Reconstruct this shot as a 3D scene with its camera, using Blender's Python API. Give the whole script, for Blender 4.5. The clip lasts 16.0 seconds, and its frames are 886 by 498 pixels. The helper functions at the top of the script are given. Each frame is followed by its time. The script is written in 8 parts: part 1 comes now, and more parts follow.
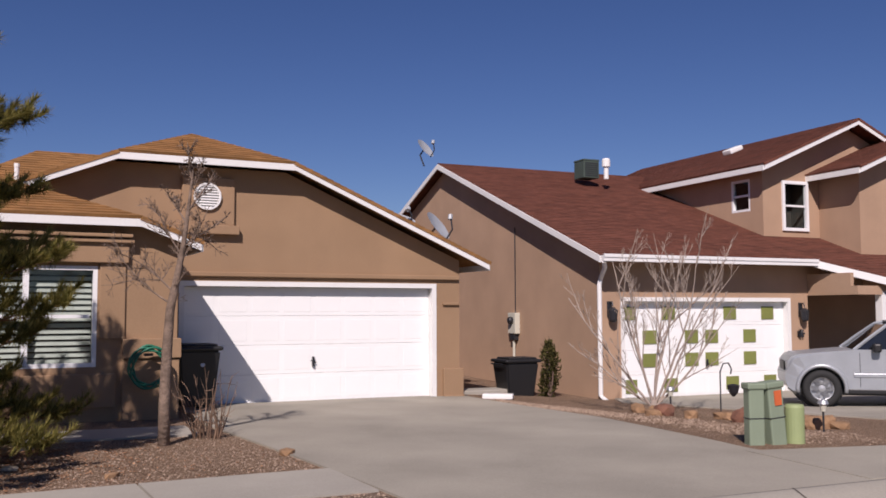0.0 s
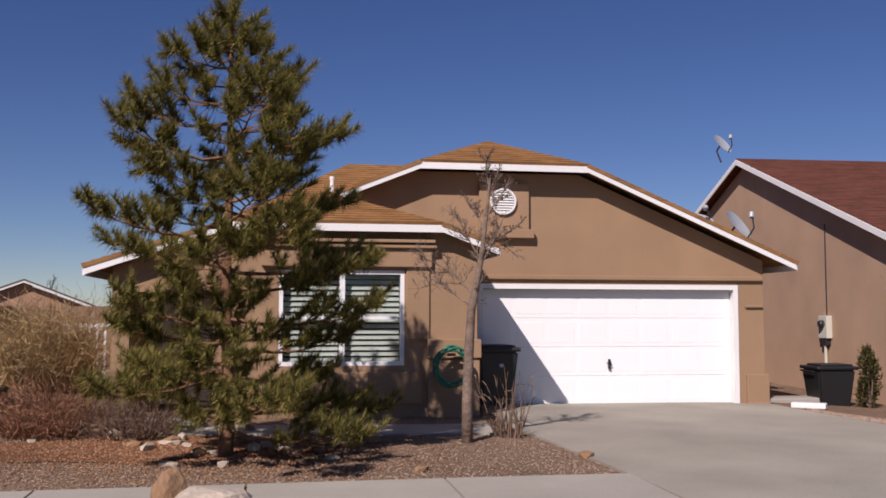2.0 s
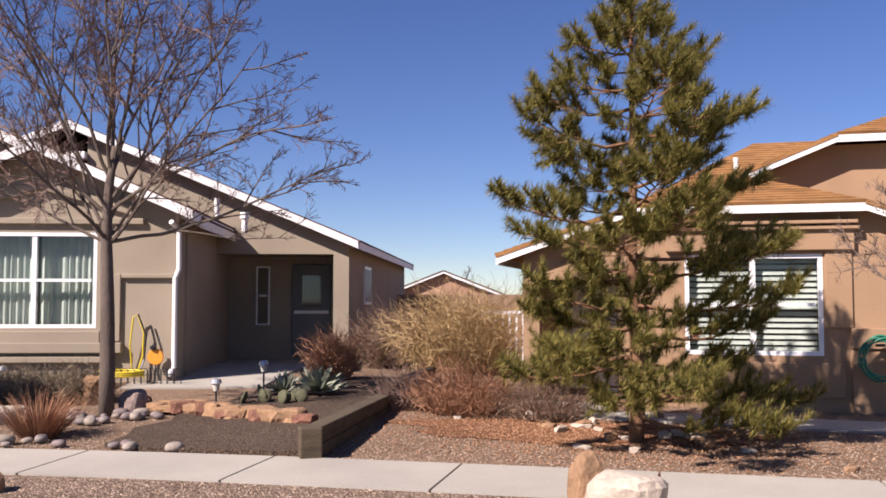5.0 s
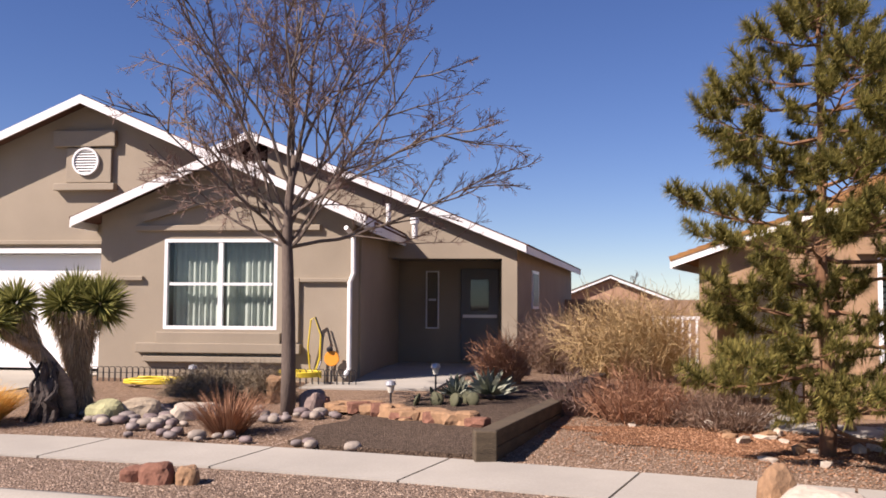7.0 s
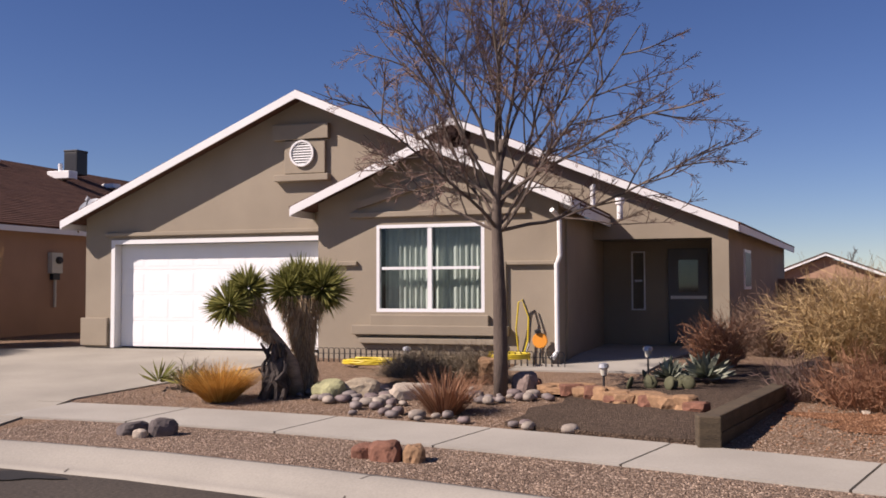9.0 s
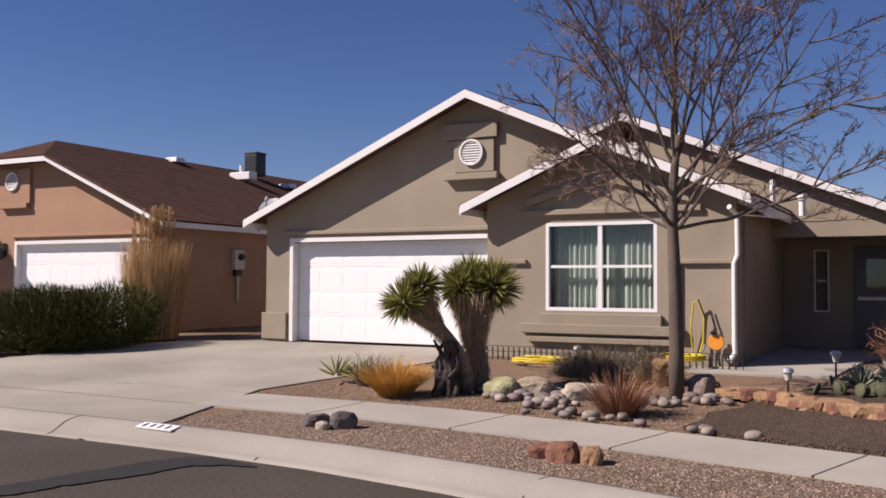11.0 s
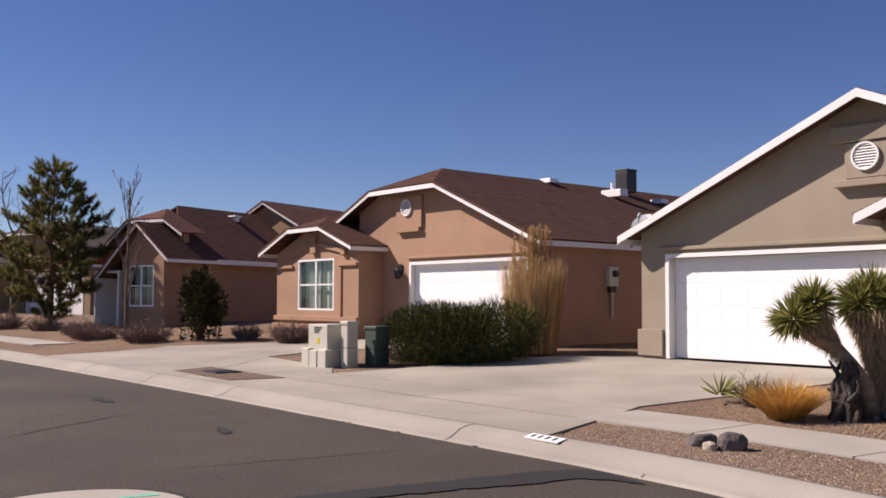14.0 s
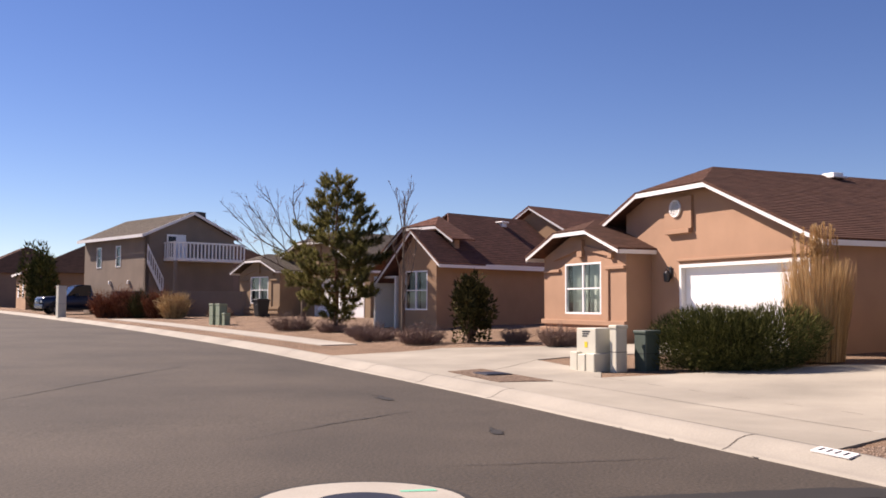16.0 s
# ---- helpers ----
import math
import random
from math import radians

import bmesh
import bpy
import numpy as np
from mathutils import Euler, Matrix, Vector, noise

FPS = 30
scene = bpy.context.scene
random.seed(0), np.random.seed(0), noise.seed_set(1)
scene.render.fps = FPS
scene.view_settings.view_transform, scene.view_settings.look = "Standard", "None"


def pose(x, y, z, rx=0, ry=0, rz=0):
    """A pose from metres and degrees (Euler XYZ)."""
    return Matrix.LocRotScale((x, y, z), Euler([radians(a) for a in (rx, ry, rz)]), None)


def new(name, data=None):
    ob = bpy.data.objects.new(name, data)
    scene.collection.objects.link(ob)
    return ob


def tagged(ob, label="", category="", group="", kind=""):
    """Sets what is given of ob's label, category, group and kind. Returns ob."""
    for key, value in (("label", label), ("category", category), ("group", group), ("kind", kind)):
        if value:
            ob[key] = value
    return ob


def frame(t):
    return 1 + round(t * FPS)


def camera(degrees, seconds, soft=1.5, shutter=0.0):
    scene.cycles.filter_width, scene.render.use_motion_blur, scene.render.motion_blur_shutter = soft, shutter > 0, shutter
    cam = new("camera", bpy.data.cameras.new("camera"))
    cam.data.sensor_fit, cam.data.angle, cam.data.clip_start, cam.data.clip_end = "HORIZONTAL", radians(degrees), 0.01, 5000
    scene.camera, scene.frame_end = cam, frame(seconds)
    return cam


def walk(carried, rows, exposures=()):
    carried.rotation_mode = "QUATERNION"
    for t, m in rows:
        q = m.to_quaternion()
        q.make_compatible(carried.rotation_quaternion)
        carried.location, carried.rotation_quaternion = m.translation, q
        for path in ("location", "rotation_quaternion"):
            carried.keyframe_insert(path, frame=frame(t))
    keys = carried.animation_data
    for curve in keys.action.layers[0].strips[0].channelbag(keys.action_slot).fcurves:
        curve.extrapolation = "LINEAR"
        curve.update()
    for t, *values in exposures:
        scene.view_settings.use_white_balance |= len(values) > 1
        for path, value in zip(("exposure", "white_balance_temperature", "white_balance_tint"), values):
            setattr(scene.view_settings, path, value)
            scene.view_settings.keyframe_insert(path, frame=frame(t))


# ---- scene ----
# ---- camera: held in the hand in the road, turning to the left ----
cam = camera(50.52, 16.0, soft=1.7)
PATH = [  # seconds, x, y, z, yaw, pitch, roll
    (0.0, -0.000, -0.000, 1.700, 0.00, 3.92, -0.17),
    (0.5, -0.010, -0.011, 1.695, 4.15, 3.71, -0.20),
    (1.0, -0.031, 0.002, 1.700, 8.77, 4.02, -0.24),
    (1.5, -0.028, 0.001, 1.714, 12.58, 4.02, 0.05),
    (2.0, -0.046, 0.003, 1.718, 17.69, 4.01, 0.09),
    (2.5, -0.072, 0.021, 1.712, 23.99, 4.12, 0.34),
    (3.0, -0.066, 0.038, 1.710, 27.40, 4.01, -0.08),
    (3.5, -0.094, 0.035, 1.696, 30.62, 3.20, -0.11),
    (4.0, -0.113, 0.046, 1.700, 35.14, 3.03, 0.12),
    (6.5, -0.239, 0.026, 1.680, 48.57, 3.48, 0.01),
    (7.0, -0.267, 0.012, 1.681, 51.67, 3.55, 0.35),
    (7.5, -0.296, -0.024, 1.675, 54.74, 3.85, 0.01),
    (8.0, -0.322, -0.068, 1.673, 57.42, 3.47, -0.41),
    (8.5, -0.349, -0.113, 1.682, 60.69, 2.91, -0.42),
    (11.0, -0.451, -0.277, 1.717, 73.34, 2.21, 0.28),
    (11.5, -0.439, -0.288, 1.710, 76.90, 2.79, -0.06),
    (12.0, -0.443, -0.311, 1.712, 79.87, 2.81, 0.14),
    (12.5, -0.449, -0.337, 1.711, 83.47, 2.67, 0.21),
    (13.0, -0.453, -0.379, 1.711, 88.11, 3.10, 0.37),
    (13.5, -0.505, -0.371, 1.706, 92.23, 3.40, 0.34),
    (14.0, -0.486, -0.408, 1.698, 95.57, 3.17, 0.19),
    (14.5, -0.487, -0.436, 1.702, 99.92, 3.05, 0.08),
    (15.0, -0.522, -0.442, 1.694, 103.71, 3.02, -0.20),
    (15.5, -0.523, -0.442, 1.701, 107.51, 3.44, -0.03),
    (16.0, -0.516, -0.437, 1.685, 111.71, 3.37, 0.22),
]
walk(cam, [(t, pose(x, y, z, 90 + p, 0, w) @ pose(0, 0, 0, 0, 0, r)) for t, x, y, z, w, p, r in PATH], [(t, e, k, 22) for t, e, k in ((0.0, -0.03, 6400), (2.5, 0.04, 6400), (3.0, 0.15, 6350), (3.5, 0.62, 6400), (4.0, 0.8, 6450), (6.5, 0.92, 6750), (8.0, 0.76, 6750), (8.5, 0.56, 6750), (11.0, 0.38, 6650), (12.5, 0.42, 6700), (13.5, 0.5, 6750), (14.5, 0.57, 6850), (15.5, 0.93, 7050), (16.0, 1.0, 7100))])

# ---- daylight: low winter sun behind the camera ----
SUN_FROM = Vector((-0.15, -1.0, 0.0)).normalized()
SUN_UP = 40.5
world = bpy.data.worlds.new("sky")
scene.world = world
world.use_nodes = True
wn = world.node_tree.nodes
sky = wn.new("ShaderNodeTexSky")
sky.sky_type = "NISHITA"
sky.sun_disc = False
sky.sun_elevation = radians(SUN_UP)
sky.sun_rotation = math.atan2(SUN_FROM.x, SUN_FROM.y)
sky.altitude = 1500.0
sky.air_density = 1.0
sky.dust_density = 0.0
sky.ozone_density = 4.0
wn["Background"].inputs["Strength"].default_value = 0.05
deep = wn.new("ShaderNodeHueSaturation")
deep.inputs["Saturation"].default_value = 1.15
deep.inputs["Value"].default_value = 1.17
deep.inputs["Hue"].default_value = 0.513
world.node_tree.links.new(sky.outputs["Color"], deep.inputs["Color"])
world.node_tree.links.new(deep.outputs["Color"], wn["Background"].inputs["Color"])
sun_data = bpy.data.lights.new("sun", "SUN")
sun_data.energy = 5.0
sun_data.angle = radians(0.53)
sun_data.color = (1.0, 0.93, 0.84)
sun = new("sun", sun_data)
sun_way = Vector((-SUN_FROM.x * math.cos(radians(SUN_UP)), -SUN_FROM.y * math.cos(radians(SUN_UP)), -math.sin(radians(SUN_UP))))
sun.matrix_world = Matrix.Translation((0, -20, 40)) @ sun_way.to_track_quat("-Z", "Y").to_matrix().to_4x4()

# ---- mesh helpers ----
def mesh_of(name, verts, faces, mat, smooth=False):
    me = bpy.data.meshes.new(name)
    me.from_pydata([tuple(v) for v in verts], [], faces)
    me.materials.append(mat)
    if smooth:
        me.polygons.foreach_set("use_smooth", [True] * len(me.polygons))
    me.update()
    return me


class Geo:
    """Vertices and faces of one mesh."""

    def __init__(self):
        self.v, self.f = [], []

    def add(self, verts, faces):
        n = len(self.v)
        self.v += [tuple(p) for p in verts]
        self.f += [tuple(i + n for i in q) for q in faces]
        return self

    def box(self, x0, x1, y0, y1, z0, z1):
        v = [(x, y, z) for z in (z0, z1) for x, y in ((x0, y0), (x1, y0), (x1, y1), (x0, y1))]
        return self.add(v, [(3, 2, 1, 0), (4, 5, 6, 7), (0, 1, 5, 4), (1, 2, 6, 5), (2, 3, 7, 6), (3, 0, 4, 7)])

    def bevel_box(self, x0, x1, y0, y1, z0, z1, b=0.01):
        """A box with chamfered edges all round."""
        vs, fs = [], []
        bm = bmesh.new()
        bmesh.ops.create_cube(bm, size=1)
        for q in bm.verts:
            q.co = ((x0 + x1) / 2 + q.co.x * (x1 - x0), (y0 + y1) / 2 + q.co.y * (y1 - y0), (z0 + z1) / 2 + q.co.z * (z1 - z0))
        bmesh.ops.bevel(bm, geom=bm.edges[:], offset=b, segments=2, profile=0.5, affect="EDGES")
        return self.bm(bm)

    def bm(self, bm, m=None):
        bm.verts.index_update()
        vs = [(m @ q.co) if m else q.co.copy() for q in bm.verts]
        fs = [[q.index for q in p.verts] for p in bm.faces]
        bm.free()
        return self.add(vs, fs)

    def prism(self, pts, y0, y1):
        """A polygon of (x, z), anticlockwise seen from the front, between y0 and y1."""
        n = len(pts)
        v = [(x, y0, z) for x, z in pts] + [(x, y1, z) for x, z in pts]
        return self.add(v, [tuple(range(n)), tuple(range(2 * n - 1, n - 1, -1))] + [((i + 1) % n, i, i + n, (i + 1) % n + n) for i in range(n)])

    def post(self, pts, z0, z1):
        """A plan polygon of (x, y), anticlockwise from above, from z0 to z1."""
        n = len(pts)
        v = [(x, y, z0) for x, y in pts] + [(x, y, z1) for x, y in pts]
        return self.add(v, [tuple(range(n - 1, -1, -1)), tuple(range(n, 2 * n))] + [(i, (i + 1) % n, (i + 1) % n + n, i + n) for i in range(n)])

    def tube(self, pts, radii, sides=6, cap=True):
        pts = [Vector(p) for p in pts]
        if not isinstance(radii, (list, tuple)):
            radii = [radii] * len(pts)
        n0 = len(self.v)
        side = None
        for i, p in enumerate(pts):
            way = (pts[min(i + 1, len(pts) - 1)] - pts[max(i - 1, 0)])
            way = way.normalized() if way.length > 1e-9 else Vector((0, 0, 1))
            if side is None:
                side = way.orthogonal().normalized()
            side = (side - way * side.dot(way))
            side = side.normalized() if side.length > 1e-6 else way.orthogonal().normalized()
            up = way.cross(side)
            for k in range(sides):
                a = 2 * math.pi * k / sides
                self.v.append(tuple(p + (side * math.cos(a) + up * math.sin(a)) * radii[i]))
        for i in range(len(pts) - 1):
            for k in range(sides):
                a, b = n0 + i * sides + k, n0 + i * sides + (k + 1) % sides
                self.f.append((a, b, b + sides, a + sides))
        if cap:
            self.f.append(tuple(n0 + k for k in range(sides - 1, -1, -1)))
            e = n0 + (len(pts) - 1) * sides
            self.f.append(tuple(e + k for k in range(sides)))
        return self

    def lathe(self, prof, sides=16, m=None):
        """A profile of (radius, z) turned about z."""
        n0 = len(self.v)
        m = m or Matrix.Identity(4)
        for r, z in prof:
            for k in range(sides):
                a = 2 * math.pi * k / sides
                self.v.append(tuple(m @ Vector((r * math.cos(a), r * math.sin(a), z))))
        for i in range(len(prof) - 1):
            for k in range(sides):
                a, b = n0 + i * sides + k, n0 + i * sides + (k + 1) % sides
                self.f.append((a, b, b + sides, a + sides))
        self.f.append(tuple(n0 + k for k in range(sides - 1, -1, -1)))
        e = n0 + (len(prof) - 1) * sides
        self.f.append(tuple(e + k for k in range(sides)))
        return self


def welded(geo):
    """Neighbouring blocks of a wall joined into one shell."""
    bm = bmesh.new()
    vs = [bm.verts.new(p) for p in geo.v]
    for f in geo.f:
        bm.faces.new([vs[i] for i in f])
    bmesh.ops.remove_doubles(bm, verts=bm.verts[:], dist=0.0005)
    bm.verts.index_update()
    seen = {}
    for f in bm.faces:
        seen.setdefault(tuple(sorted(v.index for v in f.verts)), []).append(f)
    twins = [f for g in seen.values() if len(g) > 1 for f in g]
    bmesh.ops.delete(bm, geom=twins, context="FACES_ONLY")
    return Geo().bm(bm)


def joined(geo, dist):
    """The same shape with touching corners made one."""
    bm = bmesh.new()
    vs = [bm.verts.new(p) for p in geo.v]
    for f in geo.f:
        bm.faces.new([vs[i] for i in f])
    bmesh.ops.remove_doubles(bm, verts=bm.verts[:], dist=dist)
    return Geo().bm(bm)


def part(name, geo, mat, parent=None, label="", smooth=False, m=None):
    """One mesh object, under a thing or a part where one is given."""
    if isinstance(geo, bmesh.types.BMesh):
        geo = Geo().bm(geo)
    if name == "wall":
        geo = welded(geo)
    ob = new(name, mesh_of(name, geo.v, geo.f, mat, smooth))
    if m is not None:
        ob.matrix_basis = m
    if parent is not None:
        ob.parent = parent
    if label:
        ob["label"] = label
    return ob


def thing(name, m, label, category, group="", kind=""):
    ob = new(name)
    ob.empty_display_size = 0.2
    ob.matrix_basis = m
    return tagged(ob, label, category, group, kind)


def single(name, geo, mat, label, category, group="", kind="", m=None, smooth=False):
    return tagged(part(name, geo, mat, None, "", smooth, m), label, category, group, kind)


def clip_poly(poly, point, normal):
    """The part of a polygon on the side of the plane to which the normal points."""
    out = []
    for i, p in enumerate(poly):
        q = poly[(i + 1) % len(poly)]
        a, b = (p - point).dot(normal), (q - point).dot(normal)
        if a >= 0:
            out.append(p)
        if a * b < 0:
            out.append(p + (q - p) * (a / (a - b)))
    return out


def shingled(geo, corners, thick=0.06, course=0.145, lift=0.012):
    """A roof slope laid in overlapping courses. Corners run anticlockwise from above, the eave first."""
    c = [Vector(p) for p in corners]
    nrm = (c[1] - c[0]).cross(c[-1] - c[0]).normalized()
    if nrm.z < 0:
        nrm = -nrm
    up = (Vector((0, 0, 1)) - nrm * nrm.z).normalized()
    low = min(p.dot(up) for p in c)
    high = max(p.dot(up) for p in c)
    rows = max(1, int((high - low) / course + 0.999))
    n = len(c)
    first = len(geo.v)
    geo.add([p - nrm * thick for p in c] + c, [tuple(range(n - 1, -1, -1))] + [(i, (i + 1) % n, (i + 1) % n + n, i + n) for i in range(n)])
    for k in range(rows):
        a, b = low + k * course, low + (k + 1) * course
        p = clip_poly(clip_poly(c, up * a, up), up * b, -up)
        if len(p) < 3:
            continue
        top = [q + nrm * (0.001 + lift * (1 - (q.dot(up) - a) / course)) for q in p]
        m = len(p)
        faces = [tuple(range(m))]
        base = [q.copy() for q in p]
        faces += [(i, i + m, (i + 1) % m + m, (i + 1) % m) for i in range(m)]
        geo.add(top + base, faces)
    own = Geo()
    cut = next(i for i, q in enumerate(geo.f) if q[0] >= first)
    own.v, own.f = geo.v[first:], [tuple(i - first for i in q) for q in geo.f[cut:]]
    own = joined(own, 0.0025)
    geo.v, geo.f = geo.v[:first], geo.f[:cut]
    geo.add(own.v, own.f)


def board(geo, a, b, drop, out, thick=0.03):
    """A fascia board hanging from the line a-b, of that depth, facing the way out."""
    a, b, o = Vector(a), Vector(b), Vector(out).normalized() * thick
    d = Vector((0, 0, -drop))
    v = [a, b, b + d, a + d, a + o, b + o, b + o + d, a + o + d]
    geo.add(v, [(0, 1, 2, 3), (7, 6, 5, 4), (4, 5, 1, 0), (6, 7, 3, 2), (5, 6, 2, 1), (7, 4, 0, 3)])


def wall_front(geo, profile, base, openings, y0, y1):
    """A wall in the plane of x and z, from base up to the profile's line, with holes (x0, x1, z0, z1) right through it."""
    xs = sorted({p[0] for p in profile} | {e for o in openings for e in o[:2]})
    xs = [x for x in xs if profile[0][0] - 1e-6 <= x <= profile[-1][0] + 1e-6]

    def top(x):
        for (xa, za), (xb, zb) in zip(profile, profile[1:]):
            if xa - 1e-6 <= x <= xb + 1e-6:
                return za + (zb - za) * ((x - xa) / (xb - xa) if xb > xa else 0)
        return profile[-1][1]

    for xa, xb in zip(xs, xs[1:]):
        mid = (xa + xb) / 2
        z = base
        for o in sorted((o for o in openings if o[0] < mid < o[1]), key=lambda o: o[2]):
            if o[2] > z + 1e-4:
                geo.prism([(xa, z), (xb, z), (xb, o[2]), (xa, o[2])], y0, y1)
            z = o[3]
        geo.prism([(xa, z), (xb, z), (xb, top(xb) + 0.07), (xa, top(xa) + 0.07)], y0, y1)


# ---- materials ----
def material(name, rough=0.8, metal=0.0, spec=0.5):
    m = bpy.data.materials.new(name)
    m.use_nodes = True
    b = m.node_tree.nodes["Principled BSDF"]
    b.inputs["Roughness"].default_value = rough
    b.inputs["Metallic"].default_value = metal
    b.inputs["Specular IOR Level"].default_value = spec
    return m, m.node_tree, b


def coord(nt, scale=(1, 1, 1), which="Object"):
    tc = nt.nodes.new("ShaderNodeTexCoord")
    mp = nt.nodes.new("ShaderNodeMapping")
    mp.inputs["Scale"].default_value = scale
    nt.links.new(tc.outputs[which], mp.inputs["Vector"])
    return mp.outputs["Vector"]


def noisy(nt, vec, scale, detail=4.0, rough=0.55):
    n = nt.nodes.new("ShaderNodeTexNoise")
    n.inputs["Scale"].default_value = scale
    n.inputs["Detail"].default_value = detail
    n.inputs["Roughness"].default_value = rough
    nt.links.new(vec, n.inputs["Vector"])
    return n.outputs["Fac"]


def ramp(nt, fac, stops):
    r = nt.nodes.new("ShaderNodeValToRGB")
    e = r.color_ramp.elements
    while len(e) < len(stops):
        e.new(0.5)
    for k, (p, c) in enumerate(stops):
        e[k].position = p
        e[k].color = (*c, 1)
    nt.links.new(fac, r.inputs["Fac"])
    return r.outputs["Color"]


def mix(nt, fac, a, b, how="MIX"):
    n = nt.nodes.new("ShaderNodeMix")
    n.data_type, n.blend_type = "RGBA", how
    for k, s in ((0, fac), (6, a), (7, b)):
        if isinstance(s, (int, float)):
            n.inputs[k].default_value = s
        elif isinstance(s, tuple):
            n.inputs[k].default_value = (*s, 1)
        else:
            nt.links.new(s, n.inputs[k])
    return n.outputs[2]


def bump(nt, bsdf, height, strength=0.3, distance=0.01):
    n = nt.nodes.new("ShaderNodeBump")
    n.inputs["Strength"].default_value = strength
    n.inputs["Distance"].default_value = distance
    nt.links.new(height, n.inputs["Height"])
    nt.links.new(n.outputs["Normal"], bsdf.inputs["Normal"])


def shade(c, k):
    return tuple(max(0.0, min(1.0, v * k)) for v in c)


def surface(name, col, rough=0.85, big=0.6, small=40.0, vary=0.12, grain=0.1, relief=0.25, dist=0.004, metal=0.0, spec=0.4, which="Object", stretch=(1, 1, 1)):
    """A painted, stony or earthy surface with broad stains and a fine grain."""
    m, nt, b = material(name, rough, metal, spec)
    vec = coord(nt, stretch, which)
    c1 = ramp(nt, noisy(nt, vec, big, 5), [(0.3, shade(col, 1 - vary)), (0.7, shade(col, 1 + vary))])
    g = noisy(nt, vec, small, 3)
    c2 = ramp(nt, g, [(0.3, (1 - grain,) * 3), (0.7, (1 + 0 * grain,) * 3)])
    nt.links.new(mix(nt, 1.0, c1, c2, "MULTIPLY"), b.inputs["Base Color"])
    bump(nt, b, g, relief, dist)
    return m


def plain(name, col, rough=0.5, metal=0.0, spec=0.5):
    m, nt, b = material(name, rough, metal, spec)
    vec = coord(nt)
    nt.links.new(ramp(nt, noisy(nt, vec, 3.0), [(0.3, shade(col, 0.93)), (0.7, shade(col, 1.05))]), b.inputs["Base Color"])
    return m


def stucco(name, col):
    m, nt, b = material(name, 0.92, 0.0, 0.25)
    vec = coord(nt)
    c1 = ramp(nt, noisy(nt, vec, 0.7, 6), [(0.3, shade(col, 0.88)), (0.7, shade(col, 1.08))])
    streak = noisy(nt, coord(nt, (1.2, 1.2, 0.4)), 1.3, 5)
    c2 = mix(nt, 1.0, c1, ramp(nt, streak, [(0.25, (0.95, 0.95, 0.96)), (0.5, (1, 1, 1))]), "MULTIPLY")
    g = noisy(nt, vec, 55, 4, 0.7)
    c3 = mix(nt, 1.0, c2, ramp(nt, g, [(0.3, (0.9, 0.9, 0.9)), (0.6, (1, 1, 1))]), "MULTIPLY")
    nt.links.new(c3, b.inputs["Base Color"])
    bump(nt, b, g, 0.5, 0.006)
    return m


def shingle(name, col):
    m, nt, b = material(name, 0.95, 0.0, 0.2)
    c0 = ramp(nt, noisy(nt, coord(nt, (0.25, 0.25, 1.0)), 16.0, 2), [(0.3, shade(col, 0.84)), (0.7, shade(col, 1.14))])
    vec = coord(nt, (1.0, 1.0, 7.0))
    streak = noisy(nt, vec, 1.6, 5, 0.65)
    c1 = mix(nt, 1.0, c0, ramp(nt, streak, [(0.32, (0.7, 0.7, 0.7)), (0.62, (1.12, 1.1, 1.08))]), "MULTIPLY")
    g = noisy(nt, coord(nt), 90, 3)
    c2 = mix(nt, 1.0, c1, ramp(nt, g, [(0.35, (0.78, 0.78, 0.78)), (0.6, (1, 1, 1))]), "MULTIPLY")
    nt.links.new(c2, b.inputs["Base Color"])
    bump(nt, b, g, 0.5, 0.005)
    return m


def gravel(name, a, b2, c, size=34.0, patch=0.5):
    """Crushed stone: cells of three colours, gap shade painted in, with earth showing through in patches."""
    m, nt, b = material(name, 0.95, 0.0, 0.25)
    vec = coord(nt)
    vo = nt.nodes.new("ShaderNodeTexVoronoi")
    vo.inputs["Scale"].default_value = size
    nt.links.new(vec, vo.inputs["Vector"])
    sep = nt.nodes.new("ShaderNodeSeparateColor")
    nt.links.new(vo.outputs["Color"], sep.inputs["Color"])
    col = ramp(nt, sep.outputs["Red"], [(0.0, shade(a, 0.6)), (0.35, a), (0.65, b2), (1.0, c)])
    big = noisy(nt, vec, patch, 6, 0.6)
    col = mix(nt, 1.0, col, ramp(nt, big, [(0.3, (0.75, 0.72, 0.7)), (0.65, (1.08, 1.05, 1.02))]), "MULTIPLY")
    # shade between stones put into the colour, darkening each towards its rim
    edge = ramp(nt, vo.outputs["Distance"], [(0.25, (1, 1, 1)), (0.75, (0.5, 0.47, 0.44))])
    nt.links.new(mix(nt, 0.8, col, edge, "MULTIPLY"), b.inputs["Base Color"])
    inv = nt.nodes.new("ShaderNodeMath")
    inv.operation = "SUBTRACT"
    inv.inputs[0].default_value = 1.0
    nt.links.new(vo.outputs["Distance"], inv.inputs[1])
    bump(nt, b, inv.outputs[0], 0.9, 0.02)
    return m


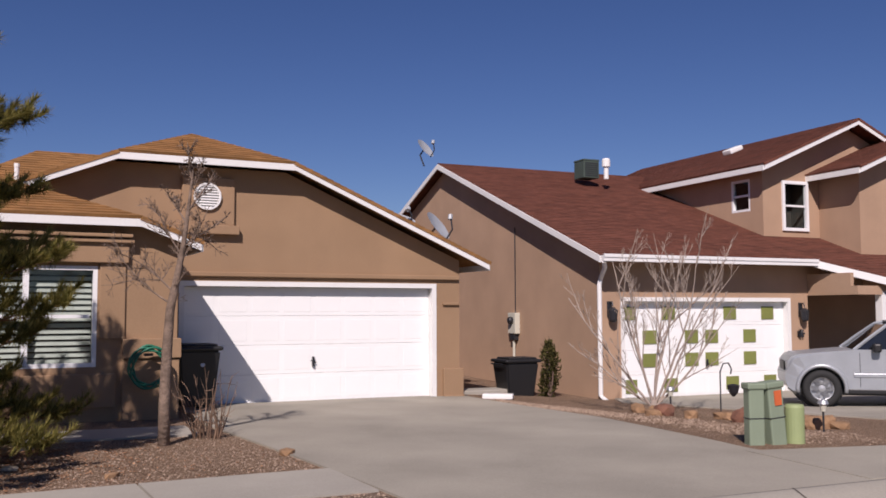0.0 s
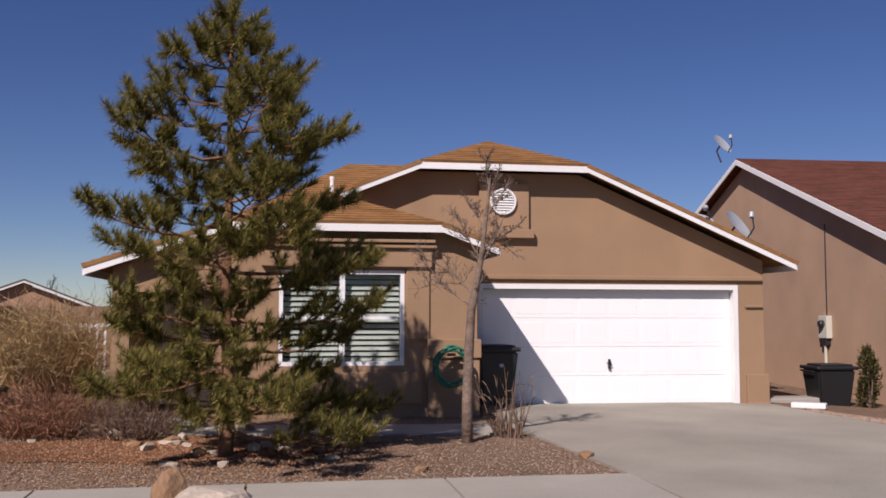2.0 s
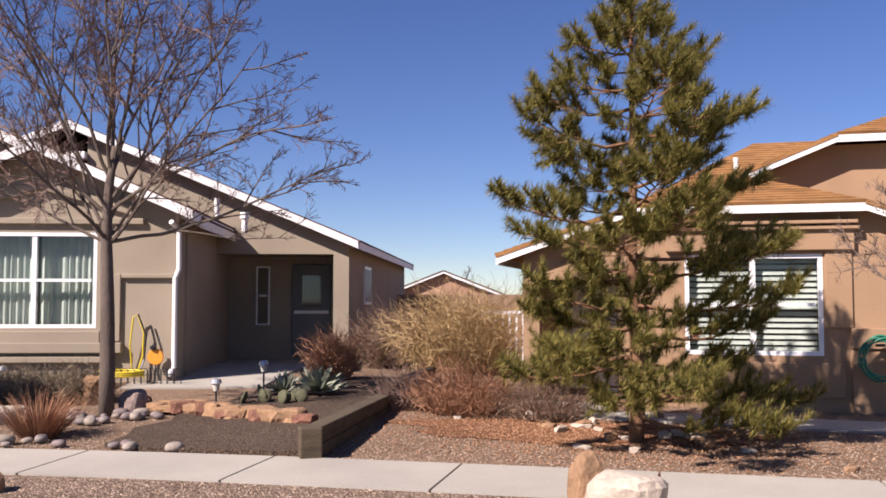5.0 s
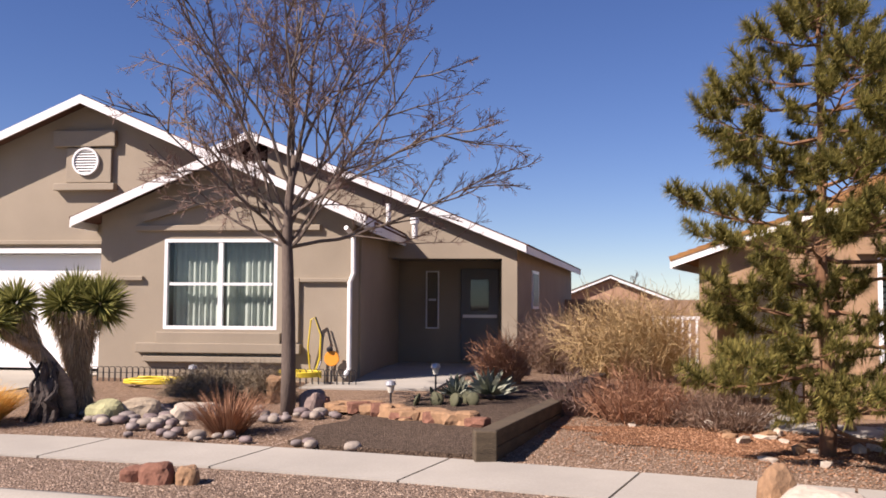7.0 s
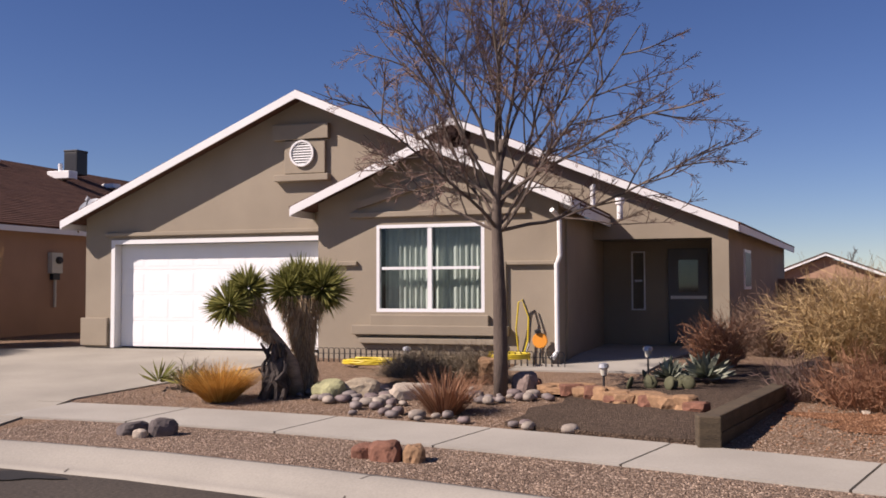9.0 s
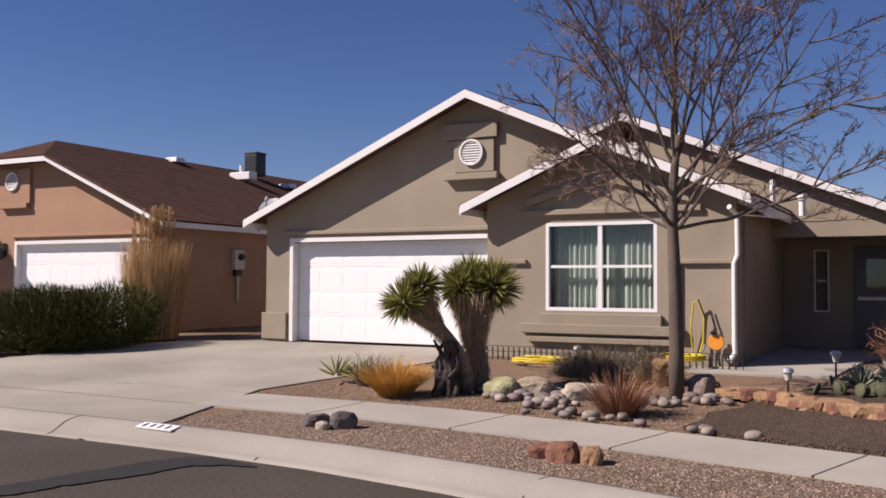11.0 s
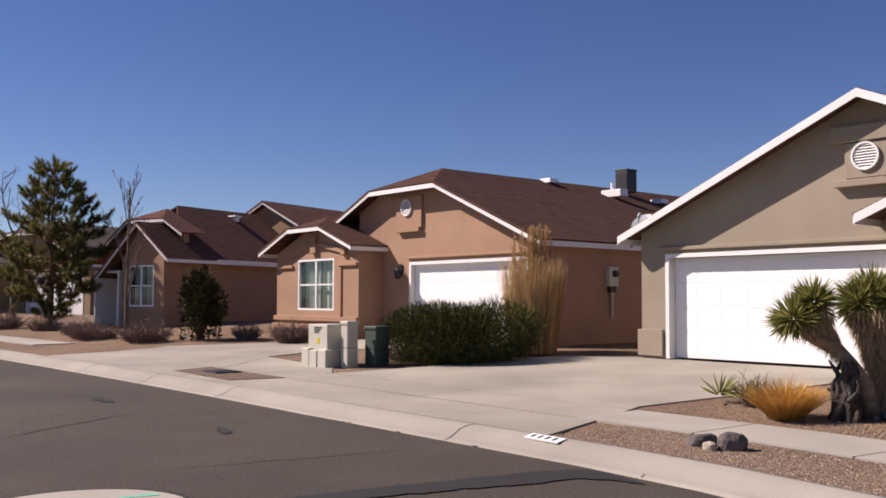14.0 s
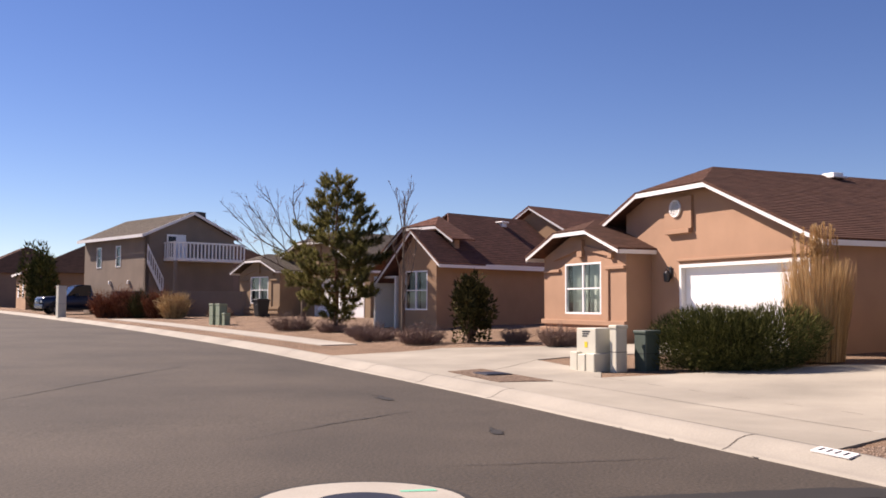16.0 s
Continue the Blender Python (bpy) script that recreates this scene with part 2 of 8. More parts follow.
def leafy(name, a, b2, rough=0.9, thin=0.0):
    m, nt, b = material(name, rough, 0.0, 0.08)
    isl = nt.nodes.new("ShaderNodeNewGeometry").outputs["Random Per Island"]
    col = ramp(nt, isl, [(0.0, a), (1.0, b2)])
    nt.links.new(col, b.inputs["Base Color"])
    if thin:
        tr = nt.nodes.new("ShaderNodeBsdfTranslucent")
        nt.links.new(col, tr.inputs["Color"])
        mx = nt.nodes.new("ShaderNodeMixShader")
        mx.inputs[0].default_value = thin
        nt.links.new(b.outputs[0], mx.inputs[1])
        nt.links.new(tr.outputs[0], mx.inputs[2])
        nt.links.new(mx.outputs[0], nt.nodes["Material Output"].inputs["Surface"])
    return m


def glassy(name, tint=(0.02, 0.025, 0.03)):
    m, nt, b = material(name, 0.03, 0.0, 0.6)
    nt.nodes.remove(b)
    g = nt.nodes.new("ShaderNodeBsdfGlossy")
    g.inputs["Roughness"].default_value = 0.02
    g.inputs["Color"].default_value = (0.9, 0.95, 1, 1)
    t = nt.nodes.new("ShaderNodeBsdfTransparent")
    t.inputs["Color"].default_value = (*tint, 1)
    fr = nt.nodes.new("ShaderNodeFresnel")
    fr.inputs["IOR"].default_value = 1.5
    mx = nt.nodes.new("ShaderNodeMixShader")
    nt.links.new(fr.outputs[0], mx.inputs[0])
    nt.links.new(t.outputs[0], mx.inputs[1])
    nt.links.new(g.outputs[0], mx.inputs[2])
    nt.links.new(mx.outputs[0], nt.nodes["Material Output"].inputs["Surface"])
    return m


STUCCO_A = stucco("stucco_tan", (0.335, 0.215, 0.128))
STUCCO_B = stucco("stucco_grey_tan", (0.33, 0.278, 0.208))
STUCCO_C = stucco("stucco_rose_tan", (0.43, 0.285, 0.19))
STUCCO_D = stucco("stucco_terracotta", (0.39, 0.24, 0.157))
STUCCO_G = stucco("stucco_taupe", (0.24, 0.19, 0.15))
SHINGLE_A = shingle("shingle_amber", (0.30, 0.155, 0.06))
SHINGLE_C = shingle("shingle_red_brown", (0.16, 0.062, 0.042))
SHINGLE_D = shingle("shingle_dark_brown", (0.115, 0.058, 0.041))
SHINGLE_E = shingle("shingle_russet_brown", (0.155, 0.072, 0.052))
SHINGLE_G = shingle("shingle_grey", (0.13, 0.11, 0.09))
WHITE = surface("white_paint", (0.78, 0.77, 0.75), 0.55, 1.2, 30, 0.04, 0.04, 0.05)
DOOR_WHITE = surface("white_steel_door", (0.87, 0.87, 0.86), 0.45, 0.8, 60, 0.025, 0.02, 0.04)
OLIVE = surface("olive_paint", (0.20, 0.22, 0.06), 0.6)
VINYL = surface("white_vinyl", (0.80, 0.80, 0.80), 0.4, 2, 60, 0.03, 0.02, 0.02)
GLASS = glassy("window_glass", (0.72, 0.78, 0.77))
CURTAIN = surface("sheer_curtain", (0.52, 0.56, 0.51), 0.9, 3, 60, 0.1, 0.1, 0.1)
BLIND = surface("white_blind", (0.45, 0.47, 0.43), 0.6, 2, 40, 0.05, 0.03, 0.02)
# near-black colour standing in for the lack of light indoors
ROOM_GLOOM = surface("room_gloom_paint", (0.05, 0.05, 0.045), 0.9)
CONCRETE = surface("concrete", (0.335, 0.306, 0.25), 0.9, 0.45, 45, 0.2, 0.14, 0.3)
WALKWAY = surface("walkway_concrete", (0.37, 0.342, 0.29), 0.9, 0.9, 45, 0.1, 0.12, 0.3)
KERB = surface("kerb_concrete", (0.335, 0.308, 0.258), 0.9, 0.5, 45, 0.14, 0.14, 0.3)
ASPHALT = surface("asphalt", (0.072, 0.0565, 0.042), 0.92, 0.3, 26, 0.3, 0.6, 0.7, 0.01)
JOINT = surface("joint_dirt", (0.10, 0.085, 0.07), 0.95, 2, 40)
TAR = surface("tar_seal", (0.02, 0.018, 0.017), 0.88, 2, 40)
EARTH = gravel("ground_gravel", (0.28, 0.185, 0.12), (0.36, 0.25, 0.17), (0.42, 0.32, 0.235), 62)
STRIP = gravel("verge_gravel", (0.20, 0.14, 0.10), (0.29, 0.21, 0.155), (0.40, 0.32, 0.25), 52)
DARK_STEEL = plain("dark_steel", (0.03, 0.03, 0.035), 0.45, 0.3)
BLACK = plain("black_plastic", (0.012, 0.012, 0.013), 0.5)
GREY_METAL = plain("grey_metal", (0.45, 0.46, 0.47), 0.4, 0.6)
DISH = plain("dish_grey", (0.38, 0.40, 0.42), 0.5, 0.1)
UTIL_GREEN = surface("utility_green", (0.22, 0.27, 0.19), 0.6, 2, 60, 0.08, 0.06, 0.05)
UTIL_LIME = surface("utility_light_green", (0.30, 0.36, 0.17), 0.6, 2, 60, 0.08, 0.06, 0.05)
UTIL_GREY = surface("utility_beige", (0.55, 0.53, 0.44), 0.6, 2, 60, 0.06, 0.05, 0.05)
UTIL_DARK = surface("utility_dark_green", (0.06, 0.085, 0.07), 0.6, 2, 60, 0.08, 0.06, 0.05)
WOOD = surface("weathered_timber", (0.09, 0.066, 0.04), 0.9, 3, 25, 0.3, 0.3, 0.6, 0.01, stretch=(1, 1, 4))
BARK = surface("grey_bark", (0.14, 0.107, 0.085), 0.95, 4, 40, 0.25, 0.25, 0.8, 0.01, stretch=(1, 1, 0.3))
PINE_BARK = surface("pine_bark", (0.22, 0.115, 0.06), 0.95, 5, 30, 0.3, 0.3, 0.9, 0.015, stretch=(1, 1, 0.4))
TWIG = surface("twig", (0.215, 0.14, 0.11), 0.9, 6, 30, 0.2, 0.2, 0.3)
SHRUB_TWIG = surface("pale_twig", (0.24, 0.155, 0.105), 0.9, 6, 30, 0.2, 0.2, 0.3)
NEEDLE = leafy("pine_needles", (0.085, 0.092, 0.026), (0.44, 0.37, 0.115), 0.85, 0.45)
DARK_NEEDLE = leafy("dark_pine_needles", (0.06, 0.066, 0.02), (0.30, 0.265, 0.09), 0.85, 0.35)
HEDGE = leafy("evergreen_foliage", (0.022, 0.03, 0.009), (0.13, 0.13, 0.04))
STRAW = leafy("straw_grass", (0.34, 0.205, 0.09), (0.68, 0.47, 0.245), 0.9, 0.25)
GOLD = leafy("golden_grass", (0.42, 0.21, 0.045), (0.72, 0.44, 0.13), 0.9, 0.2)
RUST = leafy("rust_stems", (0.20, 0.095, 0.055), (0.42, 0.235, 0.14))
TANBUSH = leafy("tan_stems", (0.30, 0.20, 0.09), (0.60, 0.44, 0.23))
YUCCA = leafy("yucca_blades", (0.09, 0.105, 0.025), (0.36, 0.34, 0.11), 0.7, 0.3)
AGAVE = leafy("agave_blades", (0.085, 0.10, 0.07), (0.32, 0.33, 0.25))
GREYBUSH = leafy("grey_sage", (0.15, 0.115, 0.075), (0.34, 0.275, 0.19))
LEAFDARK = leafy("dark_leaves", (0.02, 0.022, 0.008), (0.10, 0.085, 0.03))

# ---- the street: a kerb line that bends, and the lie of the land ----
KERB_LINE = [(60, 36), (34, 23.4), (14, 13.6), (6, 9.4), (0, 6.45), (-4.2, 4.2), (-6.5, 2.95), (-8.43, 1.69), (-9.83, 0.62), (-10.95, -0.45),
             (-12.25, -1.75), (-14.2, -3.6), (-17.6, -7.3), (-22.0, -12.3), (-27.0, -18.1), (-38.6, -33.5), (-46.0, -44.4), (-56.6, -59.8), (-78.0, -95.0), (-110.0, -160.0)]


def smooth_line(pts, rounds=2):
    p = np.array(pts, float)
    for _ in range(rounds):
        q = np.empty((2 * len(p) - 2, 2))
        q[0::2], q[1::2] = 0.75 * p[:-1] + 0.25 * p[1:], 0.25 * p[:-1] + 0.75 * p[1:]
        p = np.vstack([p[:1], q, p[-1:]])
    return p


LINE = smooth_line(KERB_LINE)
SEG = np.diff(LINE, axis=0)
SEG_LEN = np.linalg.norm(SEG, axis=1)
AT = np.concatenate([[0], np.cumsum(SEG_LEN)])
NORMAL = np.stack([SEG[:, 1], -SEG[:, 0]], 1) / SEG_LEN[:, None]
VERT_N = np.vstack([NORMAL[:1], NORMAL[:-1] + NORMAL[1:], NORMAL[-1:]])
VERT_N /= np.linalg.norm(VERT_N, axis=1)[:, None]


def along(s, d):
    """The plan point s metres along the kerb line (from its east end) and d metres behind it, on the houses' side."""
    k = int(np.clip(np.searchsorted(AT, s) - 1, 0, len(SEG) - 1))
    f = (s - AT[k]) / SEG_LEN[k]
    n = VERT_N[k] * (1 - f) + VERT_N[k + 1] * f
    p = LINE[k] + SEG[k] * f - n * -d
    return float(p[0]), float(p[1])


def street(x, y):
    """s and d of a plan point."""
    p = np.array((x, y)) - LINE[:-1]
    f = np.clip((p * SEG).sum(1) / SEG_LEN**2, 0, 1)
    off = p - SEG * f[:, None]
    k = int(np.argmin((off**2).sum(1)))
    d = float(np.linalg.norm(off[k])) * (1 if (off[k] @ NORMAL[k]) > 0 else -1)
    return float(AT[k] + SEG_LEN[k] * f[k]), d


S_ZERO = street(-14.2, -3.6)[0]
S_EAST = street(0, 6.45)[0]
LOTS = ((6, 21, -0.18), (-3, 18, 0.08), (-7, 15, 0.15), (-18, 5, 0.5), (-12, 11, 0.44), (-27.5, -3, 0.62), (-37, -12, 0.85), (-52, -42, 1.0), (30, 35, -0.5), (-48, -30, 0.95))


def road_z(s):
    return 0.012 * max(0.0, s - S_ZERO) ** 1.0 - 0.01 * max(0.0, S_EAST - s)


def lot_z(x, y):
    w = [1 / ((x - a) ** 2 + (y - b) ** 2 + 4.0) ** 1.5 for a, b, _ in LOTS]
    return sum(k * z for k, (_, _, z) in zip(w, LOTS)) / sum(w)


def land(x, y):
    s, d = street(x, y)
    r = road_z(s)
    if d <= 0:
        return r
    if d < 0.55:
        f = d / 0.55
        return r + 0.13 * f * f * (3 - 2 * f)
    if d < 3.2:
        return r + 0.13 + 0.02 * (d - 0.55) / 2.65
    f = min(1.0, (d - 3.2) / 7.5)
    far = min(1.0, max(0.0, d - 30) / 60)
    return (r + 0.15) * (1 - f) + (lot_z(x, y) * (1 - far) + (r + 0.5) * far) * f


def strip(d0, d1, s0, s1, step, lift, thick=0.0, cuts=2):
    """A ribbon along the street between two distances from the kerb line."""
    g = Geo()
    n = max(1, int((s1 - s0) / step))
    rows = []
    for i in range(n + 1):
        s = s0 + (s1 - s0) * i / n
        for j in range(cuts + 1):
            d = d0 + (d1 - d0) * j / cuts
            x, y = along(s, d)
            rows.append((x, y, land(x, y) + lift))
    w = cuts + 1
    g.add(rows, [(i * w + j + 1, i * w + j, (i + 1) * w + j, (i + 1) * w + j + 1) for i in range(n) for j in range(cuts)])
    if thick:
        g.add([(x, y, z - thick) for x, y, z in rows], [(i * w + j, i * w + j + 1, (i + 1) * w + j + 1, (i + 1) * w + j) for i in range(n) for j in range(cuts)])
        m = len(rows)
        for j in (0, cuts):
            g.f += [(i * w + j, i * w + j + m, (i + 1) * w + j + m, (i + 1) * w + j) for i in range(n)]
        for i in (0, n):
            g.f += [(i * w + j, i * w + j + 1, i * w + j + 1 + m, i * w + j + m) for j in range(cuts)]
    return g


def drape(poly, lift, cell=0.8, thick=0.0):
    """A flat-edged sheet over the land with a plan outline."""
    g = Geo()
    pts = [Vector((x, y, 0)) for x, y in poly]
    x0, x1 = min(p.x for p in pts), max(p.x for p in pts)
    y0, y1 = min(p.y for p in pts), max(p.y for p in pts)
    nx, ny = int((x1 - x0) / cell) + 1, int((y1 - y0) / cell) + 1
    for i in range(nx):
        col = clip_poly(clip_poly(pts, Vector((x0 + i * cell, 0, 0)), Vector((1, 0, 0))), Vector((x0 + (i + 1) * cell, 0, 0)), Vector((-1, 0, 0)))
        if len(col) < 3:
            continue
        for j in range(ny):
            q = clip_poly(clip_poly(col, Vector((0, y0 + j * cell, 0)), Vector((0, 1, 0))), Vector((0, y0 + (j + 1) * cell, 0)), Vector((0, -1, 0)))
            if len(q) >= 3:
                g.add([(p.x, p.y, land(p.x, p.y) + lift) for p in q], [tuple(range(len(q)))])
    if thick:
        n = len(pts)
        for k in range(n):
            a, b = pts[k], pts[(k + 1) % n]
            m = max(1, int((b - a).length / cell))
            for i in range(m):
                p, q = a.lerp(b, i / m), a.lerp(b, (i + 1) / m)
                zp, zq = land(p.x, p.y) + lift, land(q.x, q.y) + lift
                g.add([(p.x, p.y, zp - thick), (q.x, q.y, zq - thick), (q.x, q.y, zq), (p.x, p.y, zp)], [(0, 1, 2, 3)])
    return welded(g)


def sheet():
    """The ground as one sheet to the horizon."""
    g = Geo()
    ss = sorted(set(list(np.linspace(0, 55, 12)) + list(np.arange(55, 150, 1.2)) + list(np.linspace(150, AT[-1], 14))))
    ds = [-900, -300, -100, -40, -14, -9.7, -6, -3, -0.02, 0, 0.14, 0.28, 0.42, 0.55, 1.2, 1.95, 2.6, 3.2, 4, 5, 6, 7, 8, 9, 10, 11, 12, 14, 17, 20, 25, 30, 40, 60, 100, 250, 800]
    rows = []
    for s in ss:
        for d in ds:
            x, y = along(s, d)
            z = land(*along(s, max(-12, min(d, 95)))) - (0.03 if d <= 0.55 else 0.0)
            rows.append((x, y, z))
    w = len(ds)
    g.add(rows, [(i * w + j + 1, i * w + j, (i + 1) * w + j, (i + 1) * w + j + 1) for i in range(len(ss) - 1) for j in range(w - 1)])
    return g


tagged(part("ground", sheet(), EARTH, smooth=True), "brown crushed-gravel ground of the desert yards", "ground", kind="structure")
tagged(part("road", strip(-9.7, 0.0, 20, AT[-1] - 60, 1.2, 0.0, cuts=6), ASPHALT, smooth=True), "worn grey-brown asphalt street with cracks", "road", kind="structure")


def kerb():
    """A rolled concrete kerb with its gutter pan."""
    g = Geo()
    prof = [(-0.04, -0.05), (-0.035, 0.012), (0.1, 0.016), (0.2, 0.04), (0.32, 0.10), (0.42, 0.135), (0.5, 0.15), (0.56, 0.15), (0.56, 0.0)]
    n = 110
    s0, s1 = 28.0, AT[-1] - 70
    ss = [s0 + (s1 - s0) * (i / n) for i in range(n + 1)]
    rows = []
    for s in ss:
        for d, z in prof:
            x, y = along(s, d)
            rows.append((x, y, road_z(s) + z))
    w = len(prof)
    g.add(rows, [(i * w + j + 1, i * w + j, (i + 1) * w + j, (i + 1) * w + j + 1) for i in range(n) for j in range(w - 1)])
    return g


def kerb_joints():
    """Tooled joints across the kerb, every three metres."""
    g = Geo()
    prof = [(-0.034, 0.014), (0.1, 0.019), (0.2, 0.043), (0.32, 0.103), (0.42, 0.138), (0.5, 0.153), (0.555, 0.153)]
    for s in np.arange(60.0, 150.0, 3.05):
        rows = []
        for d, z in prof:
            bend = 0.12 * math.sin(d * 5.0)
            for e in (-0.011, 0.011):
                rows.append((*along(s + e + bend, d), road_z(s + bend) + z))
        g.add(rows, [(2 * i, 2 * i + 1, 2 * i + 3, 2 * i + 2) for i in range(len(prof) - 1)])
    return g


tagged(part("kerb_joints", kerb_joints(), JOINT), "dark dirt-filled joints across the kerb", "joint", kind="stuff")
tagged(part("kerb", kerb(), KERB, smooth=True), "pale rolled concrete kerb along the street", "kerb", kind="structure")

# driveways, as plan outlines
S_A0, S_A1 = street(-1.0, 9.2)[0], street(3.6, 11.2)[0]
S_B0, S_B1 = street(-20.1, -4.2)[0], street(-13.6, 0.6)[0]


def local(th, cx, cy, u, v):
    c, s = math.cos(radians(th)), math.sin(radians(th))
    return cx + u * c - v * s, cy + u * s + v * c


DRIVE_A = [along(street(-0.9, 9.2)[0], 0.55), (-1.05, 9.3), (-3.3, 13.2), local(27, 0, 18.6, -5.2, -0.6), local(27, 0, 18.6, -5.1, 0.12), local(27, 0, 18.6, 0.5, 0.12),
           (0.81, 18.0), (2.42, 14.8), (3.56, 11.2), along(street(3.6, 11.2)[0], 0.55)]
DRIVE_B = [along(street(-11.5, -0.3)[0], 0.56), (-14.4, 1.1), (-16.2, 3.9), local(45, -21.2, 2.42, 5.05, 0.1), local(45, -21.2, 2.42, -0.9, 0.1), (-22.2, 0.3), (-20.4, -2.7), (-19.4, -4.5),
           along(street(-19.0, -5.2)[0], 0.56), along(street(-15.5, -2.0)[0], 0.56)]
DRIVE_C = [along(street(5.6, 11.6)[0] - 7, 0.55), (12.5, 15.4), local(24, 3.9, 20.4, 6.5, -0.4), local(24, 3.9, 20.4, 4.9, 0.1), local(24, 3.9, 20.4, -0.2, 0.1), local(24, 3.9, 20.4, -0.9, -1.2), (4.6, 17.6), (6.9, 14.6), (6.8, 12.6), along(street(6.8, 12.6)[0], 0.55)]
DRIVE_D = [along(street(-19.6, -6.2)[0], 0.56), (-23.1, -6.9), (-24.6, -5.6), local(45, -28, -4.1, 5.2, 0.1), local(45, -28, -4.1, -0.2, 0.1), local(45, -28, -4.1, -1.0, -1.5), (-26.5, -10.8), along(street(-24.5, -11.2)[0], 0.56)]
for name, poly in (("driveway_1", DRIVE_A), ("driveway_2", DRIVE_B), ("driveway_3", DRIVE_C), ("driveway_4", DRIVE_D)):
    tagged(part(name, drape(poly, 0.022, thick=0.1), CONCRETE), "broad pale concrete driveway with faint tyre stains", "driveway", kind="structure")


APRON = [along(street(-19.0, -5.2)[0] - 0.05, 0.57), (-19.42, -4.52), (-20.5, -4.75), (-23.05, -6.9), along(street(-19.6, -6.2)[0] + 0.05, 0.57)]
tagged(part("driveway_5", drape(APRON, 0.018, thick=0.1), CONCRETE), "concrete apron between the two driveways", "driveway", kind="structure")
tagged(part("gravel_patch", drape([(-19.44, -7.85), (-20.4, -7.4), (-18.25, -5.2), (-17.65, -6.1)], 0.034, 0.5, 0.03), STRIP), "small gravel patch let into the concrete", "gravel", kind="structure")
tagged(part("driveway_6", drape([along(street(3.3, 10.7)[0], 0.57), along(street(9.5, 13.2)[0], 0.57), (8.6, 13.0), (5.31, 11.42), (3.46, 10.89)], 0.03, thick=0.1), CONCRETE), "concrete apron along the kerb beside the gravel island", "driveway", kind="structure")
lid = thing("drain_cover", pose(-19.2, -6.75, land(-19.2, -6.75) + 0.04, 0, 0, 45), "dark square drain cover in the gravel patch", "drain cover")
part("frame", Geo().bevel_box(-0.34, 0.34, -0.3, 0.3, -0.03, 0.012, 0.008), DARK_STEEL, lid)
part("cover", Geo().bevel_box(-0.29, 0.29, -0.25, 0.25, 0.0, 0.02, 0.006), DARK_STEEL, lid)


seams = Geo()
for d in (1.95, 3.2):
    q = strip(d, d + 0.014, street(-11.9, -0.2)[0], street(-19.0, -5.2)[0], 0.5, 0.0265, cuts=1)
    seams.add(q.v, q.f)
tagged(part("drive_joints", seams, JOINT), "dark joints where the pavement line crosses the driveway", "joint", kind="stuff")


def verge(name, s0, s1, mat):
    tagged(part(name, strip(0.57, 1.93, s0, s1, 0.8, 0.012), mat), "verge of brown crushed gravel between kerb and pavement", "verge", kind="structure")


S_JOINT = street(-11.5, -0.3)[0]
verge("verge_1", street(-1.0, 9.2)[0], S_JOINT, STRIP)


# ---- houses ----
def pane_mesh(w, h):
    return mesh_of("pane", [(0, 0, 0), (w, 0, 0), (w, 0, h), (0, 0, h)], [(0, 1, 2, 3)], GLASS)


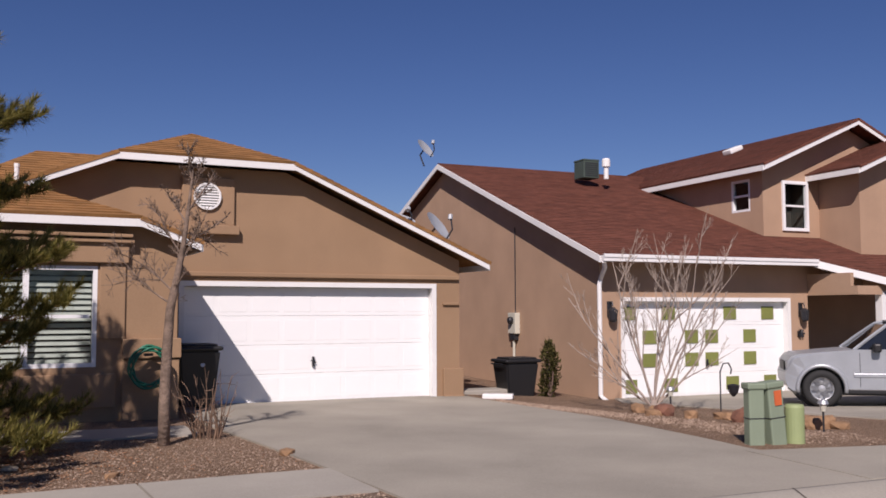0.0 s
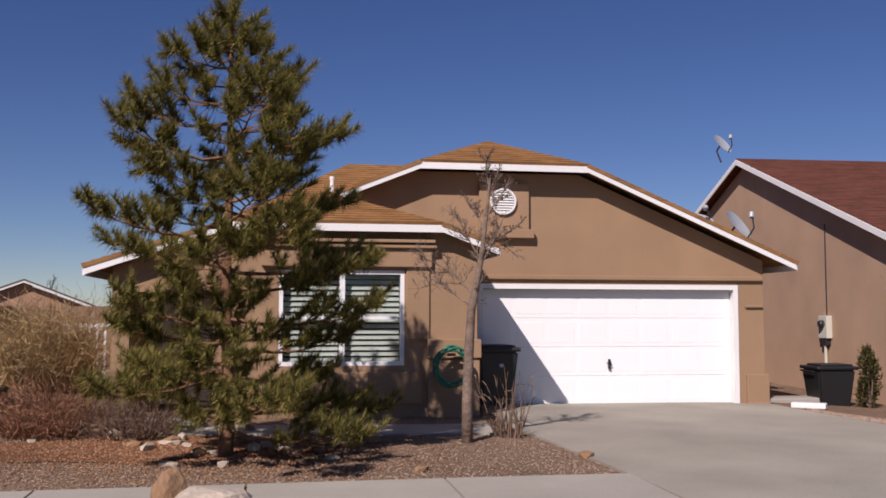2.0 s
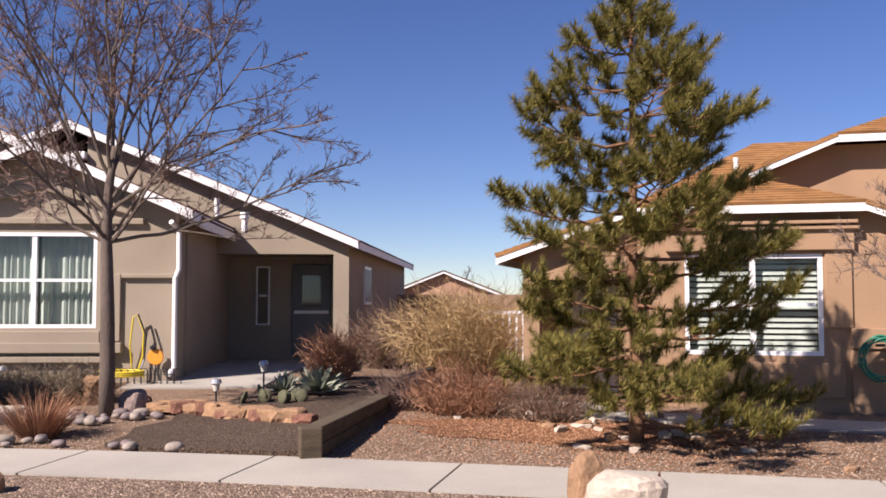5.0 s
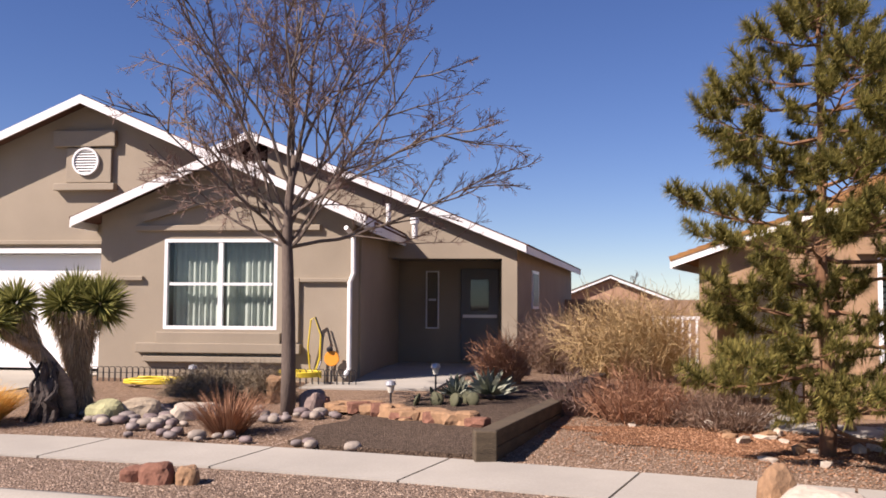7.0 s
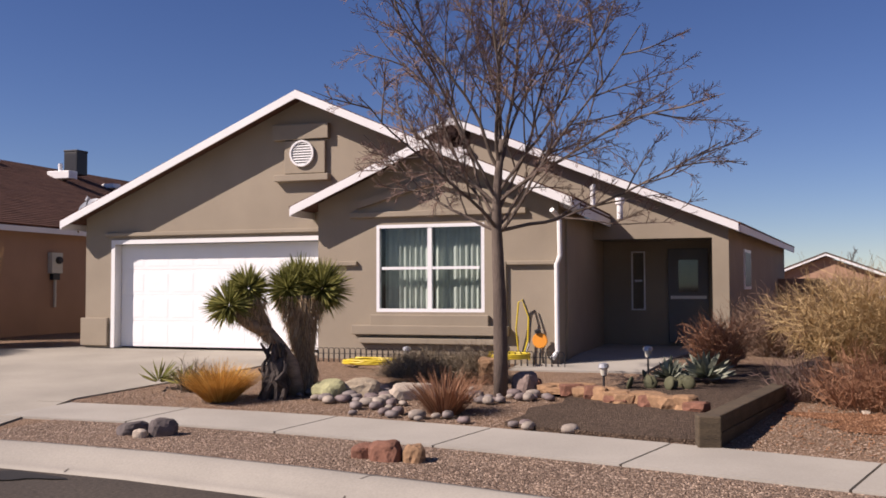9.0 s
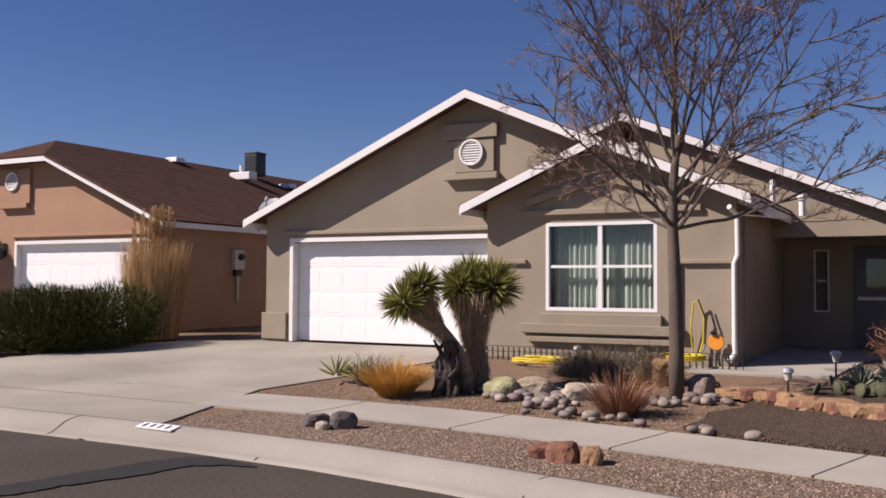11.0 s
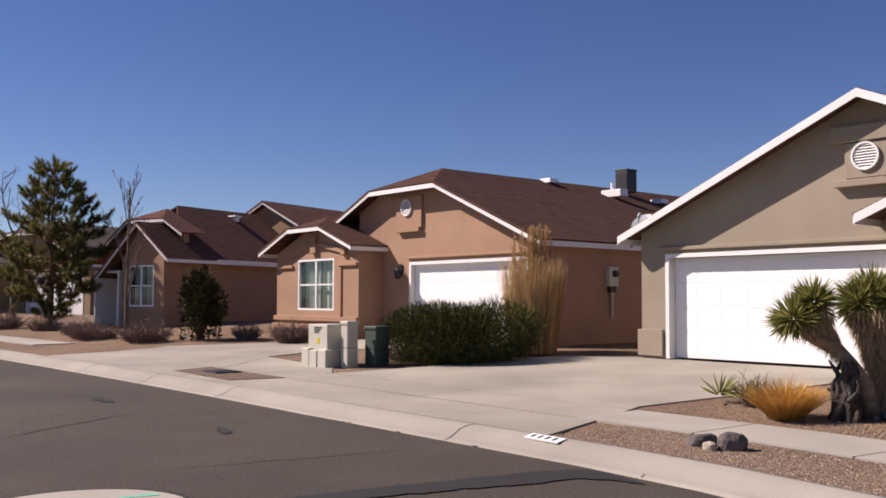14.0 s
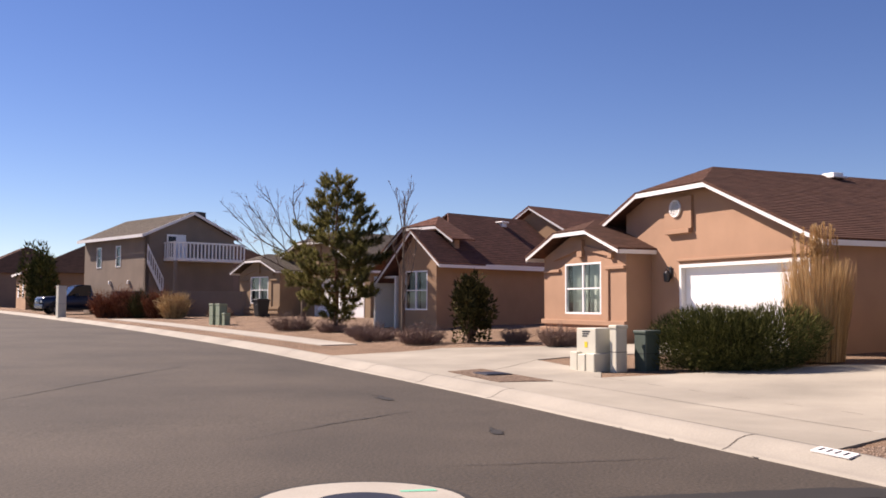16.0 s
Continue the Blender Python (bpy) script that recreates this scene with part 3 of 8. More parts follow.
def window(house, x0, x1, z0, z1, y, cols=2, rows=2, inside="curtain", side=False, frame=0.06):
    """A white vinyl window set into a wall that faces -y (or -x, for side): frame, rails, panes and what hangs behind."""
    m = pose(x0, y, z0) if not side else pose(y, x0, z0, 0, 0, -90)
    w, h = abs(x1 - x0), z1 - z0
    g = Geo()
    for y0 in (-0.03, 0.07):
        g.v += [(0, y0, 0), (w, y0, 0), (w, y0, h), (0, y0, h), (frame, y0, frame), (w - frame, y0, frame), (w - frame, y0, h - frame), (frame, y0, h - frame)]
    for i in range(4):
        j = (i + 1) % 4
        g.f += [(i, j, j + 4, i + 4), (i + 12, j + 12, j + 8, i + 8), (j, i, i + 8, j + 8), (i + 4, j + 4, j + 12, i + 12)]
    win = part("window", g, VINYL, house, "white vinyl sash window", m=m)
    iw, ih = (w - 2 * frame), (h - 2 * frame)
    for c in range(1, cols):
        part("mullion", Geo().box(frame + iw * c / cols - 0.04, frame + iw * c / cols + 0.04, -0.02, 0.06, frame, h - frame), VINYL, win)
    for r in range(1, rows):
        for c in range(cols):
            part("rail", Geo().box(frame + iw * c / cols + 0.04, frame + iw * (c + 1) / cols - 0.04, -0.015, 0.05, frame + ih * r / rows - 0.025, frame + ih * r / rows + 0.025), VINYL, win)
    for c in range(cols):
        for r in range(rows):
            p = new("pane", pane_mesh(iw / cols, ih / rows))
            p.matrix_basis = pose(frame + iw * c / cols, 0.03, frame + ih * r / rows)
            p.parent = win
            p.visible_shadow = False
    # shallow box behind the panes, the room's shade put into its colour
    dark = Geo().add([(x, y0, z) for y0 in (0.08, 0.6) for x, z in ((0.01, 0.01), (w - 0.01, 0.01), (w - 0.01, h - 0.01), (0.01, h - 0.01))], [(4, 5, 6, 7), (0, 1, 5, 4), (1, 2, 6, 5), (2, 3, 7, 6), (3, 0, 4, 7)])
    part("room_shell", dark, ROOM_GLOOM, win)
    if inside == "curtain":
        rnd = random.Random(int(x0 * 97))
        for c in range(cols):
            a, b = frame + iw * c / cols + 0.02, frame + iw * (c + 1) / cols - 0.02
            n = 60
            verts = []
            for i in range(n + 1):
                x = a + (b - a) * i / n
                yy = 0.22 + 0.025 * math.sin(i * 0.9 + rnd.random()) + 0.012 * math.sin(i * 2.3)
                verts += [(x, yy, 0.03), (x, yy, h * 0.985)]
            part("curtain", Geo().add(verts, [(2 * i, 2 * i + 2, 2 * i + 3, 2 * i + 1) for i in range(n)]), CURTAIN, win, "sheer grey-green curtain", smooth=True)
    elif inside == "blind":
        g = Geo()
        n = int(h / 0.085)
        for i in range(n):
            z = frame + i * 0.085
            g.add([(frame, 0.12, z), (w - frame, 0.12, z), (w - frame, 0.16, z + 0.06), (frame, 0.16, z + 0.06)], [(0, 1, 2, 3)])
        part("blind", g, BLIND, win, "white slatted blind")
    return win


PANEL = mesh_of("panel", *(lambda b: (b.v, b.f))(Geo().bevel_box(0.0, 0.50, -0.012, 0.01, 0.0, 0.38, 0.011)), DOOR_WHITE)


def garage_door(house, x0, x1, z0, z1, y=0.14, trim=0.09, squares=None):
    """A sectional steel door of four rows of pressed panels, recessed between white trim boards."""
    lo, hi = z0 - 0.02, z1 + trim
    g = Geo().prism([(x0 - trim, lo), (x0, lo), (x0, z1), (x1, z1), (x1, lo), (x1 + trim, lo), (x1 + trim, hi), (x0 - trim, hi)], -0.025, y + 0.05)
    part("door_trim", g, WHITE, house, "white painted door trim")
    g = Geo()
    h = (z1 - z0) / 4
    g.box(x0, x1, y + 0.03, y + 0.055, z0, z1)
    door = part("garage_door", g, DOOR_WHITE, house, "white sectional garage door with pressed panels")
    for i in range(4):
        part("section", Geo().bevel_box(x0 + 0.004, x1 - 0.004, y, y + 0.05, z0 + i * h + 0.002, z0 + (i + 1) * h - 0.002, 0.005), DOOR_WHITE, door)
    w = (x1 - x0) / 8
    for i in range(4):
        for k in range(8):
            p = new("panel", PANEL)
            p.matrix_basis = Matrix.Translation((x0 + k * w + w * 0.08, y - 0.001, z0 + i * h + h * 0.14)) @ Matrix.Diagonal((w * 0.84 / 0.50, 0.17, h * 0.72 / 0.38, 1))
            p.parent = door
    part("handle", Geo().box(-0.018, 0.018, -0.05, 0.0, -0.09, 0.09).tube([(-0.05, -0.04, 0.02), (0.05, -0.04, -0.02)], 0.012), DARK_STEEL, door, "dark T-handle", m=pose((x0 + x1) / 2, y - 0.01, z0 + (z1 - z0) * 0.35))
    return door


def gable_vent(house, x, z, y, r=0.24):
    """A round white louvred vent."""
    m = pose(x, y, z, 90, 0, 0)
    ring = Geo()
    for k in range(24):
        a, b = 2 * math.pi * k / 24, 2 * math.pi * (k + 1) / 24
        pts = []
        for t in (a, b):
            for rr, d in ((r, 0.0), (r, 0.05), (r * 0.86, 0.05), (r * 0.86, 0.0)):
                pts.append((rr * math.cos(t), rr * math.sin(t), d))
        ring.add(pts, [(0, 4, 5, 1), (1, 5, 6, 2), (2, 6, 7, 3)])
    vent = part("vent", ring, WHITE, house, "round white louvred gable vent", m=m)
    part("vent_back", Geo().lathe([(r * 0.88, 0.0), (r * 0.88, 0.004)], 24), surface_grey, vent)
    n = 9
    for k in range(n):
        zz = -r * 0.78 + 2 * r * 0.78 * k / (n - 1)
        half = math.sqrt(max(0.0, (r * 0.86) ** 2 - zz**2))
        g = Geo().add([(-half, zz - 0.016, 0.04), (half, zz - 0.016, 0.04), (half, zz + 0.014, 0.012), (-half, zz + 0.014, 0.012)], [(0, 1, 2, 3)])
        part("slat", g, WHITE, vent)
    return vent


surface_grey = surface("vent_shadow_grey", (0.45, 0.44, 0.42), 0.8)


RAISE = 0.05  # the shingles' thickness over the boards


def clipped_gable(house, roofmat, lt, lb, rb, rt, yf, yb, k, fascia=0.17, left=True, right=True, left_len=None):
    """A gable roof with its front peak hipped off. lt, lb, rb, rt: (x, z) of tips and breaks of the front edge."""
    xc, zb = (lb[0] + rb[0]) / 2, (lb[1] + rb[1]) / 2
    half = (rb[0] - lb[0]) / 2
    zr, yh = zb + k * half, yf + half
    L, LB, RB, R = (lt[0], yf, lt[1]), (lb[0], yf, zb), (rb[0], yf, zb), (rt[0], yf, rt[1])
    yb = max(yb, yh + 0.02)
    H, E = (xc, yh, zr), (xc, yb, zr)

    def up(p, out=0.0):
        return (p[0] + out, p[1] - (0.045 if p[1] == yf else 0), p[2] + RAISE)

    g = Geo()
    shingled(g, [up(LB), up(RB), up(H)])
    shingled(g, [up(RB), up(R, 0.04), up((rt[0], yb, rt[1]), 0.04), up(E), up(H)])
    shingled(g, [up((lt[0], yb, lt[1]), -0.04), up(L, -0.04), up(LB), up(H), up(E)])
    part("roof", g, roofmat, house)
    fascia *= 0.66
    for a, b in ((L, LB), (LB, RB), (RB, R)):
        f = Geo()
        board(f, (a[0], a[1] - 0.002, a[2] + 0.012), (b[0], b[1] - 0.002, b[2] + 0.012), fascia, (0, -1, 0))
        part("fascia", f, WHITE, house, "white fascia board")
    if right:
        part("eave_board", Geo().box(rt[0] - 0.005, rt[0] + 0.03, yf + 0.003, yb, rt[1] - fascia, rt[1] + 0.005), WHITE, house)
    if left:
        part("eave_board", Geo().box(lt[0] - 0.03, lt[0] + 0.005, yf + 0.003, yb, lt[1] - fascia, lt[1] + 0.005), WHITE, house)
    return xc, zr, yh


def full_gable(house, roofmat, lt, apex, rt, yf, yb, fascia=0.19, right=True, left=True, lift=RAISE):
    L, A, R = (lt[0], yf, lt[1]), (apex[0], yf, apex[1]), (rt[0], yf, rt[1])

    def up(p, out=0.0):
        return (p[0] + out, p[1] - (0.045 if p[1] == yf and lift > 0.03 else 0), p[2] + lift)

    g = Geo()
    shingled(g, [up(R, 0.04), up((rt[0], yb, rt[1]), 0.04), up((apex[0], yb, apex[1])), up(A)])
    shingled(g, [up((lt[0], yb, lt[1]), -0.04), up(L, -0.04), up(A), up((apex[0], yb, apex[1]))])
    part("roof", g, roofmat, house)
    fascia *= 0.66
    for a, b in ((L, A), (A, R)):
        f = Geo()
        board(f, (a[0], a[1] - 0.002, a[2] + 0.012), (b[0], b[1] - 0.002, b[2] + 0.012), fascia, (0, -1, 0))
        part("fascia", f, WHITE, house, "white fascia board")
    if right:
        part("eave_board", Geo().box(rt[0] - 0.005, rt[0] + 0.03, yf + 0.003, yb, rt[1] - fascia, rt[1] + 0.005), WHITE, house)
    if left:
        part("eave_board", Geo().box(lt[0] - 0.03, lt[0] + 0.005, yf + 0.003, yb, lt[1] - fascia, lt[1] + 0.005), WHITE, house)


def mould(house, mat, *boxes):
    """Stucco-covered foam trim standing proud of a wall."""
    for x0, x1, z0, z1, y0, y1 in boxes:
        part("stucco_trim", Geo().bevel_box(x0, x1, y0, y1, z0, z1, 0.012), mat, house)


def amber_house():
    h = thing("house", pose(0, 18.6, 0, 0, 0, 27), "tan stucco house with amber shingles and white garage door", "house", "houses along the street")
    base = -0.2
    # garage wing
    g = Geo()
    wall_front(g, [(-7.4, 3.75), (-6.3, 4.22), (-3.24, 4.22), (0.36, 2.68)], base, [(-5.05, -0.17, -0.3, 2.19)], 0.0, 0.25)
    g.box(0.11, 0.36, 0.25, 12, base, 2.66)
    part("wall", g, STUCCO_A, h, "tan stucco garage wall")
    garage_door(h, -5.05, -0.25, 0.08, 2.19)
    clipped_gable(h, SHINGLE_A, (-8.6, 3.42), (-6.24, 4.38), (-3.17, 4.38), (0.84, 2.66), -0.36, 11.5, 0.43, left=False)
    gable_vent(h, -4.69, 3.76, -0.085)
    mould(h, STUCCO_A, (-5.12, -4.2, 3.26, 4.1, -0.08, 0.02), (-5.2, -4.12, 3.1, 3.26, -0.14, 0.02), (-5.1, 0.33, 2.36, 2.44, -0.07, 0.02), (-0.02, 0.42, 0.08, 0.62, -0.07, 0.02), (-0.02, 0.33, 1.86, 1.91, -0.05, 0.02),
          (-0.02, 0.42, 0.04, 0.1, -0.1, 0.02))
    # front wing
    y = -2.1
    g = Geo()
    wall_front(g, [(-11.05, 2.34), (-9.35, 2.95), (-6.15, 2.95), (-5.57, 2.72)], base, [(-8.63, -6.72, 0.94, 2.4), (-10.8, -9.6, -0.3, 2.05)], y, y + 0.25)
    g.box(-5.82, -5.57, y + 0.25, 0.0, base, 2.7).box(-11.05, -10.8, y + 0.25, 9, base, 2.3)
    g.box(-10.8, -9.35, y + 1.9, y + 2.1, base, 2.5).box(-9.6, -9.4, y + 0.25, y + 1.9, base, 2.5)
    part("wall", g, STUCCO_A, h, "tan stucco front wing")
    window(h, -8.63, -6.72, 0.94, 2.4, y + 0.03, 2, 2, "blind")
    clipped_gable(h, SHINGLE_A, (-11.4, 2.39), (-9.38, 3.08), (-6.15, 3.08), (-5.28, 2.75), y - 0.25, 5.5, 0.38)
    mould(h, STUCCO_A, (-8.9, -6.3, 2.45, 2.74, y - 0.1, y + 0.02), (-9.0, -6.23, 2.74, 2.8, y - 0.16, y + 0.02), (-8.97, -6.26, 2.82, 2.87, y - 0.2, y + 0.02),
          (-6.36, -5.52, 1.05, 1.34, y - 0.09, y + 0.02), (-6.69, -6.33, 1.34, 2.45, y - 0.04, y + 0.02), (-6.36, -5.54, 0.12, 1.03, y - 0.05, y + 0.02), (-8.9, -6.45, 0.35, 0.84, y - 0.05, y + 0.02))
    part("front_door", Geo().bevel_box(-10.65, -9.75, y + 1.82, y + 1.89, 0.1, 2.05, 0.01).bevel_box(-10.4, -10.0, y + 1.8, y + 1.82, 1.25, 1.85, 0.01).bevel_box(-10.4, -10.0, y + 1.8, y + 1.82, 0.3, 1.05, 0.01), WHITE, h, "white panelled front door in the porch")
    # main roof behind
    g = Geo()
    e = [(-11.6, 2.5, 2.7), (0.6, 2.5, 2.7), (0.6, 14, 2.7), (-11.6, 14, 2.7)]
    r0, r1 = (-7.0, 7.6, 5.6), (-5.0, 7.6, 5.6)
    shingled(g, [e[0], e[1], r1, r0])
    shingled(g, [e[3], e[0], r0])
    shingled(g, [e[1], e[2], r1])
    shingled(g, [e[2], e[3], r0, r1])
    part("roof", g, SHINGLE_A, h)
    part("wall", Geo().box(-11.2, 0.1, 3.0, 13.6, base, 2.66), STUCCO_A, h)
    part("roof_pipe", Geo().lathe([(0.05, 0), (0.05, 0.42), (0.06, 0.42), (0.06, 0.5)], 10), WHITE, h, "white vent pipe", m=pose(-7.5, 5.8, 4.5))
    return h


def grey_house():
    h = thing("house", pose(-21.2, 2.42, 0, 0, 0, 45), "grey-tan stucco house with white gables and garage door", "house", "houses along the street")
    base = 0.0
    k = 0.434
    g = Geo()
    wall_front(g, [(-0.65, 3.14), (4.53, 5.38), (9.7, 3.14)], base, [(0.0, 4.98, -0.1, 2.64)], 0.0, 0.25)
    g.box(-0.65, -0.4, 0.25, 13, base, 3.0)
    part("wall", g, STUCCO_B, h, "grey-tan stucco garage wall")
    garage_door(h, 0.1, 4.93, 0.5, 2.64, y=0.2)
    full_gable(h, SHINGLE_D, (-0.96, 3.12), (4.53, 5.51), (10.0, 3.12), -0.42, 12.5, 0.24, lift=0.014)
    gable_vent(h, 4.5, 4.34, -0.085, 0.26)
    mould(h, STUCCO_B, (3.85, 5.06, 4.62, 4.92, -0.12, 0.02), (4.1, 4.98, 3.95, 4.6, -0.08, 0.02), (3.9, 5.08, 3.8, 3.93, -0.16, 0.02), (-0.12, 5.05, 2.80, 2.88, -0.07, 0.02), (-0.72, -0.05, 0.52, 1.1, -0.07, 0.02))
    # window wing
    yb = -0.58
    g = Geo()
    wall_front(g, [(5.09, 3.22), (7.36, 4.2), (9.66, 3.22)], base, [(6.27, 8.33, 1.27, 2.86)], yb, yb + 0.25)
    g.box(5.09, 5.34, yb + 0.25, 0.0, base, 3.1).box(9.41, 9.66, yb + 0.25, 4.4, base, 3.1)
    part("wall", g, STUCCO_B, h, "grey-tan stucco window wing")
    window(h, 6.27, 8.33, 1.27, 2.86, yb + 0.03, 2, 2, "curtain")
    full_gable(h, SHINGLE_D, (4.72, 3.2), (7.36, 4.33), (9.98, 3.2), yb - 0.4, 3.4, 0.24, lift=0.014)
    mould(h, STUCCO_B, (6.18, 8.42, 1.02, 1.22, yb - 0.09, yb + 0.02), (5.82, 8.78, 0.86, 1.03, yb - 0.13, yb + 0.02), (5.95, 8.66, 0.70, 0.80, yb - 0.10, yb + 0.02),
          (5.75, 9.1, 3.0, 3.1, yb - 0.08, yb + 0.02), (5.16, 5.9, 2.12, 2.2, yb - 0.07, yb + 0.02), (8.75, 9.6, 2.10, 2.17, yb - 0.07, yb + 0.02), (8.62, 8.74, 1.05, 2.17, yb - 0.06, yb + 0.02))
    for s in (-1, 1):
        g = Geo().prism([(7.4, 3.58), (7.4 + s * 1.5, 3.16), (7.4 + s * 1.5, 3.30), (7.4, 3.72)][:: 1 if s > 0 else -1], yb - 0.09, yb + 0.02)
        part("stucco_trim", g, STUCCO_B, h)
    # entry and main gable
    g = Geo()
    wall_front(g, [(7.0, 5.2), (12.37, 3.0)], base, [(9.66, 12.05, -0.2, 2.7), (6.9, 9.66, -0.2, 3.2)], 3.0, 3.28)
    g.box(9.41, 12.12, 4.6, 4.8, base, 3.0)
    part("wall", g, STUCCO_B, h, "grey-tan stucco entry wall")
    part("entry_ceiling", Geo().box(9.66, 12.12, 3.28, 4.6, 2.72, 2.78), STUCCO_B, h)
    askew = Matrix.Identity(4)
    askew[0][1], askew[0][3] = 0.115, -0.115 * 3.28
    known = set(h.children)
    part("wall", Geo().box(12.12, 12.37, 3.28, 15, base, 2.98), STUCCO_B, h, "grey-tan stucco side wall")
    full_gable(h, SHINGLE_D, (0.8, 3.0), (6.71, 5.4), (12.63, 2.95), 2.75, 15.2, 0.24, left=False, lift=0.014)
    part("side_window", Geo().box(12.36, 12.40, 5.4, 6.5, 1.65, 2.55), VINYL, h, "white side window")
    part("side_pane", Geo().box(12.40, 12.405, 5.47, 6.43, 1.72, 2.48), DARK_STEEL, h, "dark side window pane")
    for ob in set(h.children) - known:
        ob.data.transform(askew)
    d = part("front_door", Geo().bevel_box(11.05, 11.9, 4.53, 4.6, 0.5, 2.55, 0.012), surface("door_grey", (0.14, 0.14, 0.14), 0.5), h, "grey front door in the shaded entry")
    part("door_pane", Geo().box(11.27, 11.68, 4.52, 4.53, 1.6, 2.3), GLASS, d)
    part("screen_rail", Geo().box(11.1, 11.86, 4.49, 4.52, 1.45, 1.52), WHITE, d)
    window(h, 10.25, 10.55, 1.2, 2.5, 4.57, 1, 2, "none", frame=0.03)
    part("downspout", Geo().tube([(9.62, yb - 0.35, 3.02), (9.70, yb - 0.12, 2.9), (9.70, yb - 0.08, 2.25), (9.64, yb - 0.08, 2.1), (9.64, yb - 0.08, 0.62), (9.58, yb - 0.2, 0.5)], 0.042, 8), WHITE, h, "white downspout")
    part("roof_pipe", Geo().lathe([(0.05, 0), (0.05, 0.45)], 10), WHITE, h, m=pose(9.9, 1.6, 3.25))
    part("roof_pipe", Geo().lathe([(0.06, 0), (0.06, 0.3), (0.09, 0.3), (0.09, 0.42)], 10), WHITE, h, m=pose(10.35, 2.1, 3.05))
    part("roof_vent", Geo().bevel_box(-0.2, 0.2, -0.15, 0.15, 0, 0.16, 0.03), WHITE, h, m=pose(6.8, 3.0, 4.62))
    return h


def red_house():
    h = thing("house", pose(3.9, 20.4, 0, 0, 0, 24), "two-storey rose-tan stucco house with red-brown shingles", "house", "houses along the street")
    base = -0.7
    k = 0.375

    def zz(y):
        return 2.92 + k * (y + 0.5)

    g = Geo()
    wall_front(g, [(-0.6, 3.0), (5.3, 3.0)], base, [(-0.02, 4.68, -0.8, 1.97)], 0.0, 0.25)
    # gabled side wall
    n0 = [(-0.6, 0.25, base), (-0.6, 15.6, base), (-0.6, 15.6, 3.05), (-0.6, 7.95, 5.95), (-0.6, 0.25, 3.05)]
    n1 = [(-0.35, y, z) for _, y, z in n0]
    g.add(n0 + n1, [(4, 3, 2, 1, 0), (5, 6, 7, 8, 9)] + [(i, (i + 1) % 5, (i + 1) % 5 + 5, i + 5) for i in range(5)])
    g.box(5.05, 5.3, 0.25, 3.2, base, 2.9).box(5.3, 12, 3.0, 3.2, base, 3.4)
    part("wall", g, STUCCO_C, h, "rose-tan stucco garage and gable wall")
    door = garage_door(h, 0.02, 4.65, -0.2, 1.95)
    w, hh = 4.63 / 8, 2.15 / 4
    for x, z in ((0.0, 1.54), (1.08, 1.54), (2.82, 1.54), (3.94, 1.54), (0.56, 1.01), (1.71, 1.01), (2.28, 1.01), (3.39, 1.01), (0.56, 0.5), (1.71, 0.5), (2.28, 0.5), (3.39, 0.5), (0.03, -0.06), (1.12, -0.06), (2.86, -0.06), (3.98, -0.06)):
        part("painted_square", Geo().bevel_box(x + 0.03, x + 0.40, 0.118, 0.13, z, z + 0.30, 0.004), OLIVE, door, "olive-green painted square")
    g = Geo()
    ap = 7.95
    shingled(g, [(-0.88, -0.5, zz(-0.5)), (5.05, -0.5, zz(-0.5)), (6.1, -1.75, zz(-1.75)), (13, -1.75, zz(-1.75)), (13, ap, zz(ap)), (-0.88, ap, zz(ap))])
    shingled(g, [(13, 16.4, zz(-0.5)), (-0.88, 16.4, zz(-0.5)), (-0.88, ap, zz(ap)), (13, ap, zz(ap))])
    part("roof", g, SHINGLE_C, h)
    rims = [((-0.882, -0.5, zz(-0.5) - 0.03), (-0.882, ap, zz(ap) - 0.03), 0.14, (-1, 0, 0)), ((-0.882, ap, zz(ap) - 0.03), (-0.882, 16.4, zz(-0.5) - 0.03), 0.14, (-1, 0, 0)),
            ((5.05, -0.502, zz(-0.5)), (6.1, -1.752, zz(-1.75)), 0.17, (-0.77, -0.64, 0)), ((6.1, -1.752, zz(-1.75)), (13, -1.752, zz(-1.75)), 0.17, (0, -1, 0))]
    for a, b, deep_by, out in rims:
        f = Geo()
        board(f, a, b, deep_by, out)
        part("fascia", f, WHITE, h, "white fascia board")
    gt = Geo().box(-0.88, 5.05, -0.62, -0.505, 2.78, 2.90).box(-0.88, 5.05, -0.64, -0.60, 2.86, 2.93)
    part("gutter", gt, WHITE, h, "white rain gutter")
    part("downspout", Geo().tube([(-0.85, -0.56, 2.78), (-0.75, -0.45, 2.66), (-0.62, -0.10, 2.45), (-0.64, -0.06, 2.3), (-0.64, -0.06, -0.05), (-0.66, -0.3, -0.15)], 0.05, 8), WHITE, h, "white downspout with a swan-neck")
    # porch
    part("porch_post", Geo().bevel_box(6.05, 6.25, -1.5, -1.3, base, 2.2, 0.012), WHITE, h, "white porch post")
    part("porch_beam", Geo().box(5.3, 12.5, -1.5, -1.3, 2.1, 2.3).box(5.3, 5.4, -1.3, 0.2, 2.1, 2.6), STUCCO_C, h)
    # upper storey
    g = Geo()
    wall_front(g, [(5.3, 5.35), (8.2, 6.6), (11.1, 5.35)], 2.6, [(5.92, 6.8, 3.80, 5.10)], 1.4, 1.6)
    g.box(5.3, 5.5, 1.6, 1.86, 3.0, 5.38).box(5.3, 5.5, 1.86, 2.56, 3.0, 4.33).box(5.3, 5.5, 1.86, 2.56, 5.17, 5.38).box(5.3, 5.5, 2.56, 9.5, 3.0, 5.38)
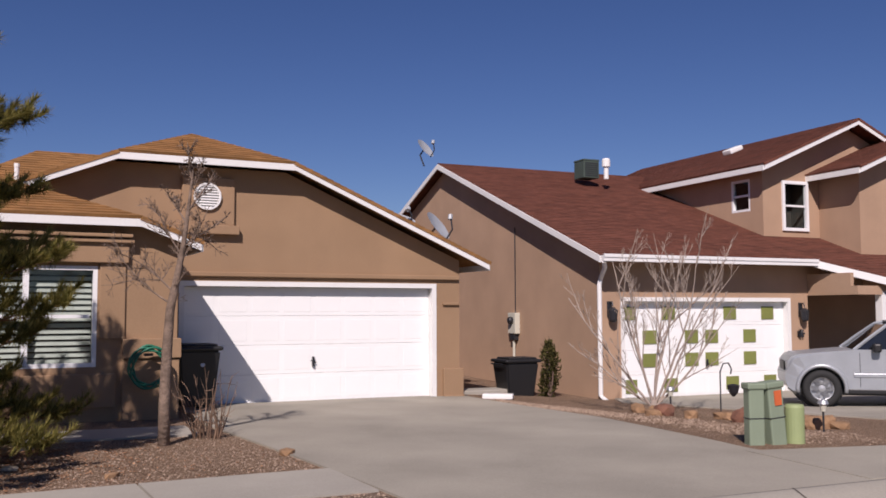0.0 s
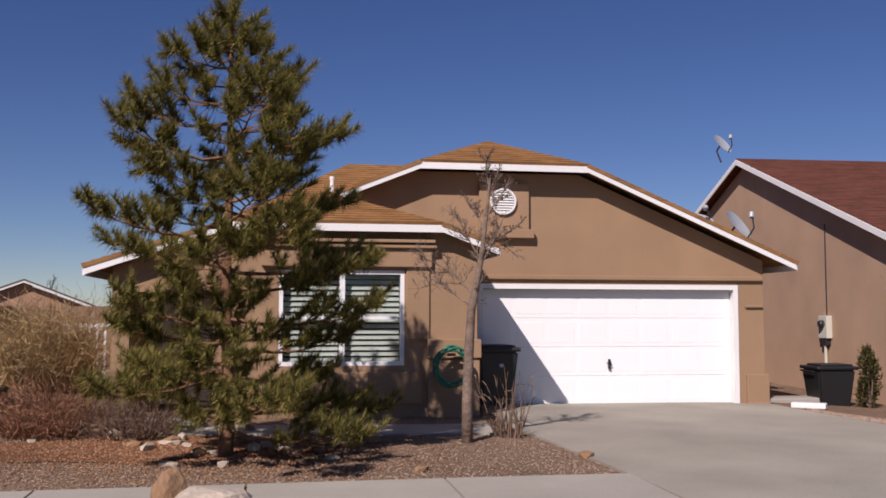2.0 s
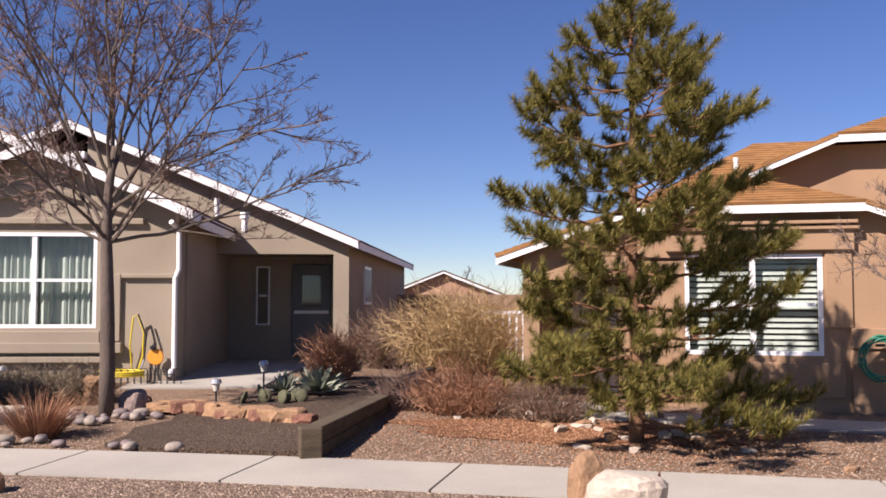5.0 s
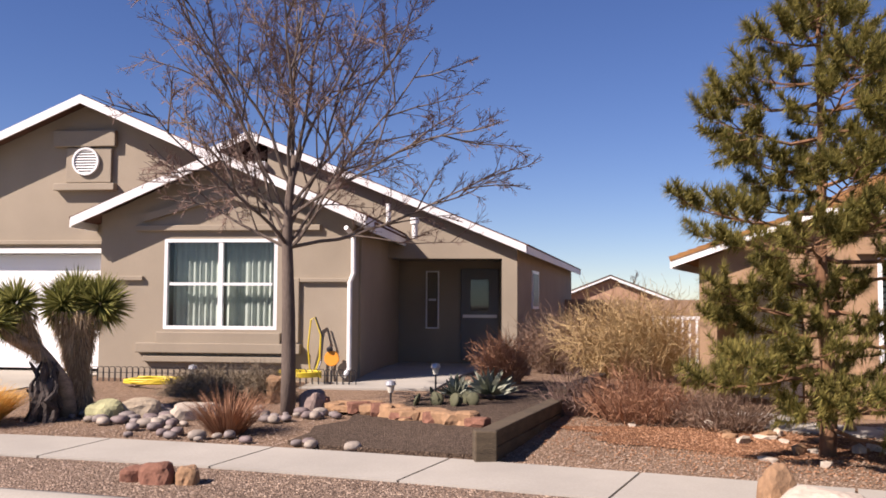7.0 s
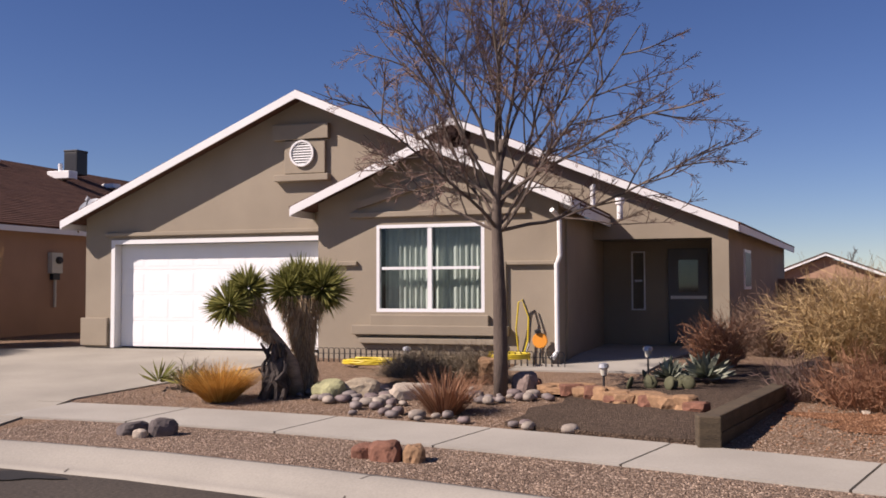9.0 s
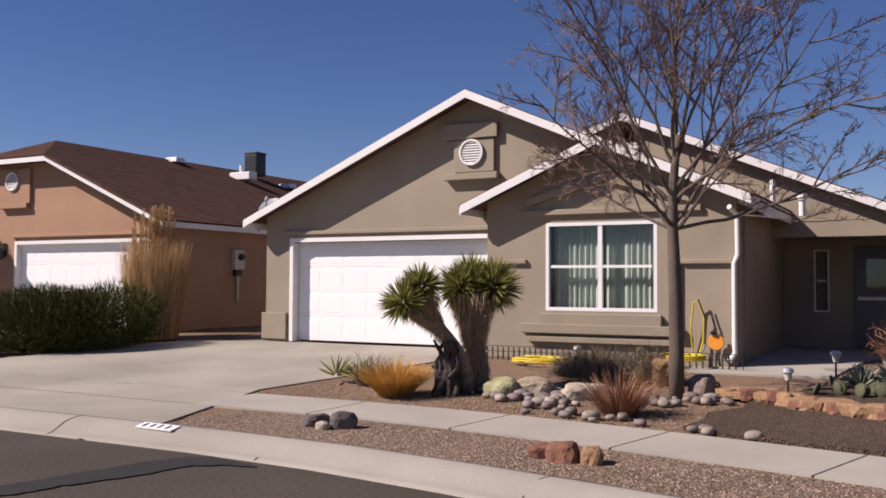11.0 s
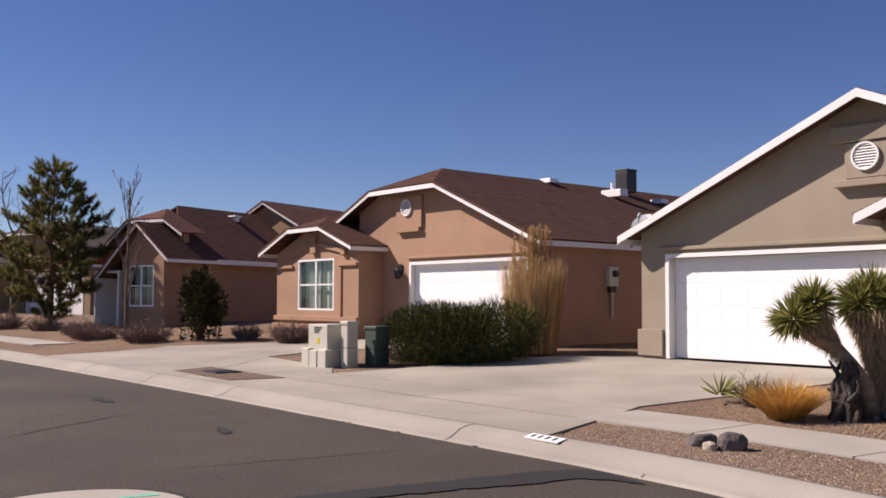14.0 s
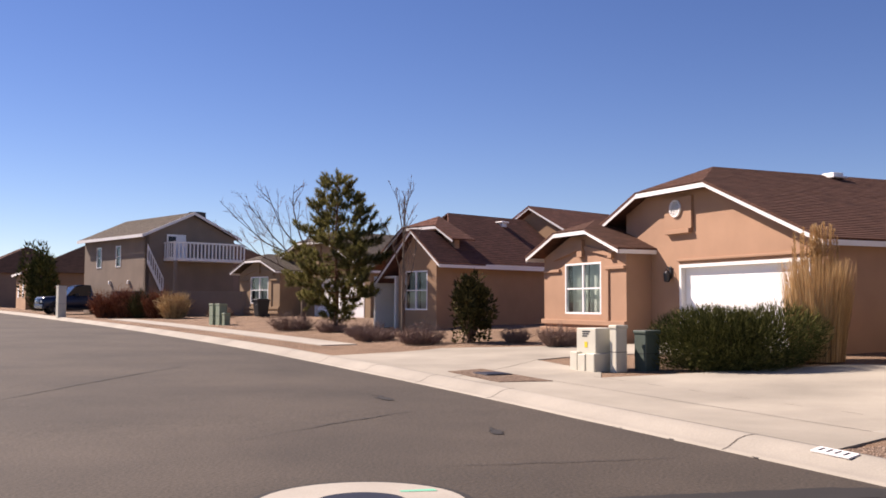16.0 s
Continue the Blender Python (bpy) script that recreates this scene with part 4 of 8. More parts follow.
    part("wall", g, STUCCO_C, h, "rose-tan stucco upper storey")
    window(h, 5.92, 6.8, 3.80, 5.10, 1.38, 1, 2, "none", frame=0.08)
    window(h, 2.56, 1.86, 4.33, 5.17, 5.33, 1, 2, "none", side=True)
    full_gable(h, SHINGLE_C, (4.95, 5.38), (8.2, 6.78), (11.45, 5.38), 0.95, 10.5, 0.2)
    # projecting upper bay
    g = Geo()
    wall_front(g, [(7.2, 5.15), (9.4, 6.05), (11.6, 5.15)], 2.2, [(8.45, 9.3, 3.7, 5.0)], 0.08, 0.3)
    g.box(7.2, 7.4, 0.3, 1.4, 2.6, 5.2)
    part("wall", g, STUCCO_C, h)
    window(h, 8.45, 9.3, 3.7, 5.0, 0.05, 1, 2, "blind", frame=0.08)
    full_gable(h, SHINGLE_C, (6.78, 5.24), (9.4, 6.32), (12.0, 5.24), -0.35, 3.0, 0.2)
    part("roof_vent", Geo().bevel_box(-0.25, 0.25, -0.18, 0.18, 0, 0.14, 0.03), WHITE, h, m=pose(7.2, 4.6, 6.42, 0, -22, 0))
    return h


def terracotta_house(m, mat, roofmat, label, front=-0.9, scale=1.0, door_right=True):
    h = thing("house", m, label, "house", "houses along the street")
    base = 0.2
    g = Geo()
    wall_front(g, [(-2.6, 4.42), (-1.5, 4.86), (1.7, 4.86), (5.6, 3.18)], base, [(0.08, 5.0, 0.1, 2.76)], 0.0, 0.25)
    g.box(5.35, 5.6, 0.25, 14, base, 3.17)
    part("wall", g, mat, h, "stucco garage and side wall")
    garage_door(h, 0.13, 4.95, 0.62, 2.75)
    clipped_gable(h, roofmat, (-4.5, 3.72), (-1.50, 4.99), (1.7, 4.99), (5.83, 3.2), -0.42, 13.5, 0.43, fascia=0.19, left=False)
    gable_vent(h, 0.0, 4.45, -0.09, 0.25)
    mould(h, mat, (-0.55, 0.68, 3.85, 4.78, -0.085, 0.02), (-0.5, 0.62, 3.72, 3.85, -0.14, 0.02), (-0.02, 5.6, 2.93, 3.0, -0.07, 0.02))
    y = front
    g = Geo()
    wall_front(g, [(-6.2, 3.2), (-4.5, 3.82), (-2.55, 3.82), (-1.31, 3.25)], base, [(-4.82, -2.67, 1.39, 3.02)], y, y + 0.25)
    g.box(-1.56, -1.31, y + 0.25, 0.0, base, 3.2).box(-6.2, -5.95, y + 0.25, 9, base, 3.1)
    part("wall", g, mat, h, "stucco window wing")
    window(h, -4.82, -2.67, 1.39, 3.02, y + 0.03, 2, 2, "curtain")
    clipped_gable(h, roofmat, (-6.72, 3.28), (-4.86, 3.98), (-2.87, 3.98), (-1.08, 3.31), y - 0.42, 7, 0.4, fascia=0.18)
    mould(h, mat, (-6.25, -1.28, 1.05, 1.2, y - 0.1, y + 0.02), (-6.28, -1.26, 0.78, 0.95, y - 0.14, y + 0.02), (-6.24, -1.27, 0.4, 0.75, y - 0.08, y + 0.02), (-6.12, -5.1, 2.76, 2.86, y - 0.08, y + 0.02), (-2.35, -1.34, 2.76, 2.86, y - 0.08, y + 0.02),
          (-2.42, -2.2, 1.2, 2.86, y - 0.05, y + 0.02), (-3.92, -3.6, 3.2, 3.75, y - 0.12, y + 0.02), (-2.15, -1.92, 3.1, 3.5, y - 0.12, y + 0.02))
    for s in (-1, 1):
        pts = [(-3.74 + s * 0.2, 3.42), (-3.74 + s * 1.75, 3.14), (-3.74 + s * 1.75, 3.27), (-3.74 + s * 0.2, 3.56)]
        part("stucco_trim", Geo().prism(pts[:: 1 if s > 0 else -1], y - 0.08, y + 0.02), mat, h)
    part("wall", Geo().box(-6.0, 5.4, 3.5, 15, base, 3.1), mat, h)
    g = Geo()
    e = [(-6.5, 3.0, 3.2), (5.9, 3.0, 3.2), (5.9, 15.4, 3.2), (-6.5, 15.4, 3.2)]
    r0, r1 = (-1.0, 9.0, 5.5), (0.6, 9.0, 5.5)
    shingled(g, [e[0], e[1], r1, r0])
    shingled(g, [e[3], e[0], r0])
    part("roof", g, roofmat, h)
    return h


amber_house()
grey_house()
red_house()
terracotta_house(pose(-28, -4.1, 0, 0, 0, 45), STUCCO_D, SHINGLE_D, "terracotta stucco house with dark brown shingles and white fascia")


# ---- pavement slabs, joints and street details ----
def slabs():
    """Each slab of the pavement between its tooled joints."""
    walk_part = thing("pavement", pose(0, 0, 0), "pale concrete pavement of jointed slabs", "pavement", kind="structure")
    runs = [(street(-1.0, 9.2)[0], street(-13.6, 0.6)[0]), (street(-23.5, -7.5)[0] + 8, street(-50, -36)[0])]
    for s0, s1 in runs:
        n = max(1, round((s1 - s0) / 1.83))
        w = (s1 - s0) / n
        for i in range(n):
            g = strip(1.95, 3.2, s0 + i * w + 0.012, s0 + (i + 1) * w - 0.012, 0.6, 0.028, 0.09, 2)
            part("slab", g, WALKWAY, walk_part)


slabs()
g = Geo()
for x0, y0, x1, y1, w0 in ((-8.6, -1.2, -4.5, -6.2, 0.03), (-15.2, -7.2, -15.9, -7.9, 0.10), (-12.2, -4.3, -12.8, -4.6, 0.09), (-14, -6.3, -10.2, -7.1, 0.015), (-20, -15, -9, -12, 0.02), (-11.2, -1.9, -9.2, -4.9, 0.012)):
    n = 26
    rnd = random.Random(int(x0 * 10))
    off = 0.0
    row = []
    for i in range(n + 1):
        f = i / n
        off += rnd.uniform(-1, 1) * 0.035
        w = w0 * (0.6 + 0.7 * rnd.random()) * (0.25 + 0.75 * math.sin(math.pi * min(1, f * 1.2 + 0.08)))
        d = Vector((x1 - x0, y1 - y0)).normalized()
        p = Vector((x0, y0)).lerp(Vector((x1, y1)), f) + Vector((-d.y, d.x)) * off
        for s in (-1, 1):
            q = p + Vector((-d.y, d.x)) * (s * w)
            row.append((q.x, q.y, land(q.x, q.y) + 0.01))
    g.add(row, [(2 * i, 2 * i + 2, 2 * i + 3, 2 * i + 1) for i in range(n)])
ridge = [(-9.46, 0.6, 0.05), (-9.82, 0.27, 0.2), (-9.9, 0.0, 0.25), (-9.7, -0.34, 0.3), (-9.4, -0.82, 0.27), (-9.28, -1.06, 0.24), (-9.1, -1.27, 0.25), (-8.98, -1.52, 0.22), (-8.5, -2.2, 0.2), (-7.9, -3.1, 0.16)]
row = []
rnd = random.Random(4)
for (xa, ya, wa), (xb, yb2, wb) in zip(ridge, ridge[1:]):
    for i in range(5):
        f = i / 5
        x, y, w = xa + (xb - xa) * f, ya + (yb2 - ya) * f, wa + (wb - wa) * f + rnd.uniform(-0.025, 0.025)
        row += [(x - w, y, land(x, y) + 0.012), (x + w, y, land(x, y) + 0.012)]
g.add(row, [(2 * i, 2 * i + 2, 2 * i + 3, 2 * i + 1) for i in range(len(row) // 2 - 1)])
s_a, s_b = street(-9.6, 0.45)[0], street(-13.5, -3.2)[0]
row = []
for i in range(61):
    s = s_a + (s_b - s_a) * i / 60
    w = 0.012 + (0.03 if rnd.random() < 0.12 else 0.008) * rnd.random()
    for d in (-0.012 - w, -0.004):
        x, y = along(s, d)
        row.append((x, y, land(x, y) + 0.012))
g.add(row, [(2 * i, 2 * i + 2, 2 * i + 3, 2 * i + 1) for i in range(60)])
tagged(part("tar_seams", g, TAR), "black tar seams and cracks sealed in the asphalt", "road seam", kind="stuff")

# manhole with its concrete collar
man = thing("manhole", pose(-7.75, -4.05, road_z(street(-7.75, -4.05)[0])), "round concrete manhole collar with faint green paint mark", "manhole")
part("collar", Geo().lathe([(0.92, -0.02), (0.9, 0.012), (0.4, 0.016), (0.4, 0.0)], 40), WALKWAY, man)
part("seam", Geo().lathe([(0.98, -0.01), (0.98, 0.005), (0.9, 0.0052)], 40), TAR, man)
part("cover", Geo().lathe([(0.39, 0.0), (0.385, 0.018), (0.0, 0.02)], 32), DARK_STEEL, man, "dark iron cover")
part("paint_mark", Geo().add([(-0.75, 0.35, 0.0175), (-0.55, 0.1, 0.0175), (-0.5, 0.14, 0.0175), (-0.68, 0.42, 0.0175)], [(0, 1, 2, 3)]), surface("green_spray", (0.15, 0.5, 0.33), 0.7), man)

# painted block on the kerb, its figures as plain bars
kn = along(street(-11.3, -0.35)[0], 0.40)
a = math.degrees(math.atan2(1.3, 1.3))
plate = thing("kerb_marking", pose(kn[0], kn[1], road_z(street(*kn)[0]) + 0.141, 12, 0, 42), "white painted block on the kerb with dark bars", "marking")
part("block", Geo().box(-0.28, 0.28, -0.075, 0.075, -0.01, 0.006), WHITE, plate)
for k in range(4):
    part("bar", Geo().box(-0.21 + k * 0.12, -0.17 + k * 0.12, -0.045, 0.045, 0.004, 0.009), DARK_STEEL, plate)


# ---- rocks ----
def rock_geo(sx, sy, sz, seed, rough=0.18, sub=3, square=0.82):
    bm = bmesh.new()
    bmesh.ops.create_icosphere(bm, subdivisions=sub, radius=1.0)
    o = Vector((seed * 3.7, seed * 1.9, seed * 5.3))
    for v in bm.verts:
        n = noise.noise(v.co * 1.1 + o) * rough * 1.8 + noise.noise(v.co * 3.3 + o) * rough * 0.6
        c = v.co * (1 + n)
        c.x = math.copysign(abs(c.x) ** square, c.x)
        c.y = math.copysign(abs(c.y) ** (0.5 + square / 2), c.y)
        c.z = math.copysign(abs(c.z) ** square, c.z)
        v.co = Vector((c.x * sx, c.y * sy, max(c.z, -0.55) * sz))
    return Geo().bm(bm)


ROCK_RED = surface("red_rock", (0.215, 0.10, 0.065), 0.95, 3, 20, 0.3, 0.25, 0.8, 0.02)
ROCK_TAN = surface("sandstone", (0.31, 0.185, 0.10), 0.95, 2.5, 20, 0.25, 0.2, 0.7, 0.02)
ROCK_WHITE = surface("pale_sandstone", (0.50, 0.42, 0.33), 0.95, 2.5, 20, 0.2, 0.2, 0.7, 0.02)
ROCK_PALE = surface("buff_sandstone", (0.38, 0.31, 0.22), 0.95, 2.5, 20, 0.25, 0.2, 0.7, 0.02)
ROCK_LICHEN = surface("lichened_rock", (0.34, 0.33, 0.18), 0.95, 4, 20, 0.35, 0.25, 0.8, 0.02)
ROCK_PINK = surface("pinkish_grey_rock", (0.27, 0.20, 0.17), 0.95, 3, 20, 0.25, 0.2, 0.7, 0.02)
ROCK_GREY = surface("grey_rock", (0.135, 0.112, 0.105), 0.9, 3, 20, 0.3, 0.2, 0.7, 0.02)
COBBLE = surface("river_cobble", (0.22, 0.185, 0.17), 0.7, 4, 20, 0.3, 0.15, 0.3, 0.01)
COBBLE_TINTS = [COBBLE, surface("pale_cobble", (0.32, 0.27, 0.22), 0.75, 4, 20, 0.3, 0.15, 0.3, 0.01), surface("mauve_cobble", (0.2, 0.155, 0.145), 0.7, 4, 20, 0.3, 0.15, 0.3, 0.01)]


def rock(x, y, sx, sy, sz, mat, label, seed, turn=0.0, dz=0.0, group="", name="rock", rough=0.18, sub=3, square=0.7):
    return single(name, rock_geo(sx, sy, sz, seed, rough, sub, square), mat, label, "rock", group, m=pose(x, y, land(x, y) + sz * 0.42 + dz, 0, 0, turn), smooth=sub > 2 and rough < 0.12)


rock(-3.72, 6.02, 0.29, 0.2, 0.24, ROCK_WHITE, "large pale sandstone boulder beside the pavement", 3, 20, 0.0)
rock(-4.12, 6.12, 0.13, 0.14, 0.27, ROCK_TAN, "upright orange sandstone boulder on the verge", 7, 60, 0.02)
rock(-3.3, 6.15, 0.18, 0.14, 0.12, ROCK_WHITE, "low pale boulder on the verge", 9, 10)
for x, y, sx, sy, sz, mat, sd in ((-8.28, 3.2, 0.15, 0.13, 0.14, ROCK_RED, 1), (-8.5, 3.08, 0.12, 0.1, 0.1, ROCK_RED, 2), (-8.1, 3.4, 0.12, 0.1, 0.12, ROCK_TAN, 4)):
    rock(x, y, sx, sy, sz, mat, "rust-red rock lying on the gravel verge", sd, sd * 40, 0, "red verge rocks")
for x, y, sx, sy, sz, mat, sd in ((-10.70, 1.66, 0.15, 0.12, 0.14, ROCK_GREY, 11), (-10.98, 1.40, 0.17, 0.11, 0.1, ROCK_GREY, 12), (-10.66, 1.42, 0.085, 0.07, 0.07, ROCK_WHITE, 13)):
    rock(x, y, sx, sy, sz, mat, "dark grey rock lying on the gravel verge", sd, sd * 40, 0, "grey verge rocks")


S0 = street(-11.5, 6.25)[0]
rnd = random.Random(5)
# bed of river cobbles in front of the grey house
cob = [rock_geo(0.13, 0.10, 0.075, 20 + k, 0.08, 2) for k in range(6)]
cob_mesh = [mesh_of("cobble", g.v, g.f, COBBLE_TINTS[k % 3], True) for k, g in enumerate(cob)]
# (middle, spread along and across the bed, how many)
COBBLE_BEDS = [((-11.0, 3.85), (-0.55, -0.55), 0.16, 26), ((-12.0, 4.4), (-0.85, -0.35), 0.2, 40), ((-12.75, 5.0), (-0.3, -0.3), 0.16, 14), ((-9.25, 5.05), (-0.35, -0.2), 0.14, 18), ((-11.25, 6.0), (0.25, 0.35), 0.25, 26), ((-10.2, 4.5), (-0.3, -0.2), 0.2, 10)]
for k, ((cx, cy), (ux, uy), wide, _) in enumerate(b for b in COBBLE_BEDS for _ in range(b[3])):
    f = rnd.uniform(-1, 1)
    x, y = cx + ux * f + rnd.gauss(0, wide), cy + uy * f + rnd.gauss(0, wide)
    if street(x, y)[1] < 3.35:
        continue
    ob = new("cobble", cob_mesh[k % 6])
    sc = rnd.uniform(0.4, 0.95)
    ob.matrix_basis = pose(x, y, land(x, y) + 0.035 * sc + 0.02, 0, 0, rnd.uniform(0, 360)) @ Matrix.Diagonal((sc, sc, sc, 1))
    tagged(ob, "rounded grey river cobble in the planted bed", "cobble", "river cobbles")
# ledge of orange flagstones
for k in range(21):
    f = k / 20
    x, y = -11.35 + 2.3 * f + rnd.uniform(-0.1, 0.1), 6.85 + 0.55 * f + rnd.uniform(-0.12, 0.12)
    rock(x, y, rnd.uniform(0.11, 0.24), rnd.uniform(0.1, 0.16), rnd.uniform(0.05, 0.12), ROCK_TAN if k % 4 else ROCK_RED, "flat orange sandstone in a low garden ledge", 40 + k, math.degrees(0.7) + rnd.uniform(-25, 25), 0.05, "sandstone ledge", rough=0.3, sub=2, square=0.4)
for x, y, sx, sy, sz, mat, sd in ((-12.62, 4.22, 0.26, 0.19, 0.18, ROCK_LICHEN, 61), (-12.5, 4.62, 0.28, 0.19, 0.17, ROCK_PALE, 62), (-11.95, 5.15, 0.34, 0.2, 0.15, ROCK_WHITE, 63), (-11.45, 6.62, 0.2, 0.17, 0.22, ROCK_PINK, 64), (-12.7, 6.75, 0.22, 0.2, 0.28, ROCK_TAN, 65)):
    rock(x, y, sx, sy, sz, mat, "pale garden boulder among the plants", sd, sd * 30, 0, "garden boulders")
# rocks of the red house's island
for k in range(22):
    f = rnd.random()
    x, y = 3.3 + f * 2.3 + rnd.uniform(-0.2, 0.2), 15.9 - f * 2.6 + rnd.uniform(-0.35, 0.35)
    sz = rnd.uniform(0.07, 0.16)
    rock(x, y, rnd.uniform(0.1, 0.28), rnd.uniform(0.1, 0.2), sz, ROCK_TAN if k % 3 else ROCK_RED, "orange-brown rock on the gravel island", 80 + k, rnd.uniform(0, 360), 0, "island rocks", rough=0.25, sub=2)
for k in range(40):
    x, y = -5.8 + rnd.gauss(0, 1.6), 9.9 + rnd.gauss(0, 0.7)
    sz = rnd.uniform(0.03, 0.09)
    rock(x, y, rnd.uniform(0.05, 0.16), rnd.uniform(0.05, 0.12), sz, ROCK_WHITE if k % 2 else ROCK_TAN, "small pale stone under the pine", 110 + k, rnd.uniform(0, 360), 0, "stones under the pine", rough=0.2, sub=1)

# ---- timber retaining wall beside the raised bed ----
tw = thing("retaining_wall", pose(0, 0, 0), "weathered timber sleeper wall holding a raised bed", "retaining wall")
ends = [(-7.38, 6.2), (-9.4, 9.3), (-11.2, 12.1)]
for (xa, ya), (xb, yb2) in zip(ends, ends[1:]):
    L = math.hypot(xb - xa, yb2 - ya)
    ang = math.degrees(math.atan2(yb2 - ya, xb - xa))
    za, zb = land(xa, ya), land(xb, yb2)
    for k in range(2):
        part("sleeper", Geo().bevel_box(0, L - 0.02, -0.1, 0.1, -0.12 + k * 0.17, 0.045 + k * 0.17, 0.015), WOOD, tw, m=pose(xa, ya, za + 0.1, 0, 0, ang))
part("end_post", Geo().bevel_box(-0.11, 0.11, -0.11, 0.11, -0.2, 0.32, 0.015), WOOD, tw, m=pose(-7.36, 6.16, land(-7.36, 6.16), 0, 0, 57))
BED = gravel("brown_mulch", (0.085, 0.06, 0.043), (0.135, 0.098, 0.07), (0.20, 0.148, 0.108), 60)
RUSTBED = gravel("rust_mulch", (0.25, 0.115, 0.055), (0.32, 0.155, 0.075), (0.38, 0.205, 0.11), 70)
bed_poly = [(-7.45, 6.25), (-9.4, 9.3), (-11.0, 11.8), (-12.2, 10.6), (-11.0, 7.4), (-10.65, 6.75), (-10.3, 6.45), (-10.2, 5.9), (-9.8, 5.6), (-9.5, 5.15), (-9.0, 5.3)]
tagged(part("bed_soil", drape(bed_poly, 0.05, 0.5, 0.06), BED), "dark mulch of the raised garden bed", "soil", kind="structure")
rust_poly = [(-6.3 + (2.15 + 0.3 * math.sin(5 * q) + 0.2 * math.sin(11 * q)) * math.cos(q) * 0.87 - (0.95 + 0.12 * math.sin(7 * q)) * math.sin(q) * 0.49, 9.35 + (2.15 + 0.3 * math.sin(5 * q) + 0.2 * math.sin(11 * q)) * math.cos(q) * 0.49 + (0.95 + 0.12 * math.sin(7 * q)) * math.sin(q) * 0.87) for q in [2 * math.pi * k / 40 for k in range(40)]]
tagged(part("mulch", drape(rust_poly, 0.012, 0.5), RUSTBED), "rust-coloured needle litter under the pine", "mulch", kind="structure")
tagged(part("path_1", drape([local(27, 0, 18.6, -5.7, -3.3), local(27, 0, 18.6, -5.7, -4.4), local(27, 0, 18.6, -10.9, -4.2), local(27, 0, 18.6, -10.9, -2.6), local(27, 0, 18.6, -9.6, -2.6), local(27, 0, 18.6, -9.6, -3.3)], 0.025, 0.5, 0.05), WALKWAY), "concrete path to the porch", "path", kind="structure")
tagged(part("path_2", drape([local(45, -21.2, 2.42, 9.0, -1.5), local(45, -21.2, 2.42, 11.2, -1.5), local(45, -21.2, 2.42, 11.9, 4.5), local(45, -21.2, 2.42, 9.7, 4.5), local(45, -21.2, 2.42, 9.7, -0.7), local(45, -21.2, 2.42, 9.0, -0.7)], 0.03, 0.5, 0.05), WALKWAY), "concrete path to the entry", "path", kind="structure")


# ---- utility boxes, bins, meters, dishes ----
def cabinet(name, x, y, w, d, hgt, mat, turn, label, lean=0.0, group=""):
    t = thing(name, pose(x, y, land(x, y), 0, lean, turn), label, "utility box", group)
    part("body", Geo().bevel_box(-w / 2, w / 2, -d / 2, d / 2, -0.05, hgt - 0.06, 0.02), mat, t)
    part("cap", Geo().bevel_box(-w / 2 - 0.02, w / 2 + 0.02, -d / 2 - 0.02, d / 2 + 0.02, hgt - 0.08, hgt, 0.02), mat, t)
    part("seam", Geo().box(-w / 2 - 0.003, w / 2 + 0.003, -d / 2 - 0.004, d / 2, hgt * 0.42, hgt * 0.42 + 0.012), DARK_STEEL, t)
    return t


cabinet("utility_pedestal", 3.80, 11.6, 0.2, 0.17, 0.75, UTIL_GREEN, 8, "grey-green metal utility pedestal on the gravel", 0, "utility pedestals")
t = cabinet("utility_pedestal", 4.08, 11.68, 0.22, 0.19, 0.77, UTIL_GREEN, 20, "leaning grey-green utility pedestal with orange label", -5, "utility pedestals")
part("label_plate", Geo().box(-0.03, 0.07, -0.108, -0.094, 0.48, 0.66), surface("orange_label", (0.6, 0.13, 0.04), 0.6), t, "orange sticker with bars")
t = thing("utility_stub", pose(4.36, 11.78, land(4.36, 11.78)), "light green round utility stub", "utility box")
part("drum", Geo().lathe([(0.118, -0.05), (0.118, 0.44), (0.105, 0.475), (0.0, 0.48)], 20), UTIL_LIME, t, smooth=False)
t = thing("transformer_box", pose(-21.0, -4.95, land(-21.0, -4.95), 0, 0, 52), "beige pad-mounted transformer box with label bars", "utility box")
part("cabinet_body", Geo().bevel_box(-0.33, 0.33, -0.3, 0.35, 0.35, 0.92, 0.02), UTIL_GREY, t)
part("skirt", Geo().bevel_box(-0.42, -0.16, -0.42, 0.4, -0.05, 0.4, 0.02).bevel_box(-0.14, 0.12, -0.43, 0.4, -0.05, 0.36, 0.02).bevel_box(0.14, 0.42, -0.42, 0.4, -0.05, 0.38, 0.02), UTIL_GREY, t)
for k in range(3):
    part("label_bar", Geo().box(-0.12, 0.14 - 0.05 * k, -0.306, -0.298, 0.83 - 0.05 * k, 0.86 - 0.05 * k), DARK_STEEL, t)
part("warning_label", Geo().box(-0.05, 0.05, -0.306, -0.298, 0.5, 0.62), surface("yellow_label", (0.7, 0.55, 0.02), 0.6), t)
cabinet("utility_pedestal", -20.62, -4.4, 0.22, 0.3, 1.0, UTIL_GREY, 52, "tall beige utility pedestal beside the transformer", 0)
cabinet("utility_cabinet", -20.95, -3.85, 0.36, 0.4, 0.86, UTIL_DARK, 52, "dark green utility cabinet beside the hedge", 0)


